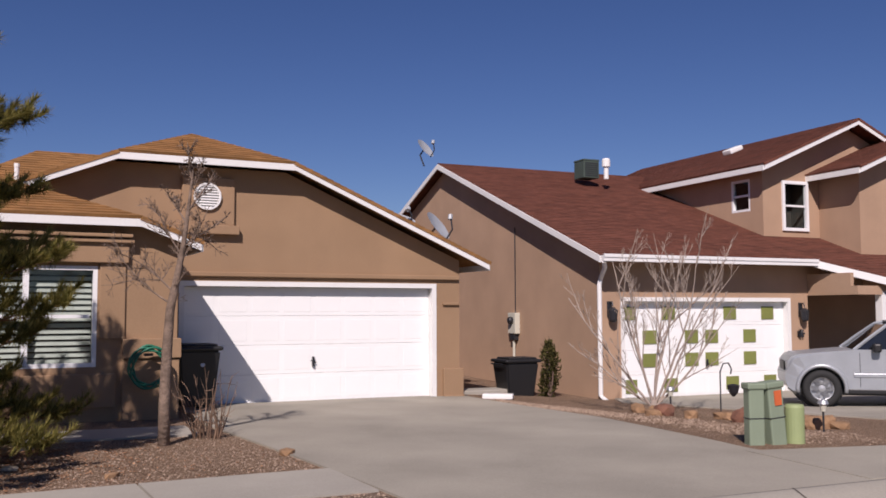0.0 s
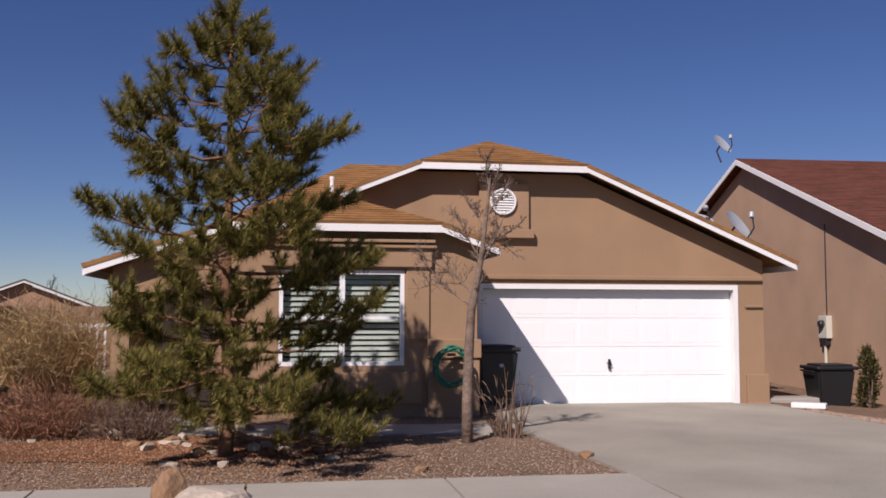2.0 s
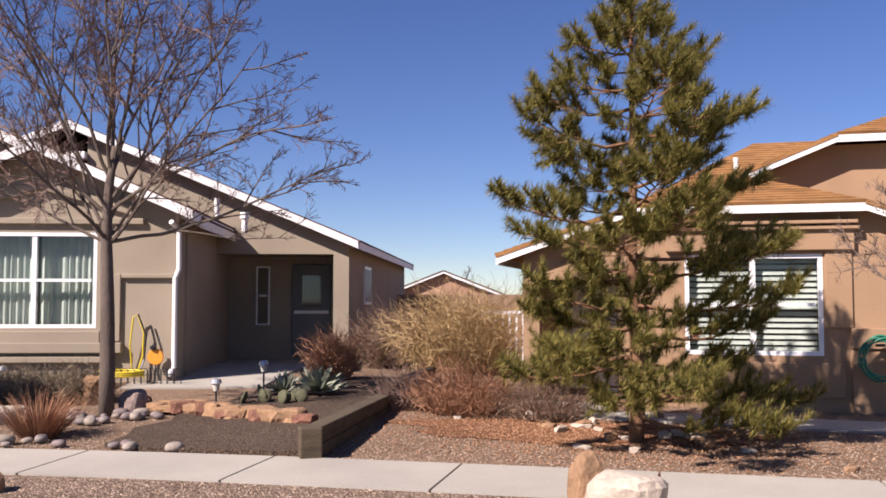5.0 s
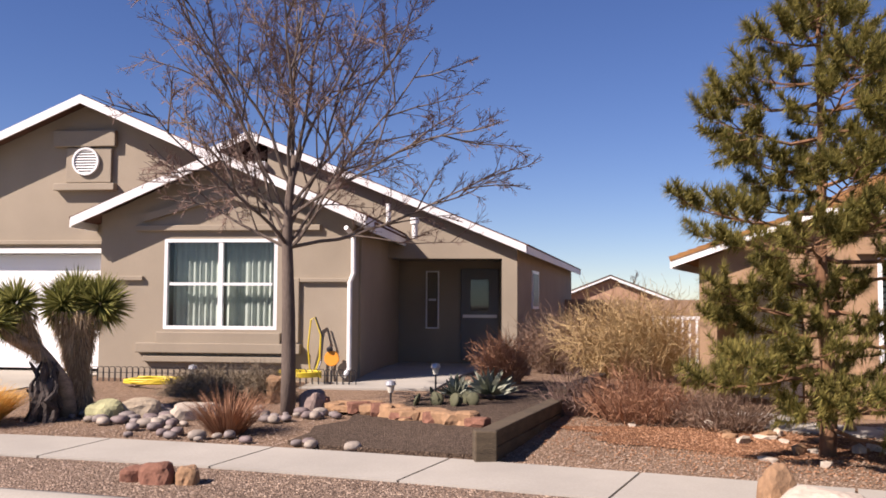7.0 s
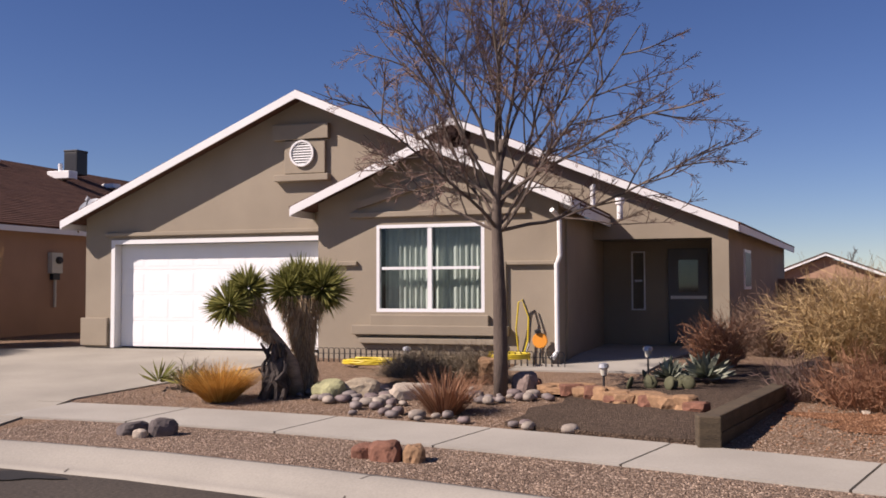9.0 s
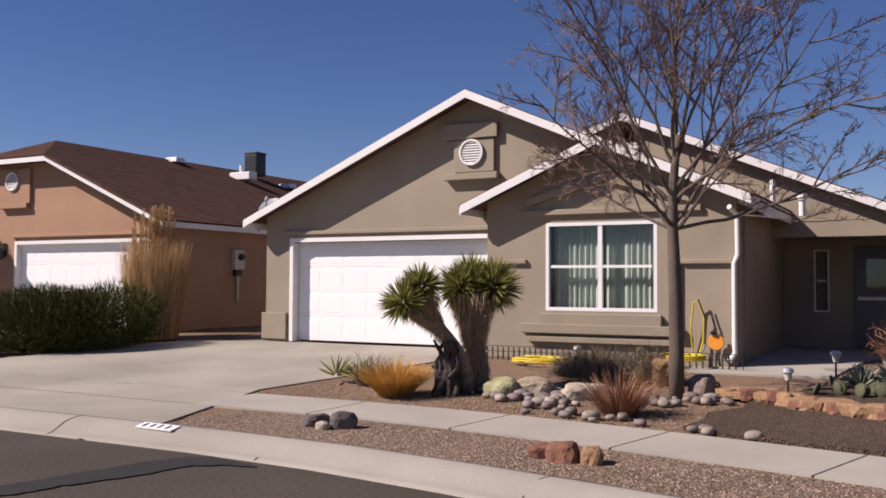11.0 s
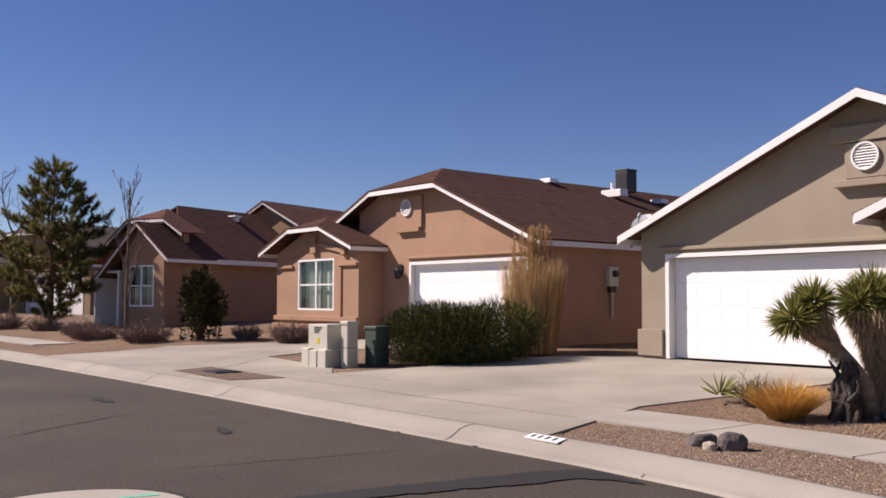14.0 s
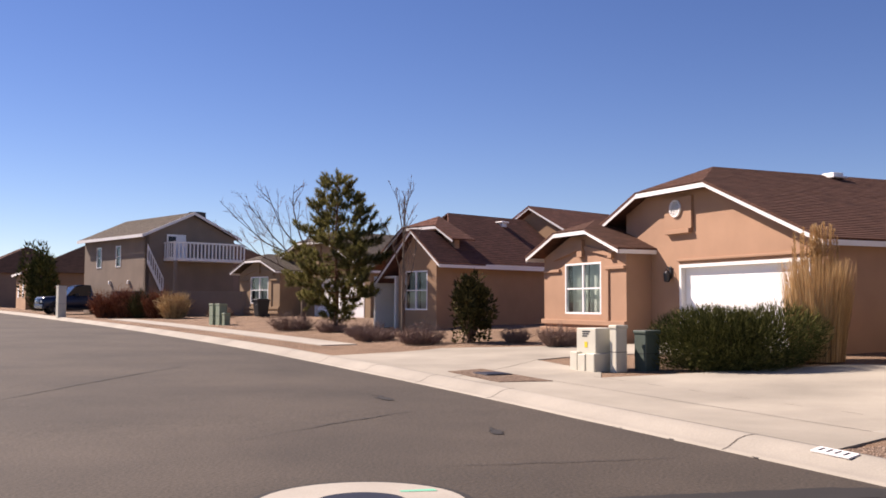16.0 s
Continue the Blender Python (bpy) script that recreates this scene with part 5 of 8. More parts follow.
def wheelie_bin(x, y, turn, label, z=None):
    t = thing("wheeled_bin", pose(x, y, land(x, y) if z is None else z, 0, 0, turn), label, "rubbish bin", "wheeled bins")
    bm = bmesh.new()
    bmesh.ops.create_cube(bm, size=1)
    for v in bm.verts:
        top = v.co.z > 0
        v.co = Vector((v.co.x * (0.68 if top else 0.52), v.co.y * (0.78 if top else 0.56), 0.06 if not top else 0.98))
    bmesh.ops.bevel(bm, geom=bm.edges[:], offset=0.03, segments=2, affect="EDGES")
    part("tub", bm, BLACK, t)
    part("lid", Geo().bevel_box(-0.38, 0.38, -0.44, 0.42, 0.98, 1.05, 0.03).bevel_box(-0.3, 0.3, -0.36, 0.3, 1.04, 1.09, 0.02), BLACK, t, "black hinged lid")
    part("handle_bar", Geo().tube([(-0.26, 0.45, 0.95), (0.26, 0.45, 0.95)], 0.018, 8), BLACK, t)
    for s in (-1, 1):
        w = part("wheel", Geo().lathe([(0.12, -0.03), (0.13, 0.0), (0.12, 0.03)], 16), BLACK, t, m=pose(s * 0.3, 0.28, 0.12, 0, 90, 0))
    part("badge", Geo().lathe([(0.04, 0.0), (0.035, 0.008)], 14), GREY_METAL, t, m=pose(0.05, -0.36, 0.75, 83, 0, 0))
    return t


wheelie_bin(1.55, 20.3, 24 + 90, "black wheeled rubbish bin against the side wall", -0.33)
wheelie_bin(*local(27, 0, 18.6, -4.95, -0.5), 27, "black wheeled rubbish bin beside the garage door")


def meter(m, label):
    t = thing("electric_meter", m, label, "meter box", "meter boxes")
    part("box", Geo().bevel_box(-0.19, 0.19, -0.14, 0.0, -0.26, 0.26, 0.012), UTIL_GREY, t)
    part("dial", Geo().lathe([(0.09, 0.0), (0.09, 0.07), (0.07, 0.1), (0.0, 0.105)], 18), DARK_STEEL, t, "round glass meter dial", m=pose(0.02, -0.14, 0.07, 90, 0, 0))
    part("conduit", Geo().tube([(0.0, -0.07, -0.26), (0.0, -0.07, -1.1)], 0.035, 8), UTIL_GREY, t)
    part("flange", Geo().bevel_box(-0.12, 0.12, -0.12, 0.0, -0.42, -0.26, 0.01), DARK_STEEL, t)
    return t


meter(pose(*local(24, 3.9, 20.4, -0.6, 3.74), 1.45, 0, 0, 24 - 90), "pale meter box with dial on the side wall")
x, y = local(24, 3.9, 20.4, -0.625, 3.74)
single("cable", Geo().tube([(x, y, 1.7), (x, y, 3.85)], 0.014, 6), DARK_STEEL, "thin dark cable running down the stucco wall", "cable")
mx, my = local(45, -28, -4.1, 5.6, 2.45)
meter(pose(mx, my, 2.36, 0, 0, 45 + 90), "pale meter box with dial on the terracotta side wall")


def dish(m, r, label):
    t = thing("satellite_dish", m, label, "satellite dish", "satellite dishes")
    prof = [(0.0, 0.0), (r * 0.35, r * 0.02), (r * 0.7, r * 0.09), (r, r * 0.18)]
    g = Geo().lathe(prof, 28)
    g.f = g.f[:-1]
    part("reflector", g, DISH, t, "grey dish reflector", smooth=True)
    part("arm", Geo().tube([(0, -r, r * 0.1), (0, -r * 0.75, r * 0.75), (0, -r * 0.1, r * 1.1)], 0.018, 6), DARK_STEEL, t)
    part("feed", Geo().tube([(-0.02, -r * 0.2, r * 1.0), (0.02, r * 0.05, r * 1.15)], 0.05, 8), DISH, t)
    part("mast", Geo().tube([(0, 0, -0.02), (0, -0.05, -0.22), (0, -r * 1.25, -0.3)], 0.025, 8), DARK_STEEL, t)
    return t


def at_c(u, v, z):
    return (*local(24, 3.9, 20.4, u, v), z)


def facing(p, way, roll=0.0):
    q = Vector(way).normalized().to_track_quat("Z", "Y").to_matrix().to_4x4()
    return Matrix.Translation(p) @ q @ pose(0, 0, 0, 0, 0, roll)


dish(facing(at_c(-1.0, 8.7, 6.62), (0.62, -0.35, 0.5)), 0.33, "grey satellite dish on the gable peak")
dish(facing((*local(27, 0, 18.6, 0.6, 1.5), 3.56), (0.72, -0.3, 0.55)), 0.36, "grey satellite dish on the amber roof edge")
dish(facing((*local(27, 0, 18.6, -0.16, 1.5), 3.68), (0.3, -0.3, 0.85)), 0.24, "small grey satellite dish low on the roof")
dish(facing((*local(45, -28, -4.1, 5.45, 4.1), 3.85), (0.55, -0.35, 0.6)), 0.36, "pale satellite dish on the dark roof")


def cooler(m, label, mat):
    t = thing("rooftop_cooler", m, label, "roof unit", "rooftop coolers")
    part("cabinet_body", Geo().bevel_box(-0.42, 0.42, -0.42, 0.42, 0, 0.62, 0.02), mat, t)
    part("lid", Geo().bevel_box(-0.44, 0.44, -0.44, 0.44, 0.62, 0.68, 0.015), mat, t)
    for k in range(7):
        part("louvre", Geo().box(-0.36, 0.36, -0.43, -0.415, 0.06 + k * 0.075, 0.10 + k * 0.075), DARK_STEEL, t)
    return t


cooler(pose(4.2, 27.2, 5.6, 0, 0, 24) @ Matrix.Diagonal((0.62, 0.62, 0.8, 1)), "dark rooftop evaporative cooler on the red-brown roof", UTIL_DARK)
tv = thing("vent_pipe", pose(4.72, 26.9, 5.55), "white roof vent pipe with a cap", "vent pipe")
part("pipe", Geo().lathe([(0.07, 0), (0.07, 0.4)], 12), WHITE, tv)
part("cap", Geo().lathe([(0.12, 0.36), (0.12, 0.56), (0.08, 0.6)], 12), WHITE, tv)
dd = lambda u, v: local(45, -28, -4.1, u, v)
cooler(pose(*dd(0.85, 8.9), 5.5, 0, 0, 45) @ Matrix.Diagonal((0.62, 0.62, 1.2, 1)), "black rooftop cooler on the dark brown roof", BLACK)
t = thing("roof_duct", pose(*dd(1.35, 7.6), 4.95, 0, 0, 45), "white roof ducts and pipes beside the cooler", "roof duct")
part("duct", Geo().bevel_box(-0.35, 0.5, -0.2, 0.2, 0.25, 0.5, 0.02), WHITE, t)
part("stack", Geo().lathe([(0.07, -0.4), (0.07, 0.75)], 12), WHITE, t)
part("elbow", Geo().tube([(-1.0, 0, 0.15), (-0.7, 0, 0.3), (-0.3, 0, 0.38)], 0.07, 8), WHITE, t)
for u, v, z in ((0.3, 5.6, 5.64), (1.5, 9.9, 5.15)):
    t = thing("roof_vent", pose(*dd(u, v), z, 0, 0, 45), "low white roof vent", "roof vent", "roof vents")
    part("hood", Geo().bevel_box(-0.25, 0.25, -0.2, 0.2, 0, 0.13, 0.03), WHITE, t)
    part("flange", Geo().box(-0.32, 0.32, -0.28, 0.28, -0.03, 0.01), WHITE, t)


# ---- wall lamps, hoses, garden lights ----
def wall_lamp(m):
    t = thing("wall_lantern", m, "black iron wall lantern beside the garage door", "lantern", "wall lanterns")
    part("plate", Geo().bevel_box(-0.06, 0.06, -0.03, 0, -0.1, 0.25, 0.01), DARK_STEEL, t)
    part("cage", Geo().lathe([(0.05, -0.2), (0.09, -0.15), (0.11, 0.05), (0.04, 0.12)], 8, pose(0, -0.14, 0)), DARK_STEEL, t)
    part("scroll", Geo().tube([(0, -0.02, 0.2), (0, -0.12, 0.24), (0, -0.15, 0.14)], 0.014, 6), DARK_STEEL, t)
    return t


for u, z in ((-0.36, 1.7), (5.05, 1.68)):
    wall_lamp(pose(*local(24, 3.9, 20.4, u, 0.0), z, 0, 0, 24))
wall_lamp(pose(*local(45, -28, -4.1, -0.35, -0.02), 2.55, 0, 0, 45))
leafs = Geo()
for k in range(7):
    a0 = k * 0.9
    leafs.tube([(0, -0.03, 0), (0.1 * math.cos(a0), -0.05, 0.1 * math.sin(a0))], [0.015, 0.03], 5)
single("wall_ornament", leafs, DARK_STEEL, "dark metal leaf ornament on the stucco wall", "ornament", m=pose(*local(24, 3.9, 20.4, 5.02, 0.0), 1.2, 0, 0, 24))

GREEN_HOSE = plain("green_hose", (0.015, 0.16, 0.095), 0.4)
hose = Geo()
pts = []
for k in range(150):
    a0 = k * 2 * math.pi / 30
    r = 0.25 + 0.035 * math.sin(k * 0.37)
    pts.append((r * math.cos(a0) * (1 - 0.05 * math.sin(k)), -0.07 - 0.0006 * k - 0.02 * math.sin(k * 0.21), r * 1.12 * math.sin(a0)))
hose.tube(pts, 0.016, 6)
hm = thing("garden_hose", pose(*local(27, 0, 18.6, -6.02, -2.26), 0.93, 0, 0, 27), "coiled green garden hose hanging on the wall", "hose")
part("coil", hose, GREEN_HOSE, hm, smooth=True)
part("hanger", Geo().box(-0.06, 0.06, -0.1, 0.0, 0.16, 0.2), DARK_STEEL, hm)
YELLOW = plain("yellow_hose", (0.62, 0.47, 0.03), 0.45)
bm_ = lambda u, v: local(45, -21.2, 2.42, u, v)
yh = thing("yellow_hose", pose(*bm_(8.95, -0.62), 0, 0, 0, 45), "yellow garden hose and dark reel by the tap", "hose")
part("riser", Geo().tube([(0, 0, 0.55), (-0.02, -0.08, 1.0), (0.03, -0.1, 1.45), (0.1, -0.1, 1.5), (0.2, -0.08, 1.2), (0.18, -0.05, 0.8), (0.1, -0.1, 0.5)], 0.016, 6), YELLOW, yh)
part("lead", Geo().tube([(0.12, -0.14, 1.5), (0.25, -0.12, 1.15), (0.22, -0.1, 0.75), (0.15, -0.2, 0.5)], 0.016, 6), DARK_STEEL, yh)
coil = [(0.35 * math.cos(k * 0.45) - 0.05, -0.45 + 0.28 * math.sin(k * 0.45), 0.50 + 0.002 * k) for k in range(50)]
part("coil", Geo().tube(coil, 0.018, 6), YELLOW, yh, smooth=True)
y2 = thing("yellow_hose", pose(*bm_(6.6, -1.65), land(*bm_(6.6, -1.65)) + 0.06, 0, 0, 45), "flat coil of yellow hose on the ground", "hose")
part("coil", Geo().tube([((0.45 + 0.06 * math.sin(k)) * math.cos(k * 0.4), 0.25 * math.sin(k * 0.4), 0.0012 * k) for k in range(70)], 0.02, 6), YELLOW, y2, smooth=True)
part("wrap", Geo().bevel_box(-0.5, 0.5, 0.26, 0.38, -0.1, 0.06, 0.015), surface("pale_slab", (0.5, 0.45, 0.33), 0.9), y2)
rl = thing("hose_reel", pose(*bm_(9.36, -0.75), 0.80, 0, 0, 45), "orange-yellow disc on a stake by the wall", "garden disc")
part("disc", Geo().lathe([(0.125, -0.03), (0.135, 0.0), (0.125, 0.03)], 24, pose(0, 0, 0, 90, 0, 0)), plain("orange_disc", (0.80, 0.30, 0.03), 0.5), rl)
part("stake", Geo().tube([(0, 0.02, -0.6), (0, 0.02, 0.0)], 0.012, 6), DARK_STEEL, rl)
part("knob", Geo().lathe([(0.05, 0), (0.06, 0.05), (0.0, 0.09)], 10, pose(-0.03, -0.03, 0.12)), DARK_STEEL, rl)
fl = thing("garden_edging", pose(*bm_(5.0, -1.05), 0.5, 0, 0, 45), "low dark wire hoop edging along the wall", "garden edging")
for k in range(46):
    x = k * 0.105
    part("hoop", Geo().tube([(x, 0, -0.15), (x, 0, 0.08), (x + 0.03, 0, 0.13), (x + 0.09, 0, 0.13), (x + 0.12, 0, 0.08), (x + 0.12, 0, -0.15)], 0.007, 4), DARK_STEEL, fl)
part("edging_rail", Geo().tube([(0, 0.012, 0.03), (4.85, 0.012, 0.03)], 0.007, 4), DARK_STEEL, fl)


def path_light(x, y, hgt=0.45, z=None):
    t = thing("path_light", pose(x, y, land(x, y) if z is None else z), "small steel solar path light on a stake", "path light", "path lights")
    part("stake", Geo().tube([(0, 0, -0.05), (0, 0, hgt)], 0.014, 6), DARK_STEEL, t)
    part("lens", Geo().lathe([(0.035, hgt), (0.055, hgt + 0.1)], 12), UTIL_GREY, t)
    part("cap", Geo().lathe([(0.075, hgt + 0.1), (0.06, hgt + 0.15), (0.0, hgt + 0.17)], 12), GREY_METAL, t, "shiny steel cap")


path_light(-10.45, 7.2, 0.32)
path_light(-11.35, 8.65, 0.38)
path_light(*bm_(7.4, -2.0), 0.25)
path_light(5.18, 12.93, 0.28)
path_light(3.85, 16.05, 0.28)
sh = thing("shepherd_hook", pose(4.45, 15.2, land(4.45, 15.2), 0, 0, 20), "thin iron shepherd hook with hanging lamp", "garden hook")
part("rod", Geo().tube([(0, 0, -0.05), (0, 0, 0.72), (0.06, 0, 0.85), (0.16, 0, 0.86), (0.22, 0, 0.76), (0.2, 0, 0.68)], 0.012, 6), DARK_STEEL, sh)
part("lamp", Geo().lathe([(0.02, 0.32), (0.07, 0.38), (0.1, 0.5), (0.02, 0.52)], 10, pose(0.25, 0, 0)), DARK_STEEL, sh)
single("splash_block", Geo().bevel_box(-0.3, 0.3, -0.13, 0.13, 0, 0.1, 0.02), WHITE, "white concrete splash block beside the drive", "splash block", m=pose(*local(27, 0, 18.6, 0.95, -0.5), 0.02, 0, 0, -10))
single("step", Geo().bevel_box(-0.6, 0.6, -0.3, 0.3, -0.1, 0.1, 0.02), WALKWAY, "low concrete ledge beside the garage wall", "ledge", m=pose(*local(27, 0, 18.6, 1.3, 0.9), 0.0, 0, 0, 27))


# ---- plants ----
def blade(geo, p, way, length, width, up=None):
    """One needle or leaf: a thin triangle."""
    side = way.cross(up or Vector((0.3, 0.2, 1.0)))
    side = side.normalized() * (width / 2) if side.length > 1e-6 else Vector((width / 2, 0, 0))
    n = len(geo.v)
    geo.v += [tuple(p - side), tuple(p + side), tuple(p + way * length)]
    geo.f.append((n, n + 1, n + 2))


def rand_way(r):
    while True:
        v = Vector((r.uniform(-1, 1), r.uniform(-1, 1), r.uniform(-1, 1)))
        if 0.05 < v.length < 1:
            return v.normalized()


def brush(geo, p, way, length, needles, nl, nw, r):
    """A bottle-brush shoot of needles along an axis."""
    for _ in range(needles):
        f = r.random() ** 0.8
        q = p + way * (length * f)
        w = (way * (0.55 + 0.5 * f) + rand_way(r) * 0.95).normalized()
        blade(geo, q, w, nl * r.uniform(0.7, 1.15), nw)


def pine(name, x, y, z, height, profile, label, seed, limbs=44, needles=46, nl=0.12, nw=0.011, step=0.17, trunk_r=0.09, tuft=0.3, leaf=NEEDLE):
    """A pine: tapered trunk, upswept limbs, and side shoots that each end in a plump tuft of needles."""
    r = random.Random(seed)
    t = thing(name, pose(x, y, z), label, "tree")
    tips = [Vector((0.02 * math.sin(k * 0.9), 0.03 * math.sin(k * 0.6), height * k / 14 - 0.1)) for k in range(15)]
    part("trunk", Geo().tube(tips, [trunk_r * (1 - 0.9 * k / 14) + 0.008 for k in range(15)], 10), PINE_BARK, t, smooth=True)
    wood, green = Geo(), Geo()

    def reach(f):
        for (fa, ra), (fb, rb) in zip(profile, profile[1:]):
            if fa <= f <= fb:
                return ra + (rb - ra) * (f - fa) / (fb - fa)
        return profile[-1][1]

    def shoot(q, w, k=1.0):
        w = w.normalized()
        brush(green, q, w, tuft * k * r.uniform(0.75, 1.2), int(needles * k * r.uniform(0.8, 1.2)), nl, nw, r)

    for k in range(limbs):
        f = 0.05 + 0.92 * (k + r.random() * 0.9) / limbs
        a = k * 2.4 + r.uniform(-0.5, 0.5)
        L = reach(f) * (r.uniform(0.85, 1.22) if r.random() < 0.6 else r.uniform(0.35, 0.68))
        out = Vector((math.cos(a), math.sin(a), 0))
        p = Vector((0, 0, f * height))
        rise = 0.05 + 0.75 * f
        n = max(4, int(L / 0.16))
        pts = [p]
        for i in range(n):
            g = i / n
            w = (out + Vector((0, 0, rise * (0.1 + 1.0 * g) - 0.16 * (1 - g))) + rand_way(r) * 0.2).normalized()
            pts.append(pts[-1] + w * (L / n))
        wood.tube(pts, [max(0.006, 0.024 * (1 - i / n) * (0.6 + L / 3)) for i in range(n + 1)], 5, False)
        side = Vector((-out.y, out.x, 0))
        count = max(3, int(L / step))
        for i in range(count):
            g = 0.3 + 0.68 * (i + r.random() * 0.7) / count
            if L < 0.8:
                g = 0.12 + 0.86 * (i + r.random() * 0.7) / count
            j = min(n - 1, int(g * n))
            q0 = pts[j].lerp(pts[j + 1], g * n - j)
            s = 1 if i % 2 else -1
            bl = (0.55 * (1 - g) + 0.16) * min(1.0, 0.35 + L * 0.6) * r.uniform(0.6, 1.25)
            w = (out * r.uniform(0.5, 0.9) + side * s * r.uniform(0.5, 1.0) + Vector((0, 0, r.uniform(-0.05, 0.5)))).normalized()
            e = q0 + w * bl
            wood.tube([q0, q0.lerp(e, 0.55) + rand_way(r) * 0.02, e], [0.009, 0.007, 0.005], 4, False)
            shoot(e - w * 0.1, w + Vector((0, 0, 0.55)))
            if bl > 0.26:
                shoot(q0.lerp(e, 0.55), w + rand_way(r) * 0.7 + Vector((0, 0, 0.5)), 0.85)
            if r.random() < 0.55:
                shoot(e - w * 0.08, w + rand_way(r) * 0.8 + Vector((0, 0, 0.4)), 0.8)
        d = (pts[-1] - pts[-2]).normalized()
        shoot(pts[-1] - d * 0.08, d + Vector((0, 0, 0.5)), 1.2)
    for k in range(4):
        shoot(Vector((0, 0, height - 0.45 + 0.1 * k)), Vector((r.uniform(-0.3, 0.3), r.uniform(-0.3, 0.3), 1)), 1.2)
    part("branchwork", wood, PINE_BARK, t)
    part("crown", green, leaf, t, "dark olive-green needle shoots")
    return t


pine("pine_tree", -5.48, 9.19, land(-5.48, 9.19) + 0.03, 4.96, [(0, 1.0), (0.08, 1.8), (0.16, 1.9), (0.3, 1.65), (0.45, 1.5), (0.6, 1.5), (0.7, 1.2), (0.78, 0.82), (0.86, 0.58), (0.95, 0.42), (1.0, 0.15)], "tall olive-green pine with uneven open limbs in the yard", 3, 62, 140, 0.14, 0.0145, 0.125, 0.085, 0.26)
pine("pine_tree", -35.9, -19.4, 0.6, 6.5, [(0, 0.3), (0.12, 0.5), (0.2, 2.1), (0.4, 2.2), (0.6, 1.8), (0.8, 1.1), (1.0, 0.25)], "slim green pine behind the pavement", 8, 66, 80, 0.2, 0.035, 0.19, 0.1, 0.4, DARK_NEEDLE)


def bare_tree(name, x, y, z, label, seed, trunk, r0, primaries, twig_len, levels=4, mat=BARK, twigmat=TWIG, spread=0.55, up=0.25, kids=4, sides=6, shrink=0.6, wobble=0.1, limb_r=0.3, taper=0.55):
    """A leafless tree: trunk points, main limbs as (start fraction, angle, tilt, length), and twigs branching on."""
    r = random.Random(seed)
    t = thing(name, pose(x, y, z), label, "tree")
    tp = [Vector(p) for p in trunk]
    n = len(tp)
    part("trunk", Geo().tube(tp, [r0 * (1 - taper * (i / (n - 1)) ** 1.4) for i in range(n)], 10), mat, t, smooth=True)
    big, fine = Geo(), Geo()

    def grow(p, w, L, rad, lev):
        steps = max(3, int(L / 0.22))
        pts = [p]
        w = w.normalized()
        for i in range(steps):
            w = (w + rand_way(r) * wobble + Vector((0, 0, up * 0.25))).normalized()
            pts.append(pts[-1] + w * (L / steps))
        g = big if lev < 2 else fine
        g.tube(pts, [max(0.0028, rad * (1 - 0.75 * i / steps)) for i in range(steps + 1)], sides if lev == 0 else (5 if lev == 1 else 3), False)
        if lev >= levels:
            return
        m = kids + (2 if lev == 0 else 0)
        for j in range(m):
            f = 0.22 + 0.74 * (j + r.random()) / m
            i = min(steps - 1, int(f * steps))
            d = (pts[i + 1] - pts[i]).normalized()
            s = (d + rand_way(r) * spread * 1.5).normalized()
            grow(pts[i], (s + Vector((0, 0, up))).normalized(), L * shrink * r.uniform(0.6, 1.05) * (1.1 - 0.45 * f), rad * 0.52, lev + 1)

    for f, a, tilt, L in primaries:
        i = min(n - 2, int(f * (n - 1)))
        p = tp[i].lerp(tp[i + 1], f * (n - 1) - i)
        a, tilt = radians(a), radians(tilt)
        grow(p, Vector((math.cos(a) * math.sin(tilt), math.sin(a) * math.sin(tilt), math.cos(tilt))), L, r0 * limb_r, 0)
    part("branchwork", big, mat, t)
    part("twig_spray", fine, twigmat, t, "fine leafless twigs")["kind"] = "stuff"
    return t


zt = land(-11.5, 6.26)
bare_tree("bare_tree", -11.5, 6.26, zt, "leafless spreading ash tree in the planted bed", 12, [(0, 0, -0.1), (0.0, 0, 0.6), (-0.02, 0.0, 1.3), (-0.03, -0.02, 1.95), (-0.04, -0.03, 2.35), (-0.02, -0.02, 2.9), (0.02, 0.02, 3.5)], 0.105,
          [(0.60, 218, 42, 2.7), (0.60, 38, 50, 3.4), (0.64, 120, 50, 2.7), (0.63, 300, 48, 2.7), (0.68, 200, 32, 3.5), (0.70, 52, 32, 3.3), (0.76, 232, 26, 3.5), (0.79, 30, 42, 3.0), (0.84, 95, 16, 3.3), (0.9, 330, 24, 3.1), (0.97, 205, 12, 3.1), (0.9, 150, 14, 3.3), (0.95, 25, 20, 3.0), (0.88, 258, 20, 3.2), (0.62, 44, 72, 3.2), (0.62, 226, 68, 2.4), (0.74, 220, 52, 2.6), (0.75, 38, 60, 3.2)], 0.5, 4, BARK, TWIG, 0.55, 0.07, 5, limb_r=0.25, wobble=0.15, shrink=0.56)
PALE_BARK = surface("pale_bark", (0.36, 0.29, 0.24), 0.9, 4, 40, 0.2, 0.2, 0.6, 0.008)
za = land(-3.3, 11.2)
ROUGH_BARK = surface("knotty_bark", (0.23, 0.165, 0.125), 0.95, 9, 40, 0.4, 0.3, 0.9, 0.02)
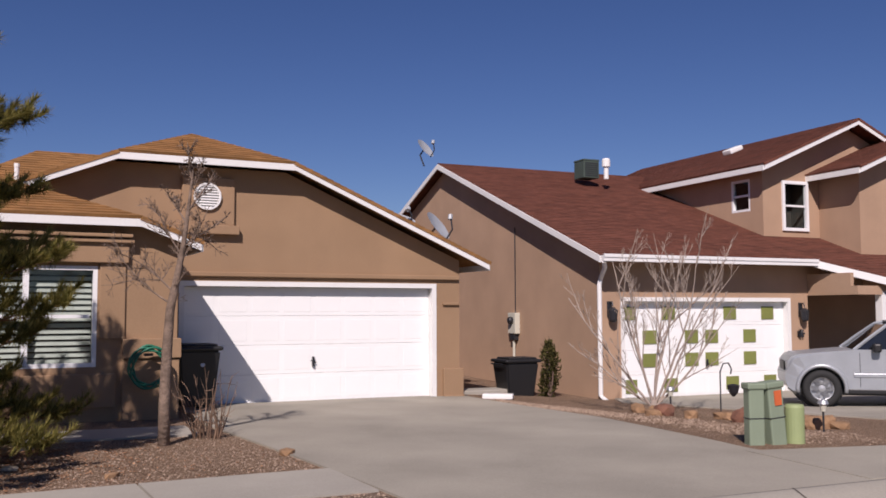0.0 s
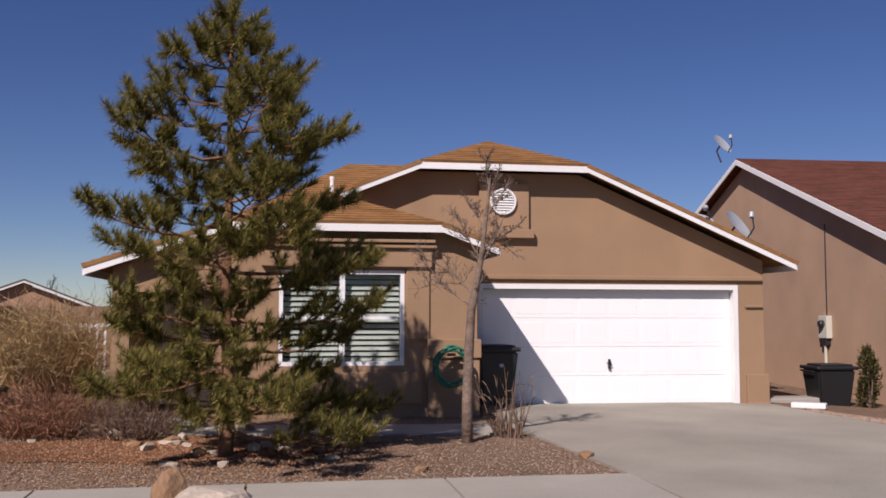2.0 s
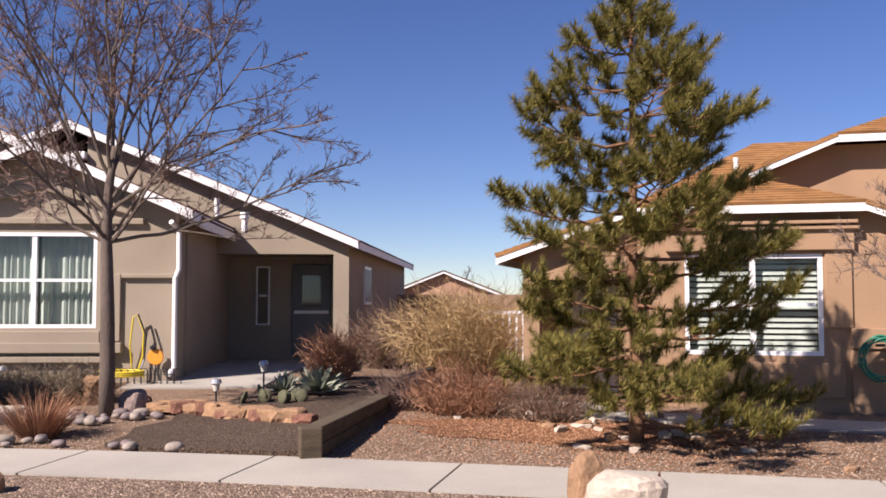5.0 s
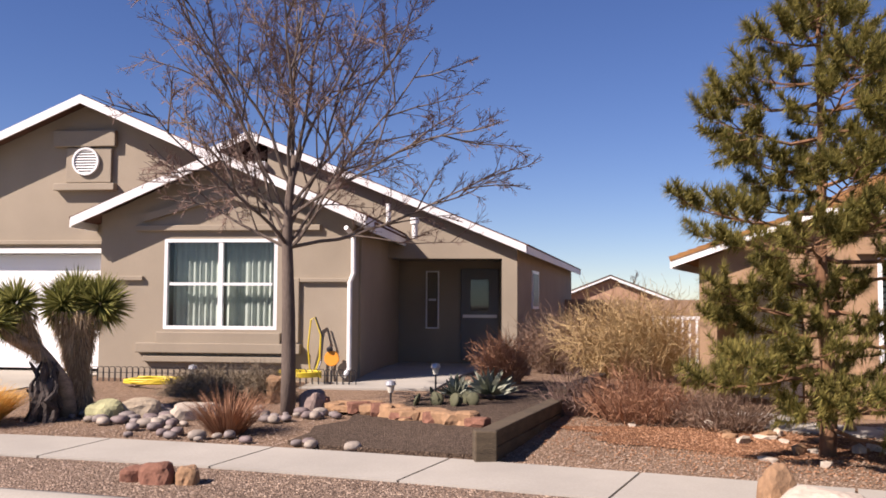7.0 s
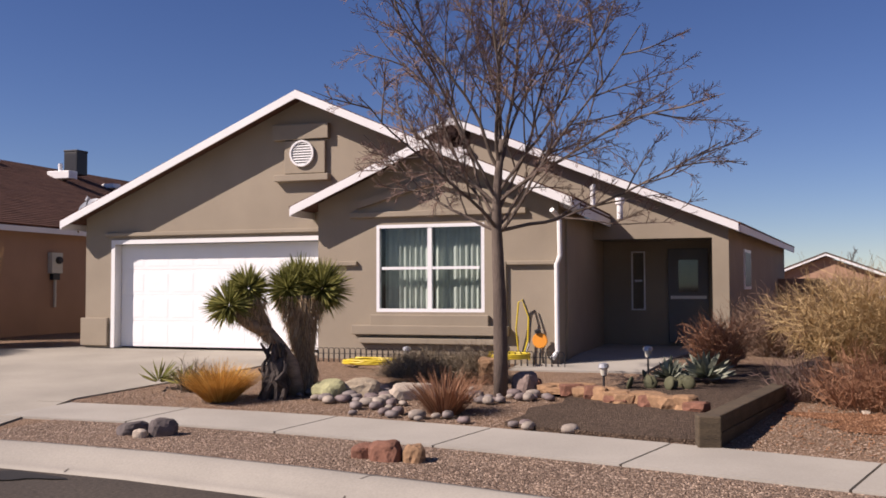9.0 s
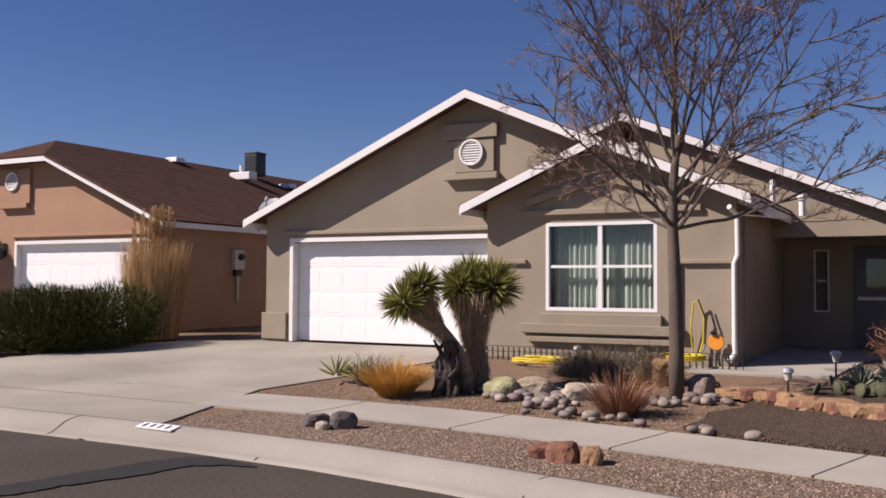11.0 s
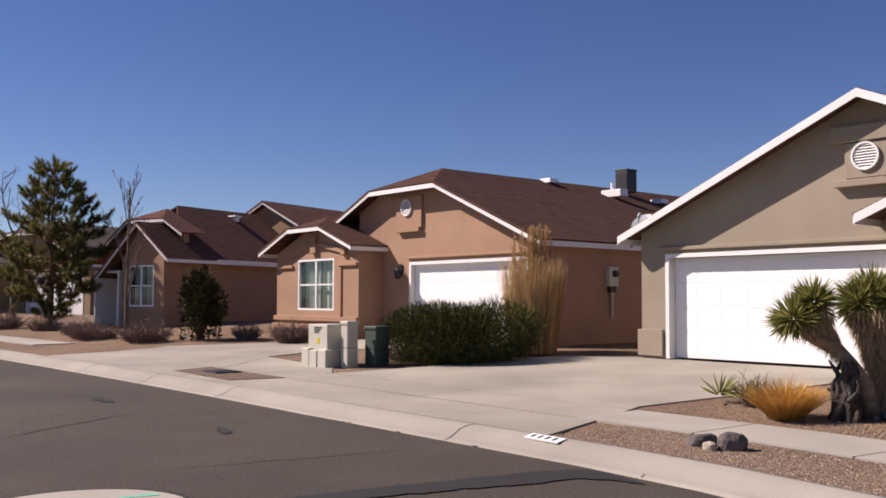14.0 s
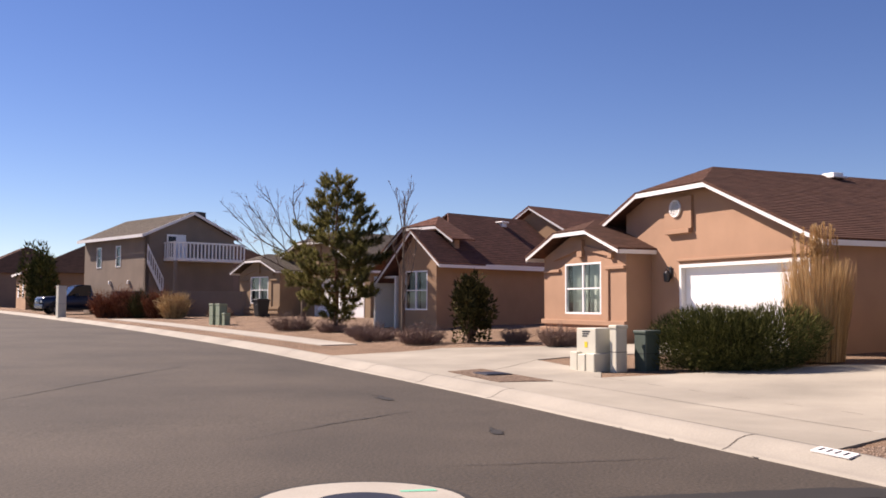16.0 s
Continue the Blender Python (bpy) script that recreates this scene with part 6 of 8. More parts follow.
bare_tree("bare_sapling", -3.3, 11.2, za, "slender leafless sapling with rough grey bark", 21, [(0, 0, -0.1), (0.0, 0, 0.5), (0.02, 0, 1.1), (0.05, 0, 1.6), (0.13, 0.0, 2.0), (0.2, 0, 2.4), (0.26, 0, 2.9), (0.3, 0, 3.3)], 0.072,
          [(0.45, 190, 55, 1.0), (0.5, 170, 40, 0.9), (0.62, 10, 40, 0.8), (0.66, 200, 35, 0.8), (0.7, 30, 55, 0.7), (0.78, 150, 40, 0.6), (0.82, 330, 35, 0.6), (0.9, 80, 25, 0.5), (0.95, 200, 25, 0.45)], 0.3, 3, ROUGH_BARK, ROUGH_BARK, 0.65, 0.1, 5, limb_r=0.2, taper=0.9, wobble=0.22)
zc = land(3.6, 16.2)
bare_tree("bare_shrub_tree", 3.6, 16.2, zc, "pale leafless multi-stemmed tree on the gravel island", 33, [(0, 0, -0.1), (0.0, 0, 0.05), (0.0, 0, 0.12), (0.0, 0, 0.2)], 0.09,
          [(0.3, 0, 38, 2.6), (0.3, 180, 36, 2.4), (0.4, 60, 22, 2.6), (0.5, 200, 16, 2.6), (0.6, 330, 28, 2.7), (0.7, 120, 20, 2.3), (0.8, 20, 12, 2.7), (0.5, 170, 60, 1.5), (0.4, 350, 52, 2.0)], 0.4, 4, PALE_BARK, PALE_BARK, 0.42, 0.2, 3, limb_r=0.26)
bare_tree("bare_tree", -38.2, -22.3, 0.62, "leafless tree with long arching limbs by the pavement", 41, [(0, 0, -0.1), (0, 0, 1.0), (-0.05, 0, 2.0), (-0.1, -0.1, 3.2), (-0.2, -0.2, 4.0)], 0.13,
          [(0.55, 292, 66, 4.2), (0.65, 280, 52, 4.0), (0.8, 300, 40, 3.6), (0.7, 110, 40, 2.8), (0.9, 120, 20, 2.6), (0.75, 310, 74, 3.8), (0.95, 285, 28, 3.0), (0.6, 30, 45, 2.5)], 0.5, 4, BARK, TWIG, 0.5, 0.1, 3)
bare_tree("bare_tree", -28.8, -13.1, 0.42, "narrow upright leafless tree before the neighbour's window", 43, [(0, 0, -0.1), (0, 0, 0.8), (0.03, 0, 1.6), (0, 0, 2.6), (0, 0, 3.6), (0, 0, 4.4)], 0.075,
          [(0.2, 200, 35, 1.7), (0.3, 40, 32, 1.7), (0.4, 120, 24, 1.9), (0.5, 250, 22, 1.9), (0.6, 30, 20, 1.7), (0.7, 180, 16, 1.7), (0.8, 320, 14, 1.5), (0.9, 90, 12, 1.3)], 0.4, 4, BARK, TWIG, 0.4, 0.35, 3, limb_r=0.26, taper=0.93)


def stems(name, x, y, z, label, seed, n, hgt, spread, mat, width=0.01, forks=2, category="shrub", kind="", lean=0.0, tangle=0.2):
    """A shrub of many thin forking stems."""
    r = random.Random(seed)
    t = thing(name, pose(x, y, z), label, category)
    g, fine = Geo(), Geo()
    for _ in range(n):
        a = r.uniform(0, 2 * math.pi)
        o = spread * math.sqrt(r.random())
        p = Vector((o * 0.55 * math.cos(a), o * 0.55 * math.sin(a), 0))
        L = hgt * r.uniform(0.45, 1.08) * (1.12 - 0.35 * o / spread)
        w = Vector((math.cos(a) * o / hgt * 0.8 + lean, math.sin(a) * o / hgt * 0.8, 1)).normalized()
        pts = [p]
        for i in range(5):
            w = (w + rand_way(r) * tangle).normalized()
            pts.append(pts[-1] + w * (L / 5))
        g.tube(pts, [width, width * 0.85, width * 0.7, width * 0.55, width * 0.4, width * 0.22], 3, False)
        for _ in range(forks):
            i = r.randint(1, 4)
            w2 = (w * 0.6 + rand_way(r) * 0.9).normalized()
            q = pts[i] + w2 * L * 0.2
            w3 = (w2 + rand_way(r) * 0.7).normalized()
            fine.tube([pts[i], q, q + w3 * L * 0.14], [width * 0.5, width * 0.38, width * 0.22], 3, False)
    for q in (g, fine):
        q.v = [(a0, b0, max(c0, 0.0)) for a0, b0, c0 in q.v]
    part("stem_mass", g, mat, t)["kind"] = "stuff"
    part("twig_mass", fine, mat, t)["kind"] = "stuff"
    return t


def at(x, y, dz=0.0):
    return x, y, land(x, y) + dz


def grass(name, x, y, z, label, seed, n, hgt, spread, mat, width=0.008, droop=0.6, plumes=0, base=0.3, lean=1.0):
    r = random.Random(seed)
    g = Geo()
    for k in range(n):
        a = r.uniform(0, 2 * math.pi)
        o = spread * math.sqrt(r.random())
        p = Vector((o * base * math.cos(a), o * base * math.sin(a), 0))
        L = hgt * r.uniform(0.55, 1.05)
        w = Vector((math.cos(a) * o / hgt * lean, math.sin(a) * o / hgt * lean, 1)).normalized()
        side = Vector((-math.sin(a + r.uniform(-1, 1)), math.cos(a), 0)).normalized() * width
        rows = []
        q = p
        for i in range(5):
            f = i / 4
            rows += [q - side * (1 - 0.8 * f), q + side * (1 - 0.8 * f)]
            w = (w + Vector((math.cos(a) * 0.1, math.sin(a) * 0.1, -0.22 * f)) * droop + rand_way(r) * 0.04).normalized()
            q = q + w * (L / 4)
        n0 = len(g.v)
        g.v += [tuple(v) for v in rows]
        g.f += [(n0 + 2 * i, n0 + 2 * i + 1, n0 + 2 * i + 3, n0 + 2 * i + 2) for i in range(4)]
    t = thing(name, pose(x, y, z), label, "ornamental grass")
    part("blade_mass", g, mat, t)["kind"] = "stuff"
    if plumes:
        gp = Geo()
        for k in range(plumes):
            a = r.uniform(0, 2 * math.pi)
            o = spread * 0.75 * r.random()
            top = Vector((o * math.cos(a), o * math.sin(a), hgt * r.uniform(0.95, 1.35)))
            foot = Vector((top.x * base, top.y * base, 0))
            gp.tube([foot, foot.lerp(top, 0.5) + rand_way(r) * 0.03, top], [0.008, 0.006, 0.004], 3, False)
            w = (top - foot).normalized()
            brush(gp, top - w * 0.45, w, 0.5, 90, 0.09, 0.016, r)
        part("plume_mass", gp, STRAW, t, "feathery straw plumes")
    return t


def bush(name, x, y, z, label, seed, rx, ry, rz, mat, n=5200, leaf=0.09, width=0.03, category="shrub", lobes=9, loose=False):
    """A shrub: lobes filled with small shoots, close together or loose with gaps."""
    r = random.Random(seed)
    g = Geo()
    cs = []
    for _ in range(lobes):
        a, h = r.uniform(0, 2 * math.pi), r.uniform(0.25, 0.75)
        if loose:
            k, h = r.uniform(0.1, 0.8), r.uniform(0.12, 0.9)
            k *= 1.15 - 0.7 * h
            cs.append((Vector((rx * k * math.cos(a), ry * k * math.sin(a), rz * h)), r.uniform(0.16, 0.34)))
            continue
        cs.append((Vector((rx * 0.55 * math.cos(a), ry * 0.55 * math.sin(a), rz * h)), r.uniform(0.42, 0.6)))
    for _ in range(n):
        c, s = r.choice(cs)
        w = rand_way(r)
        q = c + Vector((w.x * rx * s, w.y * ry * s, w.z * rz * s)) * r.uniform(0.72, 1.06)
        if q.z < 0.02:
            q.z = r.uniform(0.02, 0.2) * rz
        blade(g, q, (w * 0.8 + rand_way(r) * 0.6 + Vector((0, 0, 0.6))).normalized(), leaf * r.uniform(0.6, 1.3), width, rand_way(r))
    t = thing(name, pose(x, y, z), label, category)
    part("foliage", g, mat, t)
    st = Geo()
    for c, s in cs:
        st.tube([(0, 0, 0), tuple(c * 0.5 + Vector((0, 0, -0.05))), tuple(c)], [0.03, 0.02, 0.01], 4, False)
    part("stem_mass", st, TWIG, t)["kind"] = "stuff"
    return t


bush("evergreen_shrub", -21.75, -2.15, land(-21.7, -2.1) - 0.05, "broad dark-green evergreen shrub beside the driveway", 5, 1.3, 1.8, 1.12, HEDGE, 44000, 0.13, 0.017, lobes=30)
grass("pampas_grass", -22.85, -0.45, land(-22.9, -0.4), "tall straw-coloured pampas grass clump with plumes", 6, 3600, 2.2, 0.66, STRAW, 0.010, 0.15, 90, 0.85, 0.3)
grass("golden_grass", -13.15, 2.83, land(-13.15, 2.83), "round clump of golden dry grass", 7, 2800, 0.60, 0.62, GOLD, 0.005, 0.6)
grass("brown_grass", -10.6, 4.95, land(-10.6, 4.95), "spiky brown dry grass clump among cobbles", 8, 700, 0.62, 0.62, RUST, 0.006, 0.45)
stems("grey_shrub", *at(-13.55, 6.0, 0.05), "grey leafless sage mound before the window", 9, 700, 0.52, 0.8, GREYBUSH, 0.006, 6, tangle=0.5)
stems("grey_shrub", *at(-13.1, 6.6, 0.05), "grey-brown sage mound before the window", 19, 650, 0.55, 0.75, GREYBUSH, 0.006, 6, tangle=0.5)
stems("sage_shrub", *at(-14.3, 2.75), "small twiggy grey shrub beside the golden grass", 10, 130, 0.5, 0.35, GREYBUSH, 0.007, 3)
stems("rust_shrub", *at(-12.0, 10.6, 0.05), "rust-red leafless shrub by the entry", 11, 380, 0.85, 0.52, RUST, 0.008, 4)
stems("tan_shrub", *at(-12.1, 13.9, 0.0), "large tangled tan leafless shrub between the houses", 12, 640, 1.85, 1.4, TANBUSH, 0.009, 7, tangle=0.36)
stems("tan_shrub", *at(-13.3, 13.6, 0.0), "arching brown leafless shrub between the houses", 13, 420, 1.45, 1.35, SHRUB_TWIG, 0.008, 6, tangle=0.36)
stems("rust_shrub", *at(-8.3, 9.6), "low rust-brown twiggy shrub by the timber wall", 14, 380, 0.75, 0.9, RUST, 0.007, 4)
stems("rust_shrub", *at(-7.3, 10.0), "low tan twiggy shrub under the pine", 15, 300, 0.6, 0.8, SHRUB_TWIG, 0.007, 4)
stems("rust_shrub", *at(-9.05, 9.3), "dark twiggy shrub against the timber wall", 16, 160, 0.7, 0.5, TWIG, 0.008, 3)
stems("twiggy_shrub", *at(-2.95, 11.9), "upright leafless rose canes beside the drive", 17, 26, 0.95, 0.35, SHRUB_TWIG, 0.012, 2)
bush("leafy_shrub", 2.3, 20.3, -0.2, "small brown-green leafy shrub against the side wall", 18, 0.34, 0.34, 1.25, LEAFDARK, 1900, 0.08, 0.04, lobes=16, loose=True)
bush("leafy_shrub", -28.6, -10.7, 0.42, "tall dark leafy shrub before the neighbour's wall", 22, 1.05, 1.0, 1.95, LEAFDARK, 4600, 0.15, 0.075, lobes=30, loose=True)
for x, y, n, hh, sp, sd in ((-27.2, -7.4, 240, 0.75, 0.7, 31), (-28.7, -9.2, 160, 0.55, 0.5, 32), (-28.2, -12.2, 260, 0.75, 1.0, 33), (-29.6, -14.6, 260, 0.7, 1.0, 34), (-35.5, -21.3, 260, 0.85, 1.2, 35), (-34.0, -18.6, 180, 0.6, 0.8, 36), (-31.5, -16.0, 150, 0.6, 0.8, 37)):
    stems("brown_shrub", *at(x, y), "low brown leafless shrub in the gravel", sd, n, hh, sp, TWIG, 0.014, 4)


def spiky(geo, c, n, length, width, r, low=-0.35, curve=0.0):
    """A head of stiff pointed blades."""
    for _ in range(n):
        while True:
            w = rand_way(r)
            if w.z > low:
                break
        L = length * r.uniform(0.75, 1.08)
        side = w.cross(rand_way(r))
        side = (side.normalized() if side.length > 1e-4 else Vector((1, 0, 0))) * width / 2
        mid = c + w * L * 0.6
        tip = c + w * L + Vector((0, 0, -curve * L))
        n0 = len(geo.v)
        geo.v += [tuple(c + w * 0.05 - side * 0.7), tuple(c + w * 0.05 + side * 0.7), tuple(mid + side), tuple(tip), tuple(mid - side)]
        geo.f += [(n0, n0 + 1, n0 + 2, n0 + 4), (n0 + 4, n0 + 2, n0 + 3)]


r = random.Random(77)
yz = land(-13.2, 3.9)
jt = thing("joshua_tree", pose(0, 0, 0), "two-trunked yucca tree with spiky green heads", "yucca tree")
YTRUNK = surface("yucca_trunk", (0.31, 0.235, 0.165), 0.95, 5, 22, 0.3, 0.3, 0.25, 0.01, stretch=(1, 1, 2.5))
YDARK = surface("charred_trunk", (0.075, 0.06, 0.052), 0.95, 5, 22, 0.4, 0.35, 0.6, 0.02)
DEAD = leafy("dead_blades", (0.28, 0.19, 0.11), (0.62, 0.48, 0.31), 0.9, 0.2)


def thatch(path, radii, n, length, width):
    """Dry blades hanging down along a stem."""
    g = Geo()
    for _ in range(n):
        f = r.random() * (len(path) - 1.001)
        i = int(f)
        c = Vector(path[i]).lerp(Vector(path[i + 1]), f - i)
        rad = radii[i] + (radii[i + 1] - radii[i]) * (f - i)
        a = r.uniform(0, 2 * math.pi)
        out = Vector((math.cos(a), math.sin(a), 0))
        w = (out * r.uniform(0.15, 0.55) + Vector((0, 0, -1)) + rand_way(r) * 0.2).normalized()
        blade(g, c + out * rad * r.uniform(0.7, 1.0), w, length * r.uniform(0.6, 1.2), width, rand_way(r))
    return g


stem_r = [(-13.31, 4.14, 0.1), (-13.32, 4.12, 0.57), (-13.34, 4.07, 0.85), (-13.34, 4.05, 1.11), (-13.35, 4.04, 1.37), (-13.36, 4.02, 1.6)]
stem_l = [(-13.13, 3.92, 0.1), (-13.15, 3.84, 0.64), (-13.2, 3.68, 0.9), (-13.26, 3.49, 1.12), (-13.26, 3.33, 1.38), (-13.22, 3.26, 1.6)]
limb_l = [(-13.22, 3.5, 1.1), (-13.2, 3.22, 1.24), (-13.17, 3.02, 1.4)]
part("trunk", Geo().tube(stem_r, [0.16, 0.115, 0.105, 0.13, 0.2, 0.2], 14), YTRUNK, jt, smooth=True)
part("trunk", Geo().tube(stem_l, [0.13, 0.1, 0.085, 0.095, 0.13, 0.12], 14), YTRUNK, jt, smooth=True)
part("limb", Geo().tube(limb_l, [0.1, 0.09, 0.1], 10), YTRUNK, jt, smooth=True)
stump = rock_geo(0.15, 0.15, 0.3, 91, 0.45, 3)
stump.v = [(x, y, z + 0.22) for x, y, z in stump.v]
for k in range(26):
    a0, rr, p = k * 2.4, 0.12 + 0.1 * r.random(), 0.0
    pts = []
    for i in range(7):
        a0 += r.uniform(-0.5, 0.5)
        rr = max(0.06, rr + r.uniform(-0.06, 0.04))
        pts.append((rr * math.cos(a0), rr * math.sin(a0), -0.05 + 0.1 * i * (0.7 + 0.6 * (k % 3) / 2)))
    stump.tube(pts, [0.05, 0.045, 0.04, 0.045, 0.035, 0.03, 0.012], 6)
part("stump", stump, YDARK, jt, "dark knotted dead stump", m=pose(-13.02, 3.55, yz, 0, 0, 0))
part("thatch", thatch(stem_r, [0.17, 0.125, 0.13, 0.19, 0.28, 0.36], 3400, 0.16, 0.016), DEAD, jt, "shaggy dry brown thatch")
part("thatch", thatch(stem_l[2:], [0.09, 0.11, 0.16, 0.22], 1000, 0.14, 0.016), DEAD, jt, "shaggy dry brown thatch")
part("thatch", thatch(limb_l, [0.09, 0.11, 0.13], 260, 0.12, 0.016), DEAD, jt, "shaggy dry brown thatch")
for c, n, L in (((-13.15, 2.95, 1.48), 230, 0.40), ((-13.18, 3.22, 1.70), 240, 0.38), ((-13.4, 3.86, 1.70), 300, 0.42), ((-13.5, 4.08, 1.78), 420, 0.46), ((-13.3, 4.33, 1.70), 420, 0.48)):
    g = Geo()
    spiky(g, Vector(c), n * 2, L, 0.022, r, -0.93)
    part("leaf_head", g, YUCCA, jt, "head of stiff green-yellow blades")
for x, y, n, L, mat, lab in ((-14.75, 2.3, 40, 0.42, YUCCA, "small spiky yucca by the driveway edge"), (-14.35, 2.55, 34, 0.36, YUCCA, "small spiky yucca by the driveway edge"), (-10.7, 9.15, 110, 0.42, AGAVE, "grey-green agave rosette in the raised bed"), (-10.95, 8.7, 60, 0.34, AGAVE, "grey-green agave rosette in the raised bed")):
    g = Geo()
    spiky(g, Vector((0, 0, 0.08)), n, L, 0.07 if mat is AGAVE else 0.03, r, 0.12)
    single("agave" if mat is AGAVE else "yucca", g, mat, lab, "succulent", m=pose(x, y, land(x, y) + 0.03))
CACT = surface("cactus_pad", (0.095, 0.095, 0.05), 0.8, 4, 30, 0.2, 0.2, 0.4)
for k in range(9):
    x, y = -10.75 + r.uniform(-0.5, 0.4), 8.25 + r.uniform(-0.45, 0.35)
    single("prickly_pear", Geo().lathe([(0.02, 0.0), (0.085, 0.06), (0.1, 0.12), (0.065, 0.19), (0.0, 0.215)], 12, pose(0, 0, 0, r.uniform(-20, 20), r.uniform(-20, 20), r.uniform(0, 180)) @ Matrix.Diagonal((1, 0.35, 1, 1))), CACT, "flat grey-green prickly pear pad in the bed", "cactus", "prickly pear pads", m=pose(x, y, land(x, y) + 0.02), smooth=True)


# ---- neighbours farther along the street ----
STUCCO_E = stucco("stucco_light_tan", (0.36, 0.23, 0.14))
STUCCO_F = stucco("stucco_olive_tan", (0.30, 0.21, 0.13))


def neighbour_e():
    """The house next to the terracotta one: window gable in front, garage gable behind it."""
    h = thing("house", pose(-34.9, -15.3, 0, 0, 0, 64), "tan stucco house with dark brown roof and white gables", "house", "houses along the street")
    b = 0.2
    g = Geo()
    wall_front(g, [(-1.05, 3.2), (0.0, 4.45), (1.25, 3.2)], b, [(-0.7, 0.72, 1.45, 3.02)], 0.0, 0.25)
    g.box(1.0, 1.25, 0.25, 8.2, b, 3.2)
    g.box(-1.05, -0.8, 0.25, 1.2, b, 3.2)
    part("wall", g, STUCCO_E, h)
    window(h, -0.7, 0.72, 1.45, 3.02, 0.03, 2, 2, "curtain")
    full_gable(h, SHINGLE_E, (-2.2, 2.55), (0.05, 4.62), (1.75, 3.22), -0.3, 2.2, 0.18, left=False)
    g = Geo()
    wall_front(g, [(-3.4, 3.6), (-1.95, 4.68), (0.21, 4.68), (1.0, 4.2)], b, [(-2.6, -1.25, b - 0.1, 2.75)], 1.2, 1.45)
    part("wall", g, STUCCO_E, h)
    garage_door(h, -2.55, -1.3, 0.65, 2.75, y=1.32)
    clipped_gable(h, SHINGLE_E, (-3.94, 3.4), (-1.95, 4.84), (0.21, 4.84), (1.2, 4.25), 0.9, 2.1, 0.45, left=False, right=False)
    # main roof running back from the street: two long slopes and a hipped front
    eave_r, eave_l, top_z, rx, y1, y2 = 1.72, -4.9, 5.66, -1.6, 3.2, 8.1
    g = Geo()
    shingled(g, [(eave_r, 0.3, 3.28), (eave_r, y2, 3.28), (rx, y2, top_z), (rx, y1, top_z)])
    part("roof", g, SHINGLE_E, h)
    g = Geo()
    shingled(g, [(eave_l, y2, 3.28), (eave_l, 1.6, 3.28), (rx, y1, top_z), (rx, y2, top_z)])
    part("roof", g, SHINGLE_E, h)
    part("eave_board", Geo().box(eave_r, eave_r + 0.03, 0.3, y2, 3.1, 3.285), WHITE, h)
    full_gable(h, SHINGLE_E, (-3.4, 5.09), (-1.22, 6.24), (0.95, 5.09), 8.0, 14, 0.18)
    part("wall", Geo().prism([(-3.2, 3.0), (0.75, 3.0), (0.75, 5.0), (-1.22, 6.05), (-3.2, 5.0)], 8.25, 8.45), STUCCO_E, h)
    v = part("roof_vent", Geo().bevel_box(-0.14, 0.14, -0.14, 0.14, -0.12, 0.06, 0.02), WHITE, h, "white roof vent", m=pose(-1.0, 6.0, 5.28))
    part("cap", Geo().bevel_box(-0.22, 0.22, -0.22, 0.22, 0.06, 0.14, 0.03), WHITE, v)
    return h


neighbour_e()
terracotta_house(pose(-49.3, -28.0, 0.3, 0, 0, 62), STUCCO_F, SHINGLE_G, "olive-tan stucco house with grey-brown roof and white garage door", front=-1.6)
wheelie_bin(-47.3, -30.4, 60, "black wheeled rubbish bin on the neighbour's drive")


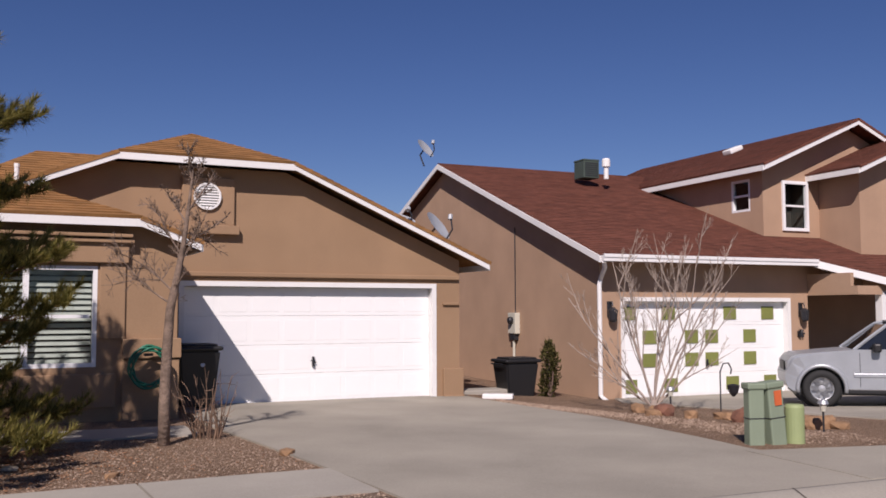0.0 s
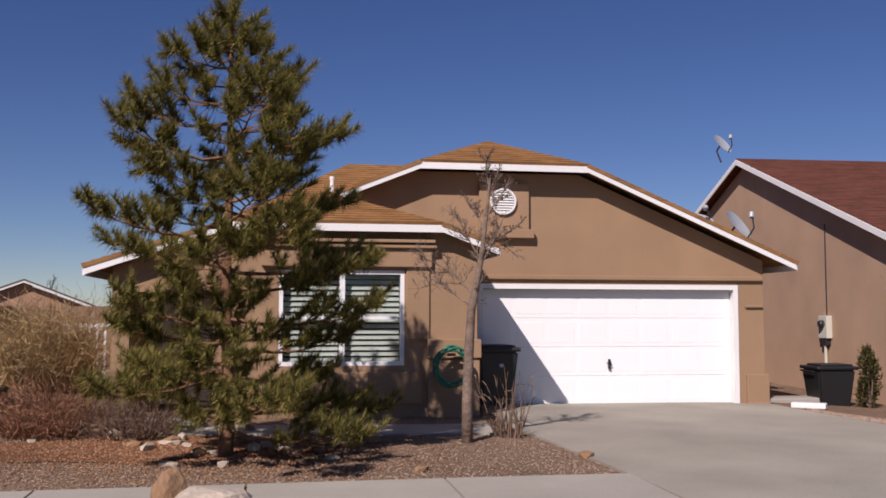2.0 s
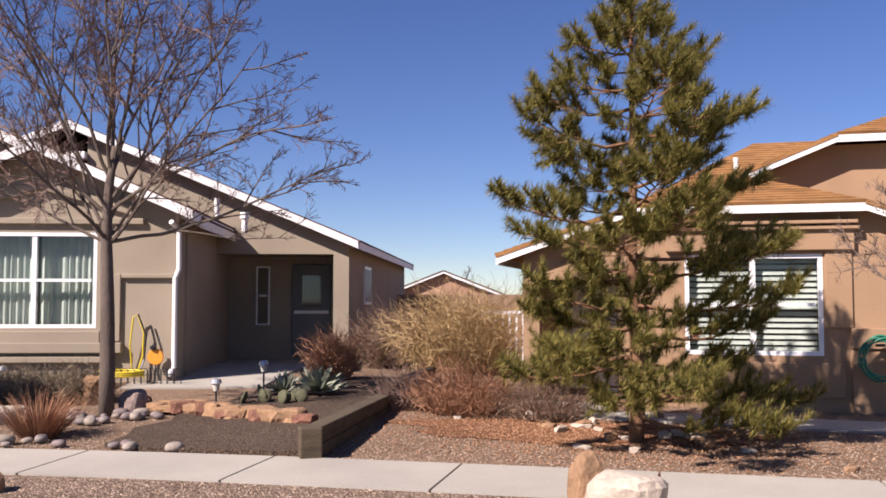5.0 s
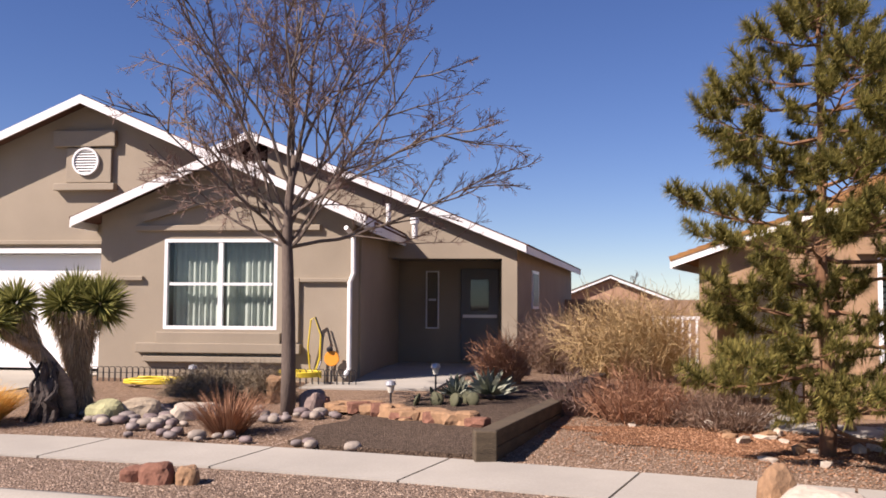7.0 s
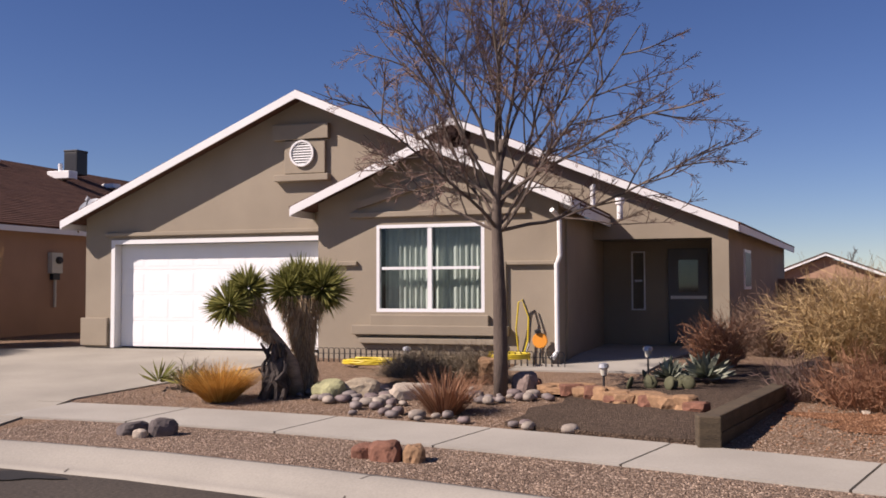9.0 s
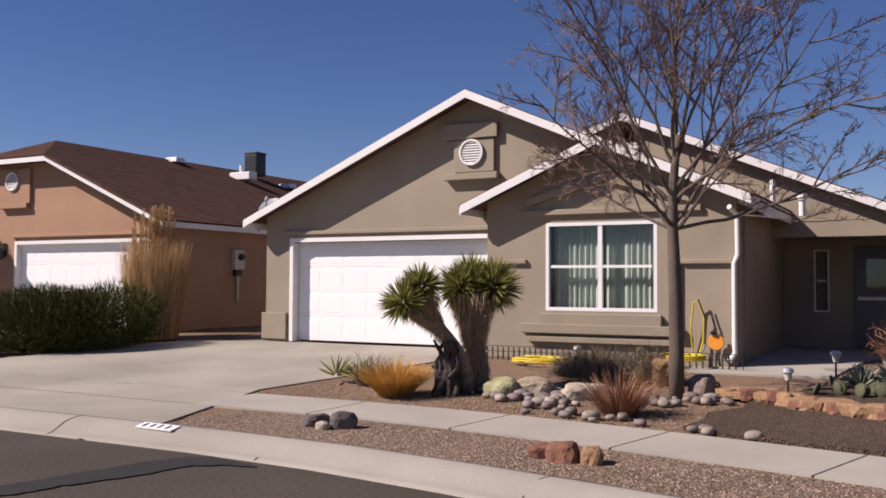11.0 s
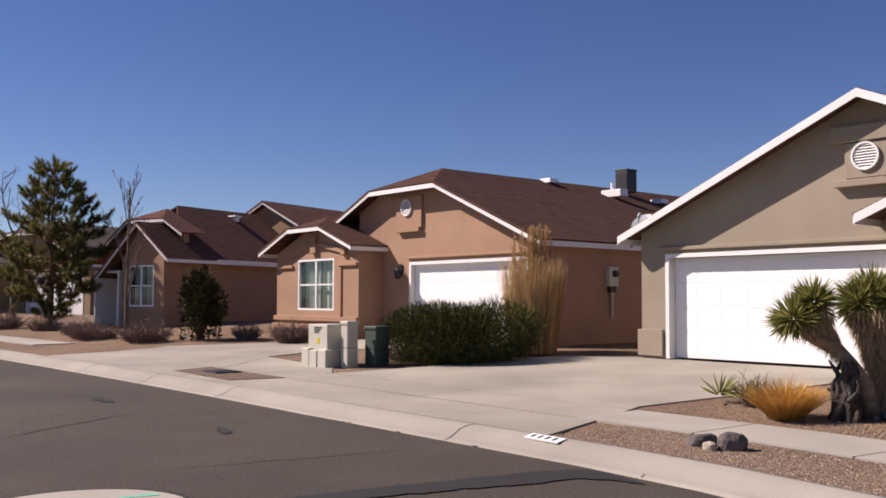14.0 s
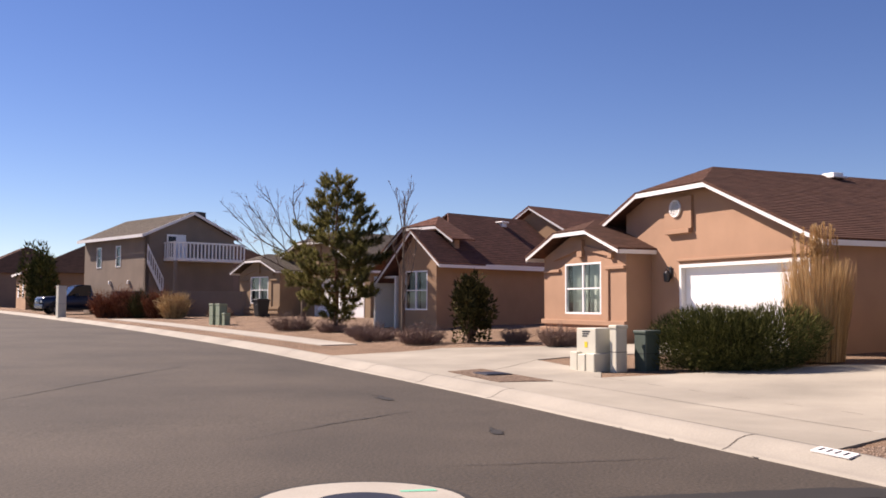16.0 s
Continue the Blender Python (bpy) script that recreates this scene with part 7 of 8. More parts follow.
def two_storey():
    """The taupe house with an outside stair and a railed balcony on its gable end."""
    h = thing("house", pose(-51.6, -42.25, 0, 0, 0, 65), "two-storey taupe house with white balcony railing and stair", "house", "houses along the street")
    L, d, ev, rg = 10.0, 6.7, 6.3, 8.0
    g = Geo()
    wins = [(-7.8, -7.0, 4.2, 5.7), (-4.6, -3.8, 4.2, 5.7)]
    wall_front(g, [(-L, ev), (0, ev)], 0.3, wins, 0.0, 0.25)
    part("wall", g, STUCCO_G, h)
    g = Geo()
    v = [(0, 0, 0.3), (0, d, 0.3), (0, d, ev), (0, d / 2, rg - 0.15), (0, 0, ev)]
    w = [(-0.25, y, z) for _, y, z in v]
    g.add(v + w, [(0, 1, 2, 3, 4), (9, 8, 7, 6, 5)] + [(i, i + 5, (i + 1) % 5 + 5, (i + 1) % 5) for i in range(5)])
    part("wall", g, STUCCO_G, h)
    part("wall", Geo().box(-L, -0.25, d - 0.25, d, 0.3, ev).box(-L, -L + 0.25, 0.25, d - 0.25, 0.3, ev), STUCCO_G, h)
    for x0, x1, z0, z1 in wins:
        window(h, x0, x1, z0, z1, 0.0, 1, 2, "blind")
    g = Geo()
    shingled(g, [(-L - 0.4, -0.4, ev), (0.4, -0.4, ev), (0.4, d / 2, rg), (-L - 0.4, d / 2, rg)])
    part("roof", g, SHINGLE_G, h)
    g = Geo()
    shingled(g, [(0.4, d + 0.4, ev), (-L - 0.4, d + 0.4, ev), (-L - 0.4, d / 2, rg), (0.4, d / 2, rg)])
    part("roof", g, SHINGLE_G, h)
    part("eave_board", Geo().box(-L - 0.4, 0.4, -0.46, -0.41, ev - 0.2, ev + 0.01), WHITE, h)
    f = Geo()
    board(f, (0.402, -0.4, ev + 0.012), (0.402, d / 2, rg + 0.012), 0.2, (1, 0, 0))
    part("fascia", f, WHITE, h)
    f = Geo()
    board(f, (0.402, d / 2, rg + 0.012), (0.402, d + 0.4, ev + 0.012), 0.2, (1, 0, 0))
    part("fascia", f, WHITE, h)
    dr = part("balcony_door", Geo().box(0.0, 0.05, 1.5, 2.9, 4.75, 6.4), VINYL, h)
    part("pane", Geo().box(0.045, 0.06, 1.6, 2.15, 4.85, 6.25), DARK_STEEL, dr)
    bal = part("balcony", Geo().box(0.0, 1.5, 1.3, d, 4.55, 4.75), WHITE, h, "white timber balcony")
    part("handrail", Geo().box(1.42, 1.52, 1.3, d, 5.72, 5.84), WHITE, bal)
    part("handrail", Geo().box(0.0, 1.5, 1.28, 1.36, 5.72, 5.84), WHITE, bal)
    for k in range(20):
        y = 1.32 + k * (d - 1.4) / 19
        part("baluster", Geo().box(1.44, 1.5, y, y + 0.1, 4.75, 5.74), WHITE, bal)
    for k in range(5):
        part("baluster", Geo().box(0.1 + k * 0.3, 0.18 + k * 0.3, 1.29, 1.35, 4.75, 5.74), WHITE, bal)
    for y in (1.35, d - 0.3):
        part("post", Geo().box(1.3, 1.5, y, y + 0.2, 0.4, 4.56), STUCCO_G, bal)
    st = part("stair", Geo().prism([(0.0, 0.0), (0.0, -0.35), (1.1, -2.6), (1.1, -2.25)], -0.05, 0.05), WHITE, h, "white outside stair railing", m=pose(0.15, 0.05, 4.7, 0, 0, 80))
    part("handrail", Geo().prism([(0.0, 0.95), (0.0, 0.8), (1.1, -1.45), (1.1, -1.3)], -0.05, 0.05), WHITE, st)
    for k in range(8):
        x = k * 0.15
        part("baluster", Geo().box(x, x + 0.06, -0.03, 0.03, -0.1 - x * 2.05, 0.85 - x * 2.05), WHITE, st)
    for k in range(2):
        part("wall_light", Geo().bevel_box(-5.5 + k * 3, -5.3 + k * 3, -0.15, 0, 3.0, 3.25, 0.03), WHITE, h)
    return h


two_storey()
cooler(pose(-55.74, -41.2, 7.45), "black rooftop cooler on the taupe house", BLACK)
g = Geo()
ends = [(-50.0, -43.6), (-50.6, -38.0), (-50.0, -34.5)]
fen = thing("garden_wall", pose(0, 0, 0), "taupe block garden wall beside the two-storey house", "wall")
for (xa, ya), (xb, yb2) in zip([(-48.6, -42.4), (-49.6, -37.0), (-50.4, -33.8)], [(-49.6, -37.0), (-50.4, -33.8), (-51.5, -31.0)]):
    Lf = math.hypot(xb - xa, yb2 - ya)
    part("panel", Geo().box(0, Lf, -0.1, 0.1, 0.3, 2.45), STUCCO_G, fen, m=pose(xa, ya, 0, 0, 0, math.degrees(math.atan2(yb2 - ya, xb - xa))))
REDLEAF = leafy("russet_leaves", (0.10, 0.035, 0.02), (0.30, 0.12, 0.06))
for x, y, mat, hh, sd in ((-47.6, -42.0, REDLEAF, 1.7, 51), (-47.9, -40.6, REDLEAF, 1.9, 52), (-47.8, -39.2, LEAFDARK, 1.8, 53), (-47.6, -38.0, REDLEAF, 1.8, 54), (-47.0, -36.3, TANBUSH, 1.7, 55), (-47.8, -33.6, SHRUB_TWIG, 0.7, 56)):
    stems("russet_shrub", *at(x, y), "russet-brown shrub along the garden wall", sd, 380, hh, 0.95, mat, 0.026, 4)
cabinet("utility_pedestal", -40.1, -28.5, 0.45, 0.4, 1.05, UTIL_GREEN, 60, "grey-green utility pedestal by the pavement")
cabinet("utility_pedestal", -39.8, -27.9, 0.45, 0.4, 1.05, UTIL_GREEN, 60, "grey-green utility pedestal by the pavement")
cabinet("utility_stub", -39.5, -27.4, 0.3, 0.3, 0.6, UTIL_GREEN, 60, "low grey-green utility stub by the pavement")
cabinet("utility_pedestal", -47.2, -45.2, 0.5, 0.5, 2.0, UTIL_GREY, 60, "tall pale utility pedestal at the kerb")


def low_house(x, y, turn, w, d, eave, ridge, mat, roofmat, label):
    h = thing("house", pose(x, y, land(x, y), 0, 0, turn), label, "house", "distant houses")
    part("wall", Geo().box(-w / 2, w / 2, 0, d, -0.5, eave), mat, h)
    g = Geo()
    e = [(-w / 2 - 0.4, -0.4, eave), (w / 2 + 0.4, -0.4, eave), (w / 2 + 0.4, d + 0.4, eave), (-w / 2 - 0.4, d + 0.4, eave)]
    r0, r1 = (-w / 4, d / 2, ridge), (w / 4, d / 2, ridge)
    shingled(g, [e[0], e[1], r1, r0])
    shingled(g, [e[1], e[2], r1])
    shingled(g, [e[2], e[3], r0, r1])
    shingled(g, [e[3], e[0], r0])
    part("roof", g, roofmat, h)
    part("eave_board", Geo().box(-w / 2 - 0.4, w / 2 + 0.4, -0.45, -0.4, eave - 0.18, eave), WHITE, h)
    for k in (-1, 1):
        part("window", Geo().box(k * w / 4 - 0.7, k * w / 4 + 0.7, -0.03, 0.02, 1.0, 2.2), VINYL, h)
    return h


low_house(-66, -68, 50, 11, 11, 3.2, 6.0, STUCCO_E, SHINGLE_D, "distant low house with a dark brown roof")
low_house(-76, -86, 55, 12, 11, 3.4, 6.4, STUCCO_G, SHINGLE_D, "distant low house with a dark brown roof")
low_house(-66, -36, 60, 13, 12, 3.6, 6.4, STUCCO_C, SHINGLE_C, "distant house with a red-brown roof behind the neighbours")
far_gable = thing("house", pose(-31.6, 35.4, 0, 0, 0, 38), "distant tan gabled house behind the back gardens", "house", "distant houses")
part("wall", Geo().prism([(-3.5, -1), (3.5, -1), (3.5, 1.78), (0, 3.12), (-3.5, 1.78)], 0, 8), STUCCO_D, far_gable)
full_gable(far_gable, SHINGLE_G, (-4.0, 1.7), (0, 3.28), (4.0, 1.7), -0.3, 8.2)
low_house(-75, -60, 45, 12, 11, 4.2, 7.2, STUCCO_G, SHINGLE_D, "distant two-storey house with a dark roof")
bush("dark_tree", -60.5, -60.5, 0.9, "dark evergreen tree beside the pickup", 61, 1.9, 1.9, 5.0, HEDGE, 4200, 0.4, 0.15, "tree", 26, True)
bare_tree("bare_tree", -35, 41, -1.1, "distant leafless tree behind the houses", 62, [(0, 0, 0), (0, 0, 1), (0, 0, 2), (0, 0, 2.6)], 0.12, [(0.5, 30, 45, 2.2), (0.6, 160, 40, 2.2), (0.7, 280, 35, 2.2), (0.9, 90, 15, 2.2), (0.8, 210, 50, 2.2)], 0.4, 4, BARK, TWIG, 0.55, 0.2, 4)
bare_tree("bare_tree", -39, 36.5, -1.0, "distant leafless tree behind the houses", 63, [(0, 0, 0), (0, 0, 1), (0, 0, 2), (0, 0, 2.6)], 0.12, [(0.5, 30, 45, 2.2), (0.6, 160, 40, 2.2), (0.7, 280, 35, 2.2), (0.9, 90, 15, 2.2), (0.8, 210, 50, 2.2)], 0.4, 4, BARK, TWIG, 0.55, 0.2, 4)
bare_tree("bare_tree", -28, 44, -1.2, "distant leafless tree behind the houses", 64, [(0, 0, 0), (0, 0, 1), (0, 0, 2), (0, 0, 2.6)], 0.12, [(0.5, 30, 45, 2.0), (0.6, 160, 40, 2.0), (0.7, 280, 35, 2.0), (0.9, 90, 15, 2.2), (0.8, 210, 50, 2.0)], 0.4, 4, BARK, TWIG, 0.55, 0.2, 4)
bare_tree("bare_tree", -6.3, 36, -2.0, "leafless treetop behind the amber roof", 65, [(0, 0, 0), (0, 0, 3), (0, 0, 6), (0, 0, 8)], 0.14, [(0.7, 30, 25, 2.2), (0.75, 160, 28, 2.2), (0.8, 280, 20, 2.2), (0.9, 90, 15, 2.2), (0.65, 200, 40, 2.0)], 0.4, 3, PALE_BARK, PALE_BARK, 0.5, 0.2, 3)
BLOCKWALL = stucco("garden_block", (0.30, 0.20, 0.13))
gw = thing("garden_wall", pose(0, 0, 0), "low tan block wall closing the gap between houses", "wall")
part("panel", Geo().box(0, 7, -0.1, 0.1, -0.2, 1.75), BLOCKWALL, gw, m=pose(-21.0, 21.0, 0.2, 0, 0, 36))
lat = thing("lattice_gate", pose(-13.95, 17.65, 0.15, 0, 0, 40), "white slatted garden gate between the houses", "gate")
for k in range(7):
    part("slat", Geo().box(-0.5 + k * 0.16, -0.45 + k * 0.16, -0.02, 0.02, 0, 1.3), WHITE, lat)
part("rail", Geo().box(-0.55, 0.55, -0.03, 0.03, 1.28, 1.36), WHITE, lat)


# ---- vehicles ----
SILVER = plain("silver_paint", (0.38, 0.40, 0.42), 0.35, 0.35)
NAVY = plain("navy_paint", (0.02, 0.03, 0.06), 0.25, 0.3)
DARKGLASS = plain("dark_car_glass", (0.015, 0.017, 0.02), 0.05, 0.0, 0.8)
RUBBER = plain("tyre_rubber", (0.02, 0.02, 0.02), 0.85)


def wheel(parent, x, y, z, rad=0.38, w=0.24):
    m = pose(x, y, z, 90, 0, 0)
    wh = part("wheel", Geo().lathe([(rad * 0.62, -w / 2), (rad * 0.93, -w / 2), (rad, -w / 3), (rad, w / 3), (rad * 0.93, w / 2), (rad * 0.62, w / 2), (rad * 0.6, w / 2 - (0.1 if w > 0 else -0.1))], 28), RUBBER, parent, "black tyre on alloy wheel", m=m, smooth=True)
    rim = Geo().lathe([(rad * 0.66, 0.0), (rad * 0.66, w / 2 - 0.01), (rad * 0.58, w / 2 - 0.02), (rad * 0.56, w / 2 - 0.08)], 28)
    for k in range(6):
        a0 = k * math.pi / 3
        c, s = math.cos(a0), math.sin(a0)
        rim.add([(c * rr - s * o, s * rr + c * o, w / 2 - 0.035 + dz) for rr, o, dz in ((0.03, -0.04, 0), (0.03, 0.04, 0), (rad * 0.6, 0.06, 0.01), (rad * 0.6, -0.06, 0.01))], [(0, 1, 2, 3), (3, 2, 1, 0)])
    rim.lathe([(0.07, w / 2 - 0.06), (0.07, w / 2 - 0.01), (0.0, w / 2)], 14)
    part("rim", rim, GREY_METAL, wh, "six-spoke alloy rim")
    return wh


def vehicle(name, m, label, paint, side_line, glass, L, W, wheels, category):
    """A car lofted from its side outline: body, glasshouse, wheels, lamps, mirror and trim. It faces -x."""
    t = thing(name, m, label, category)
    low, roof = side_line
    g = Geo()
    secs = []
    for x, zb, zt_, hw in low:
        secs.append([(x, -hw * 0.93, zb), (x, -hw, zb + (zt_ - zb) * 0.35), (x, -hw * 0.985, zt_ - 0.06), (x, -hw * 0.9, zt_), (x, hw * 0.9, zt_), (x, hw * 0.985, zt_ - 0.06), (x, hw, zb + (zt_ - zb) * 0.35), (x, hw * 0.93, zb)])
    n = 8
    for s in secs:
        g.v += s
    for i in range(len(secs) - 1):
        for k in range(n):
            g.f.append((i * n + k, i * n + (k + 1) % n, (i + 1) * n + (k + 1) % n, (i + 1) * n + k))
    g.f.append(tuple(range(n - 1, -1, -1)))
    g.f.append(tuple((len(secs) - 1) * n + k for k in range(n)))
    part("body", g, paint, t, smooth=True)
    g2 = Geo()
    rows = []
    for x, zt_, hw in roof:
        rows.append((x, zt_, hw))
    zbelt = glass
    for x, zt_, hw in rows:
        g2.v += [(x, -hw, zbelt), (x, -hw * (0.9 if zt_ > zbelt + 0.1 else 1), zt_), (x, hw * (0.9 if zt_ > zbelt + 0.1 else 1), zt_), (x, hw, zbelt)]
    for i in range(len(rows) - 1):
        for k in range(3):
            g2.f.append((i * 4 + k, i * 4 + k + 1, (i + 1) * 4 + k + 1, (i + 1) * 4 + k))
    part("glasshouse", g2, DARKGLASS, t, "dark tinted side windows")
    g3 = Geo()
    for i in range(1, len(rows) - 2):
        (xa, za, ha), (xb, zb, hb) = rows[i], rows[i + 1]
        g3.add([(xa, -ha * 0.91, za - 0.06), (xb, -hb * 0.91, zb - 0.06), (xb, -hb * 0.88, zb + 0.02), (xa, -ha * 0.88, za + 0.02), (xa, ha * 0.9, za + 0.02), (xb, hb * 0.9, zb + 0.02)], [(0, 1, 2, 3), (3, 2, 5, 4)])
    for (xa, za, ha), (xb, zb, hb) in zip(rows[:2], rows[1:3]):
        g3.tube([(xa, -ha * 0.985, za), (xb, -hb * 0.9, zb)], 0.035, 5)
    part("roof", g3, paint, t)
    for x, y in wheels:
        wheel(t, x, y, 0.38)
        part("wheel_arch", Geo().tube([(x + 0.45 * math.cos(a), y + (-0.12 if y < 0 else 0.12), 0.40 + 0.45 * math.sin(a)) for a in [math.pi * (k - 1) / 14 for k in range(17)]], 0.045, 6), BLACK, t, "black wheel arch trim")
    part("sill", Geo().bevel_box(wheels[0][0] + 0.5, wheels[-1][0] - 0.5, -W / 2 + 0.02, W / 2 - 0.02, 0.28, 0.42, 0.03), BLACK, t, "black lower sill")
    part("mirror", Geo().bevel_box(-0.1, 0.08, -0.16, 0.0, -0.08, 0.1, 0.03), BLACK, t, "black door mirror", m=pose(rows[1][0] * 0.4 + rows[0][0] * 0.6 + 0.35, -W / 2, zbelt + 0.06))
    for s in (-1, 1):
        part("headlight", Geo().bevel_box(low[0][0] - 0.02, low[0][0] + 0.2, s * W * 0.33 - 0.14, s * W * 0.33 + 0.14, low[0][2] - 0.25, low[0][2] - 0.1, 0.03), GREY_METAL, t, "clear headlight")
    part("bumper", Geo().bevel_box(low[0][0] - 0.02, low[0][0] + 0.25, -W / 2 + 0.04, W / 2 - 0.04, 0.35, 0.62, 0.06), paint, t)
    return t


def suv(m):
    """A sport utility vehicle, nose towards -x, its front axle at x = 0."""
    t = thing("suv", m, "silver sport utility vehicle parked on the driveway", "car")
    ax, r = (0.0, 2.85), 0.46

    def arch(x):
        return [(x + r * math.cos(a), 0.38 + r * math.sin(a)) for a in [math.radians(188 - 196 * k / 16) for k in range(17)]][::-1]

    line = [(-0.56, 0.33), (-0.66, 0.40), (-0.70, 0.52), (-0.70, 0.68), (-0.66, 0.76), (-0.65, 0.94), (-0.58, 1.04), (-0.45, 1.09), (0.2, 1.15), (0.72, 1.19), (3.4, 1.2), (3.72, 1.14), (3.8, 0.8), (3.8, 0.45), (3.7, 0.33)]
    line += arch(ax[1]) + arch(ax[0])
    bm = bmesh.new()
    half = [bm.verts.new((x, -0.9, z)) for x, z in line]
    far = [bm.verts.new((x, 0.9, z)) for x, z in line]
    n = len(line)
    caps = [bm.faces.new(half), bm.faces.new(far[::-1])]
    for i in range(n):
        bm.faces.new((half[(i + 1) % n], half[i], far[i], far[(i + 1) % n]))
    bmesh.ops.bevel(bm, geom=[e for c in caps for e in c.edges if max(v.co.z for v in e.verts) > 0.9], offset=0.07, segments=3, affect="EDGES")
    bmesh.ops.triangulate(bm, faces=[q for q in bm.faces if len(q.verts) > 4])
    for v in bm.verts:
        if v.co.x < -0.3:
            v.co.y *= 1 - 0.55 * (-0.3 - v.co.x) ** 2
    part("body", bm, SILVER, t, "silver painted body")
    g = Geo()
    rows = [(0.66, 1.17, 0.84, 0.84), (1.32, 1.70, 0.83, 0.70), (1.75, 1.77, 0.82, 0.68), (3.2, 1.76, 0.82, 0.68), (3.6, 1.19, 0.82, 0.82)]
    for x, z, lo, hi in rows:
        g.v += [(x, -lo, 1.17), (x, -hi, z), (x, hi, z), (x, lo, 1.17)]
    g.f += [(i * 4 + k, i * 4 + k + 1, i * 4 + k + 5, i * 4 + k + 4) for i in range(4) for k in range(3)]
    part("glasshouse", g, DARKGLASS, t, "dark tinted windows")
    for s in (-1, 1):
        part("pillar", Geo().tube([(0.64, s * 0.845, 1.18), (1.0, s * 0.78, 1.46), (1.34, s * 0.70, 1.71), (1.8, s * 0.685, 1.785), (3.2, s * 0.685, 1.775)], 0.038, 6), SILVER, t)
        for x in (1.95, 2.95):
            part("pillar", Geo().tube([(x, s * 0.84, 1.18), (x + 0.05, s * 0.7, 1.75)], 0.035, 6), BLACK, t)
        part("headlight", Geo().bevel_box(-0.67, -0.45, s * 0.62 - 0.13, s * 0.62 + 0.13, 0.78, 0.95, 0.03), GREY_METAL, t, "clear headlight")
        part("mirror", Geo().bevel_box(0.98, 1.14, s * 1.0 - 0.11, s * 1.0 + 0.11, 1.14, 1.32, 0.04).tube([(1.06, s * 0.86, 1.2), (1.06, s * 0.95, 1.2)], 0.03, 6), BLACK, t, "black door mirror")
        part("side_moulding", Geo().bevel_box(0.62, 2.3, s * 0.905 - 0.012, s * 0.905 + 0.012, 0.62, 0.70, 0.01), SILVER, t)
        part("door_seam", Geo().box(0.74, 0.75, s * 0.898 - 0.006, s * 0.898 + 0.006, 0.42, 1.12).box(1.92, 1.93, s * 0.898 - 0.006, s * 0.898 + 0.006, 0.42, 1.12), BLACK, t)
        part("door_handle", Geo().bevel_box(1.66, 1.84, s * 0.92 - 0.02, s * 0.92 + 0.02, 1.0, 1.04, 0.012), SILVER, t)
        part("sill", Geo().bevel_box(0.46, 2.39, s * 0.86 - 0.05, s * 0.86 + 0.05, 0.28, 0.38, 0.02), BLACK, t, "black lower sill")
        for x in ax:
            wheel(t, x, s * 0.80, 0.38, 0.38, 0.24 if s < 0 else -0.24)
            part("wheel_flare", Geo().tube([(x + 0.475 * math.cos(a), s * 0.9, 0.38 + 0.475 * math.sin(a)) for a in [math.radians(190 - 200 * k / 18) for k in range(19)]], 0.045, 6), SILVER, t, "flared wheel arch", smooth=True)
    for x in ax:
        part("wheel_well", Geo().lathe([(0.455, -0.66), (0.455, 0.66)], 24, pose(x, 0, 0.38, 90, 0, 0)), BLACK, t)
    part("underbody", Geo().box(-0.5, 3.6, -0.75, 0.75, 0.24, 0.36), BLACK, t)
    part("roof", Geo().bevel_box(1.5, 3.25, -0.68, 0.68, 1.745, 1.79, 0.02), SILVER, t)
    part("grille", Geo().bevel_box(-0.69, -0.6, -0.42, 0.42, 0.72, 0.92, 0.02), BLACK, t)
    return t


suv(pose(7.10, 18.03, land(6.93, 17.35) + 0.02, 0, 0, -14) @ Matrix.Diagonal((0.88, 0.88, 0.88, 1)))
TRK_LOW = [(-0.9, 0.5, 0.95, 0.85), (-0.75, 0.42, 1.08, 0.93), (0.8, 0.4, 1.15, 0.95), (2.2, 0.4, 1.15, 0.95), (4.3, 0.45, 1.1, 0.93)]
TRK_TOP = [(0.6, 1.15, 0.86), (1.15, 1.75, 0.80), (1.6, 1.82, 0.78), (2.1, 1.8, 0.78), (2.25, 1.16, 0.84)]
vehicle("pickup", pose(-52.5, -51.0, land(-52.5, -51.0), 0, 0, 150) @ Matrix.Diagonal((1.12, 1.12, 1.15, 1)), "dark blue pickup truck parked by the kerb", NAVY, (TRK_LOW, TRK_TOP), 1.14, 5.2, 1.9, [(0.0, -0.82), (0.0, 0.82), (3.2, -0.82), (3.2, 0.82)], "pickup")


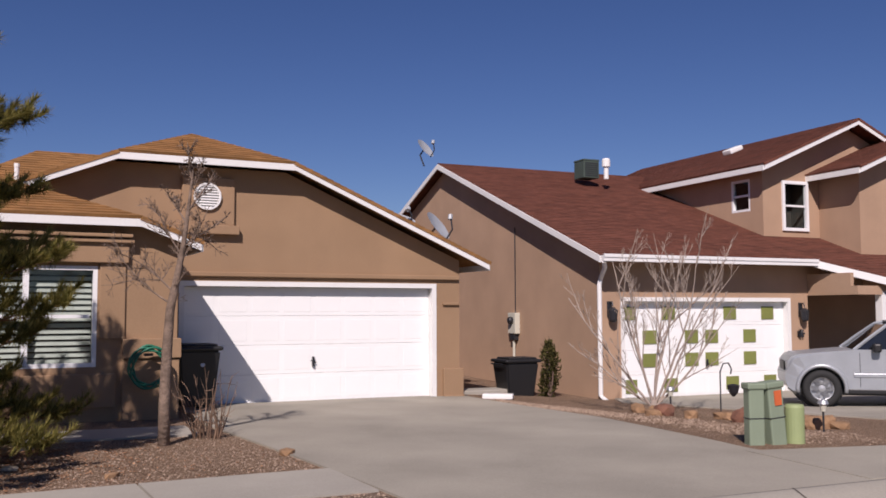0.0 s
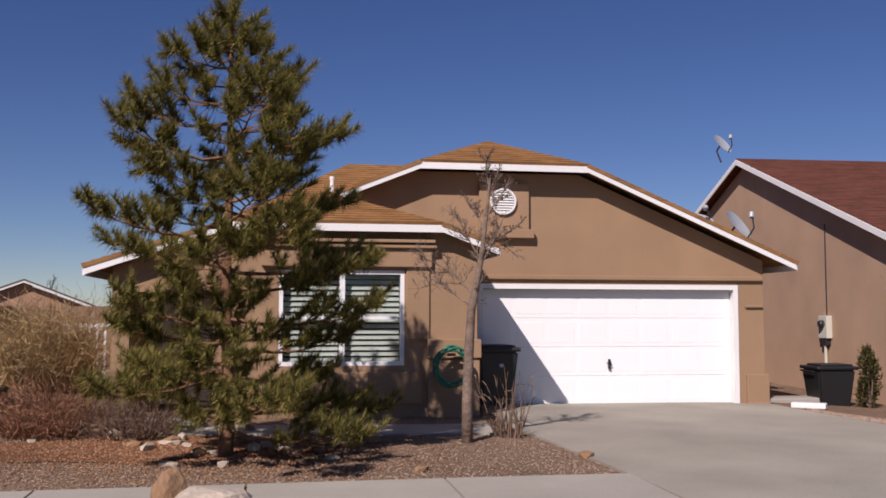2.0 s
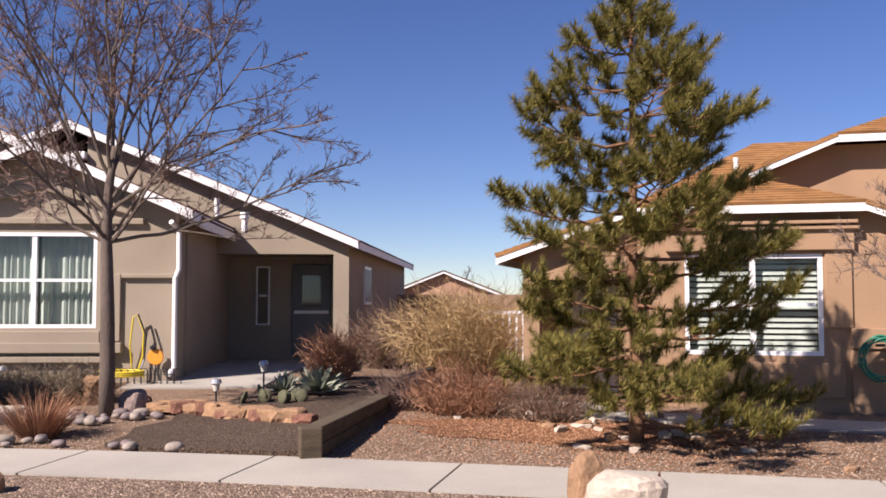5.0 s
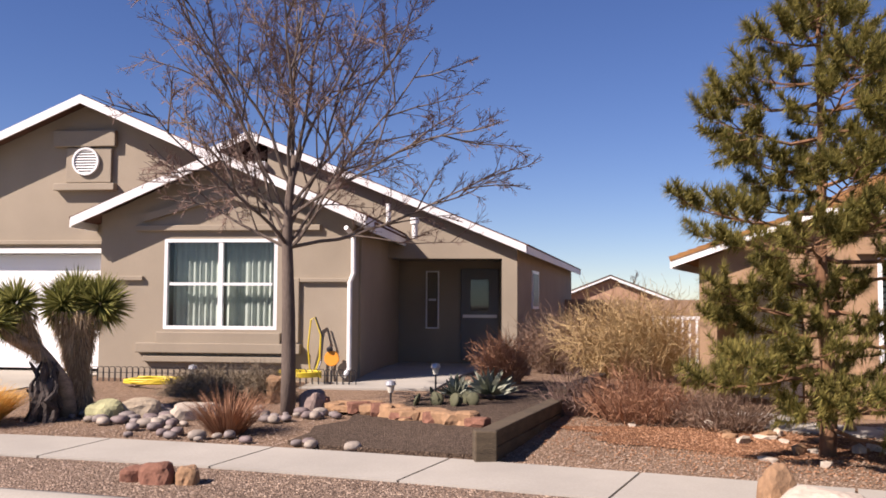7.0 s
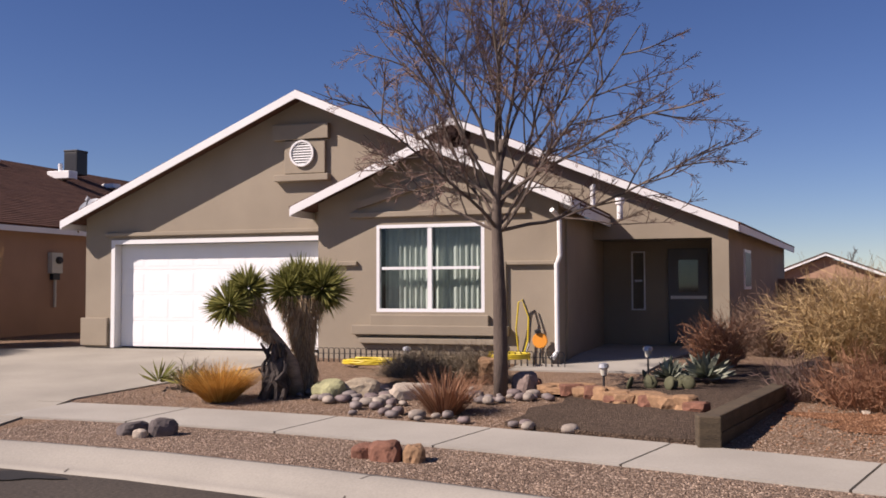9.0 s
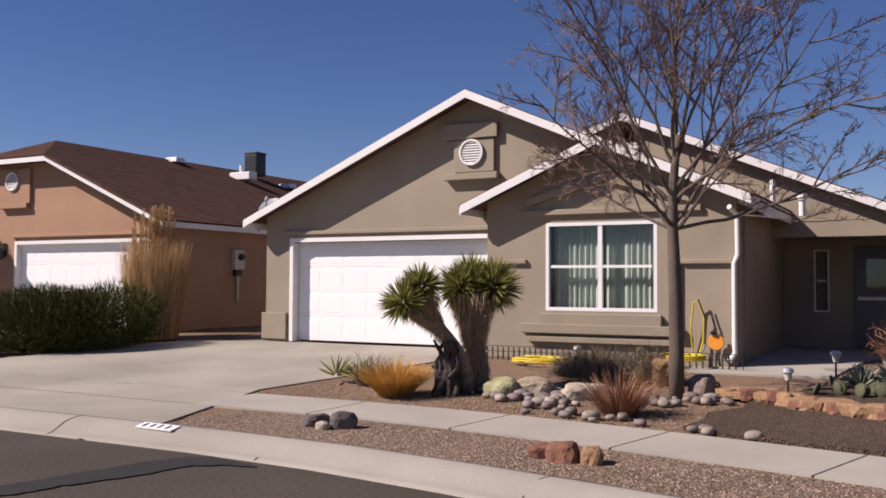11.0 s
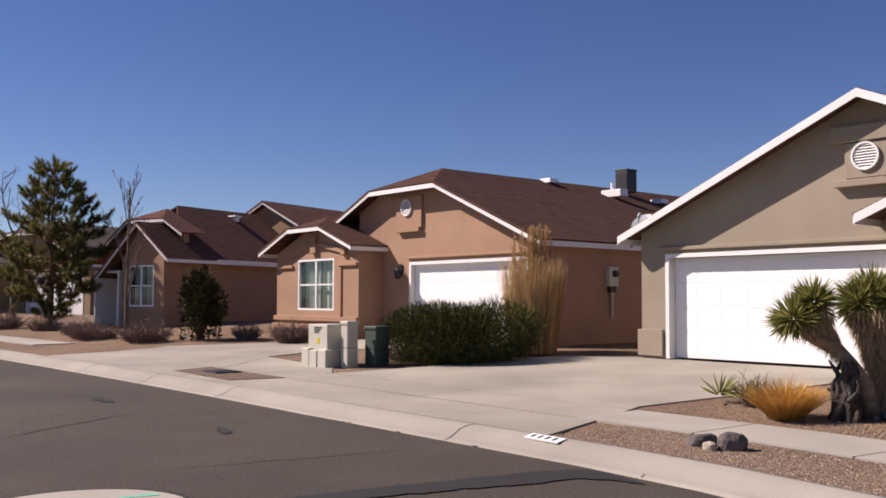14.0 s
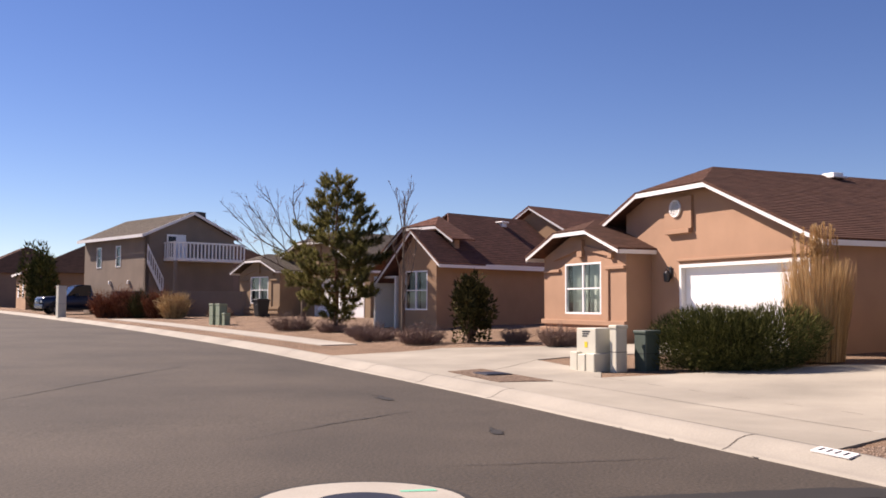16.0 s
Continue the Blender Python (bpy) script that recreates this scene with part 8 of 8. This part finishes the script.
# ---- loose gravel lying on the verge and the near yards ----
def pebbles(name, spots, size, mat, label, seed):
    """Thousands of small angular stones as one mesh."""
    r = np.random.RandomState(seed)
    base = np.array([(1, 0, 0), (0, 1, 0), (-1, 0, 0), (0, -1, 0), (0, 0, 0.8), (0, 0, -0.5)], float)
    faces = [(0, 1, 4), (1, 2, 4), (2, 3, 4), (3, 0, 4), (1, 0, 5), (2, 1, 5), (3, 2, 5), (0, 3, 5)]
    g = Geo()
    for x, y, z in spots:
        s = size * (0.5 + r.rand() * 0.9)
        a = r.rand() * 6.28
        c, d = math.cos(a), math.sin(a)
        v = base * (1 + (r.rand(6, 3) - 0.5) * 0.7) * s * np.array([1, 0.8, 0.75])
        n0 = len(g.v)
        g.v += [(x + p[0] * c - p[1] * d, y + p[0] * d + p[1] * c, z + p[2] + s * 0.2) for p in v]
        g.f += [tuple(i + n0 for i in f) for f in faces]
    return tagged(part(name, g, mat), label, "gravel", kind="stuff")


STONE = leafy("gravel_stones", (0.22, 0.15, 0.105), (0.42, 0.32, 0.24), 0.95)
RUSTSTONE = leafy("rust_litter", (0.14, 0.06, 0.03), (0.42, 0.24, 0.14), 0.95)
r = random.Random(99)
s_lo, s_hi = street(-1.0, 9.2)[0], S_JOINT
spots = []
for _ in range(13000):
    x, y = along(r.uniform(s_lo, s_hi), r.uniform(0.6, 1.92))
    spots.append((x, y, land(x, y) + 0.008))
pebbles("verge_stones", spots, 0.0125, STONE, "loose brown and grey stones of the verge", 1)
spots = []
for _ in range(9000):
    x, y = along(r.uniform(s_lo, street(-7.4, 6.3)[0]), 3.25 + abs(r.gauss(0, 2.4)))
    if 3.25 < street(x, y)[1] < 8:
        spots.append((x, y, land(x, y) + 0.003))
pebbles("yard_stones", spots, 0.012, STONE, "loose brown stones of the front yard", 2)
spots = []
for _ in range(7000):
    x, y = along(r.uniform(street(-9.6, 5.2)[0], street(-14.3, 1.2)[0]), 3.25 + abs(r.gauss(0, 1.6)))
    spots.append((x, y, land(x, y) + 0.003))
pebbles("bed_stones", spots, 0.012, STONE, "loose brown stones of the planted bed", 3)
spots = []
for _ in range(9000):
    x, y = -6.3 + r.gauss(0, 1.5), 9.3 + r.gauss(0, 1.0)
    if street(x, y)[1] < 3.4:
        continue
    spots.append((x, y, land(x, y) + 0.01))
pebbles("needle_litter", spots, 0.013, RUSTSTONE, "rust-brown litter under the pine", 4)
spots = []
for _ in range(4000):
    f = r.random()
    x, y = 1.0 + f * 3.6 + r.uniform(-0.3, 1.2) * f, 17.9 - f * 6.0 + r.uniform(-0.4, 0.6)
    spots.append((x, y, land(x, y) + 0.003))
pebbles("island_stones", spots, 0.016, STONE, "loose brown stones of the gravel island", 5)
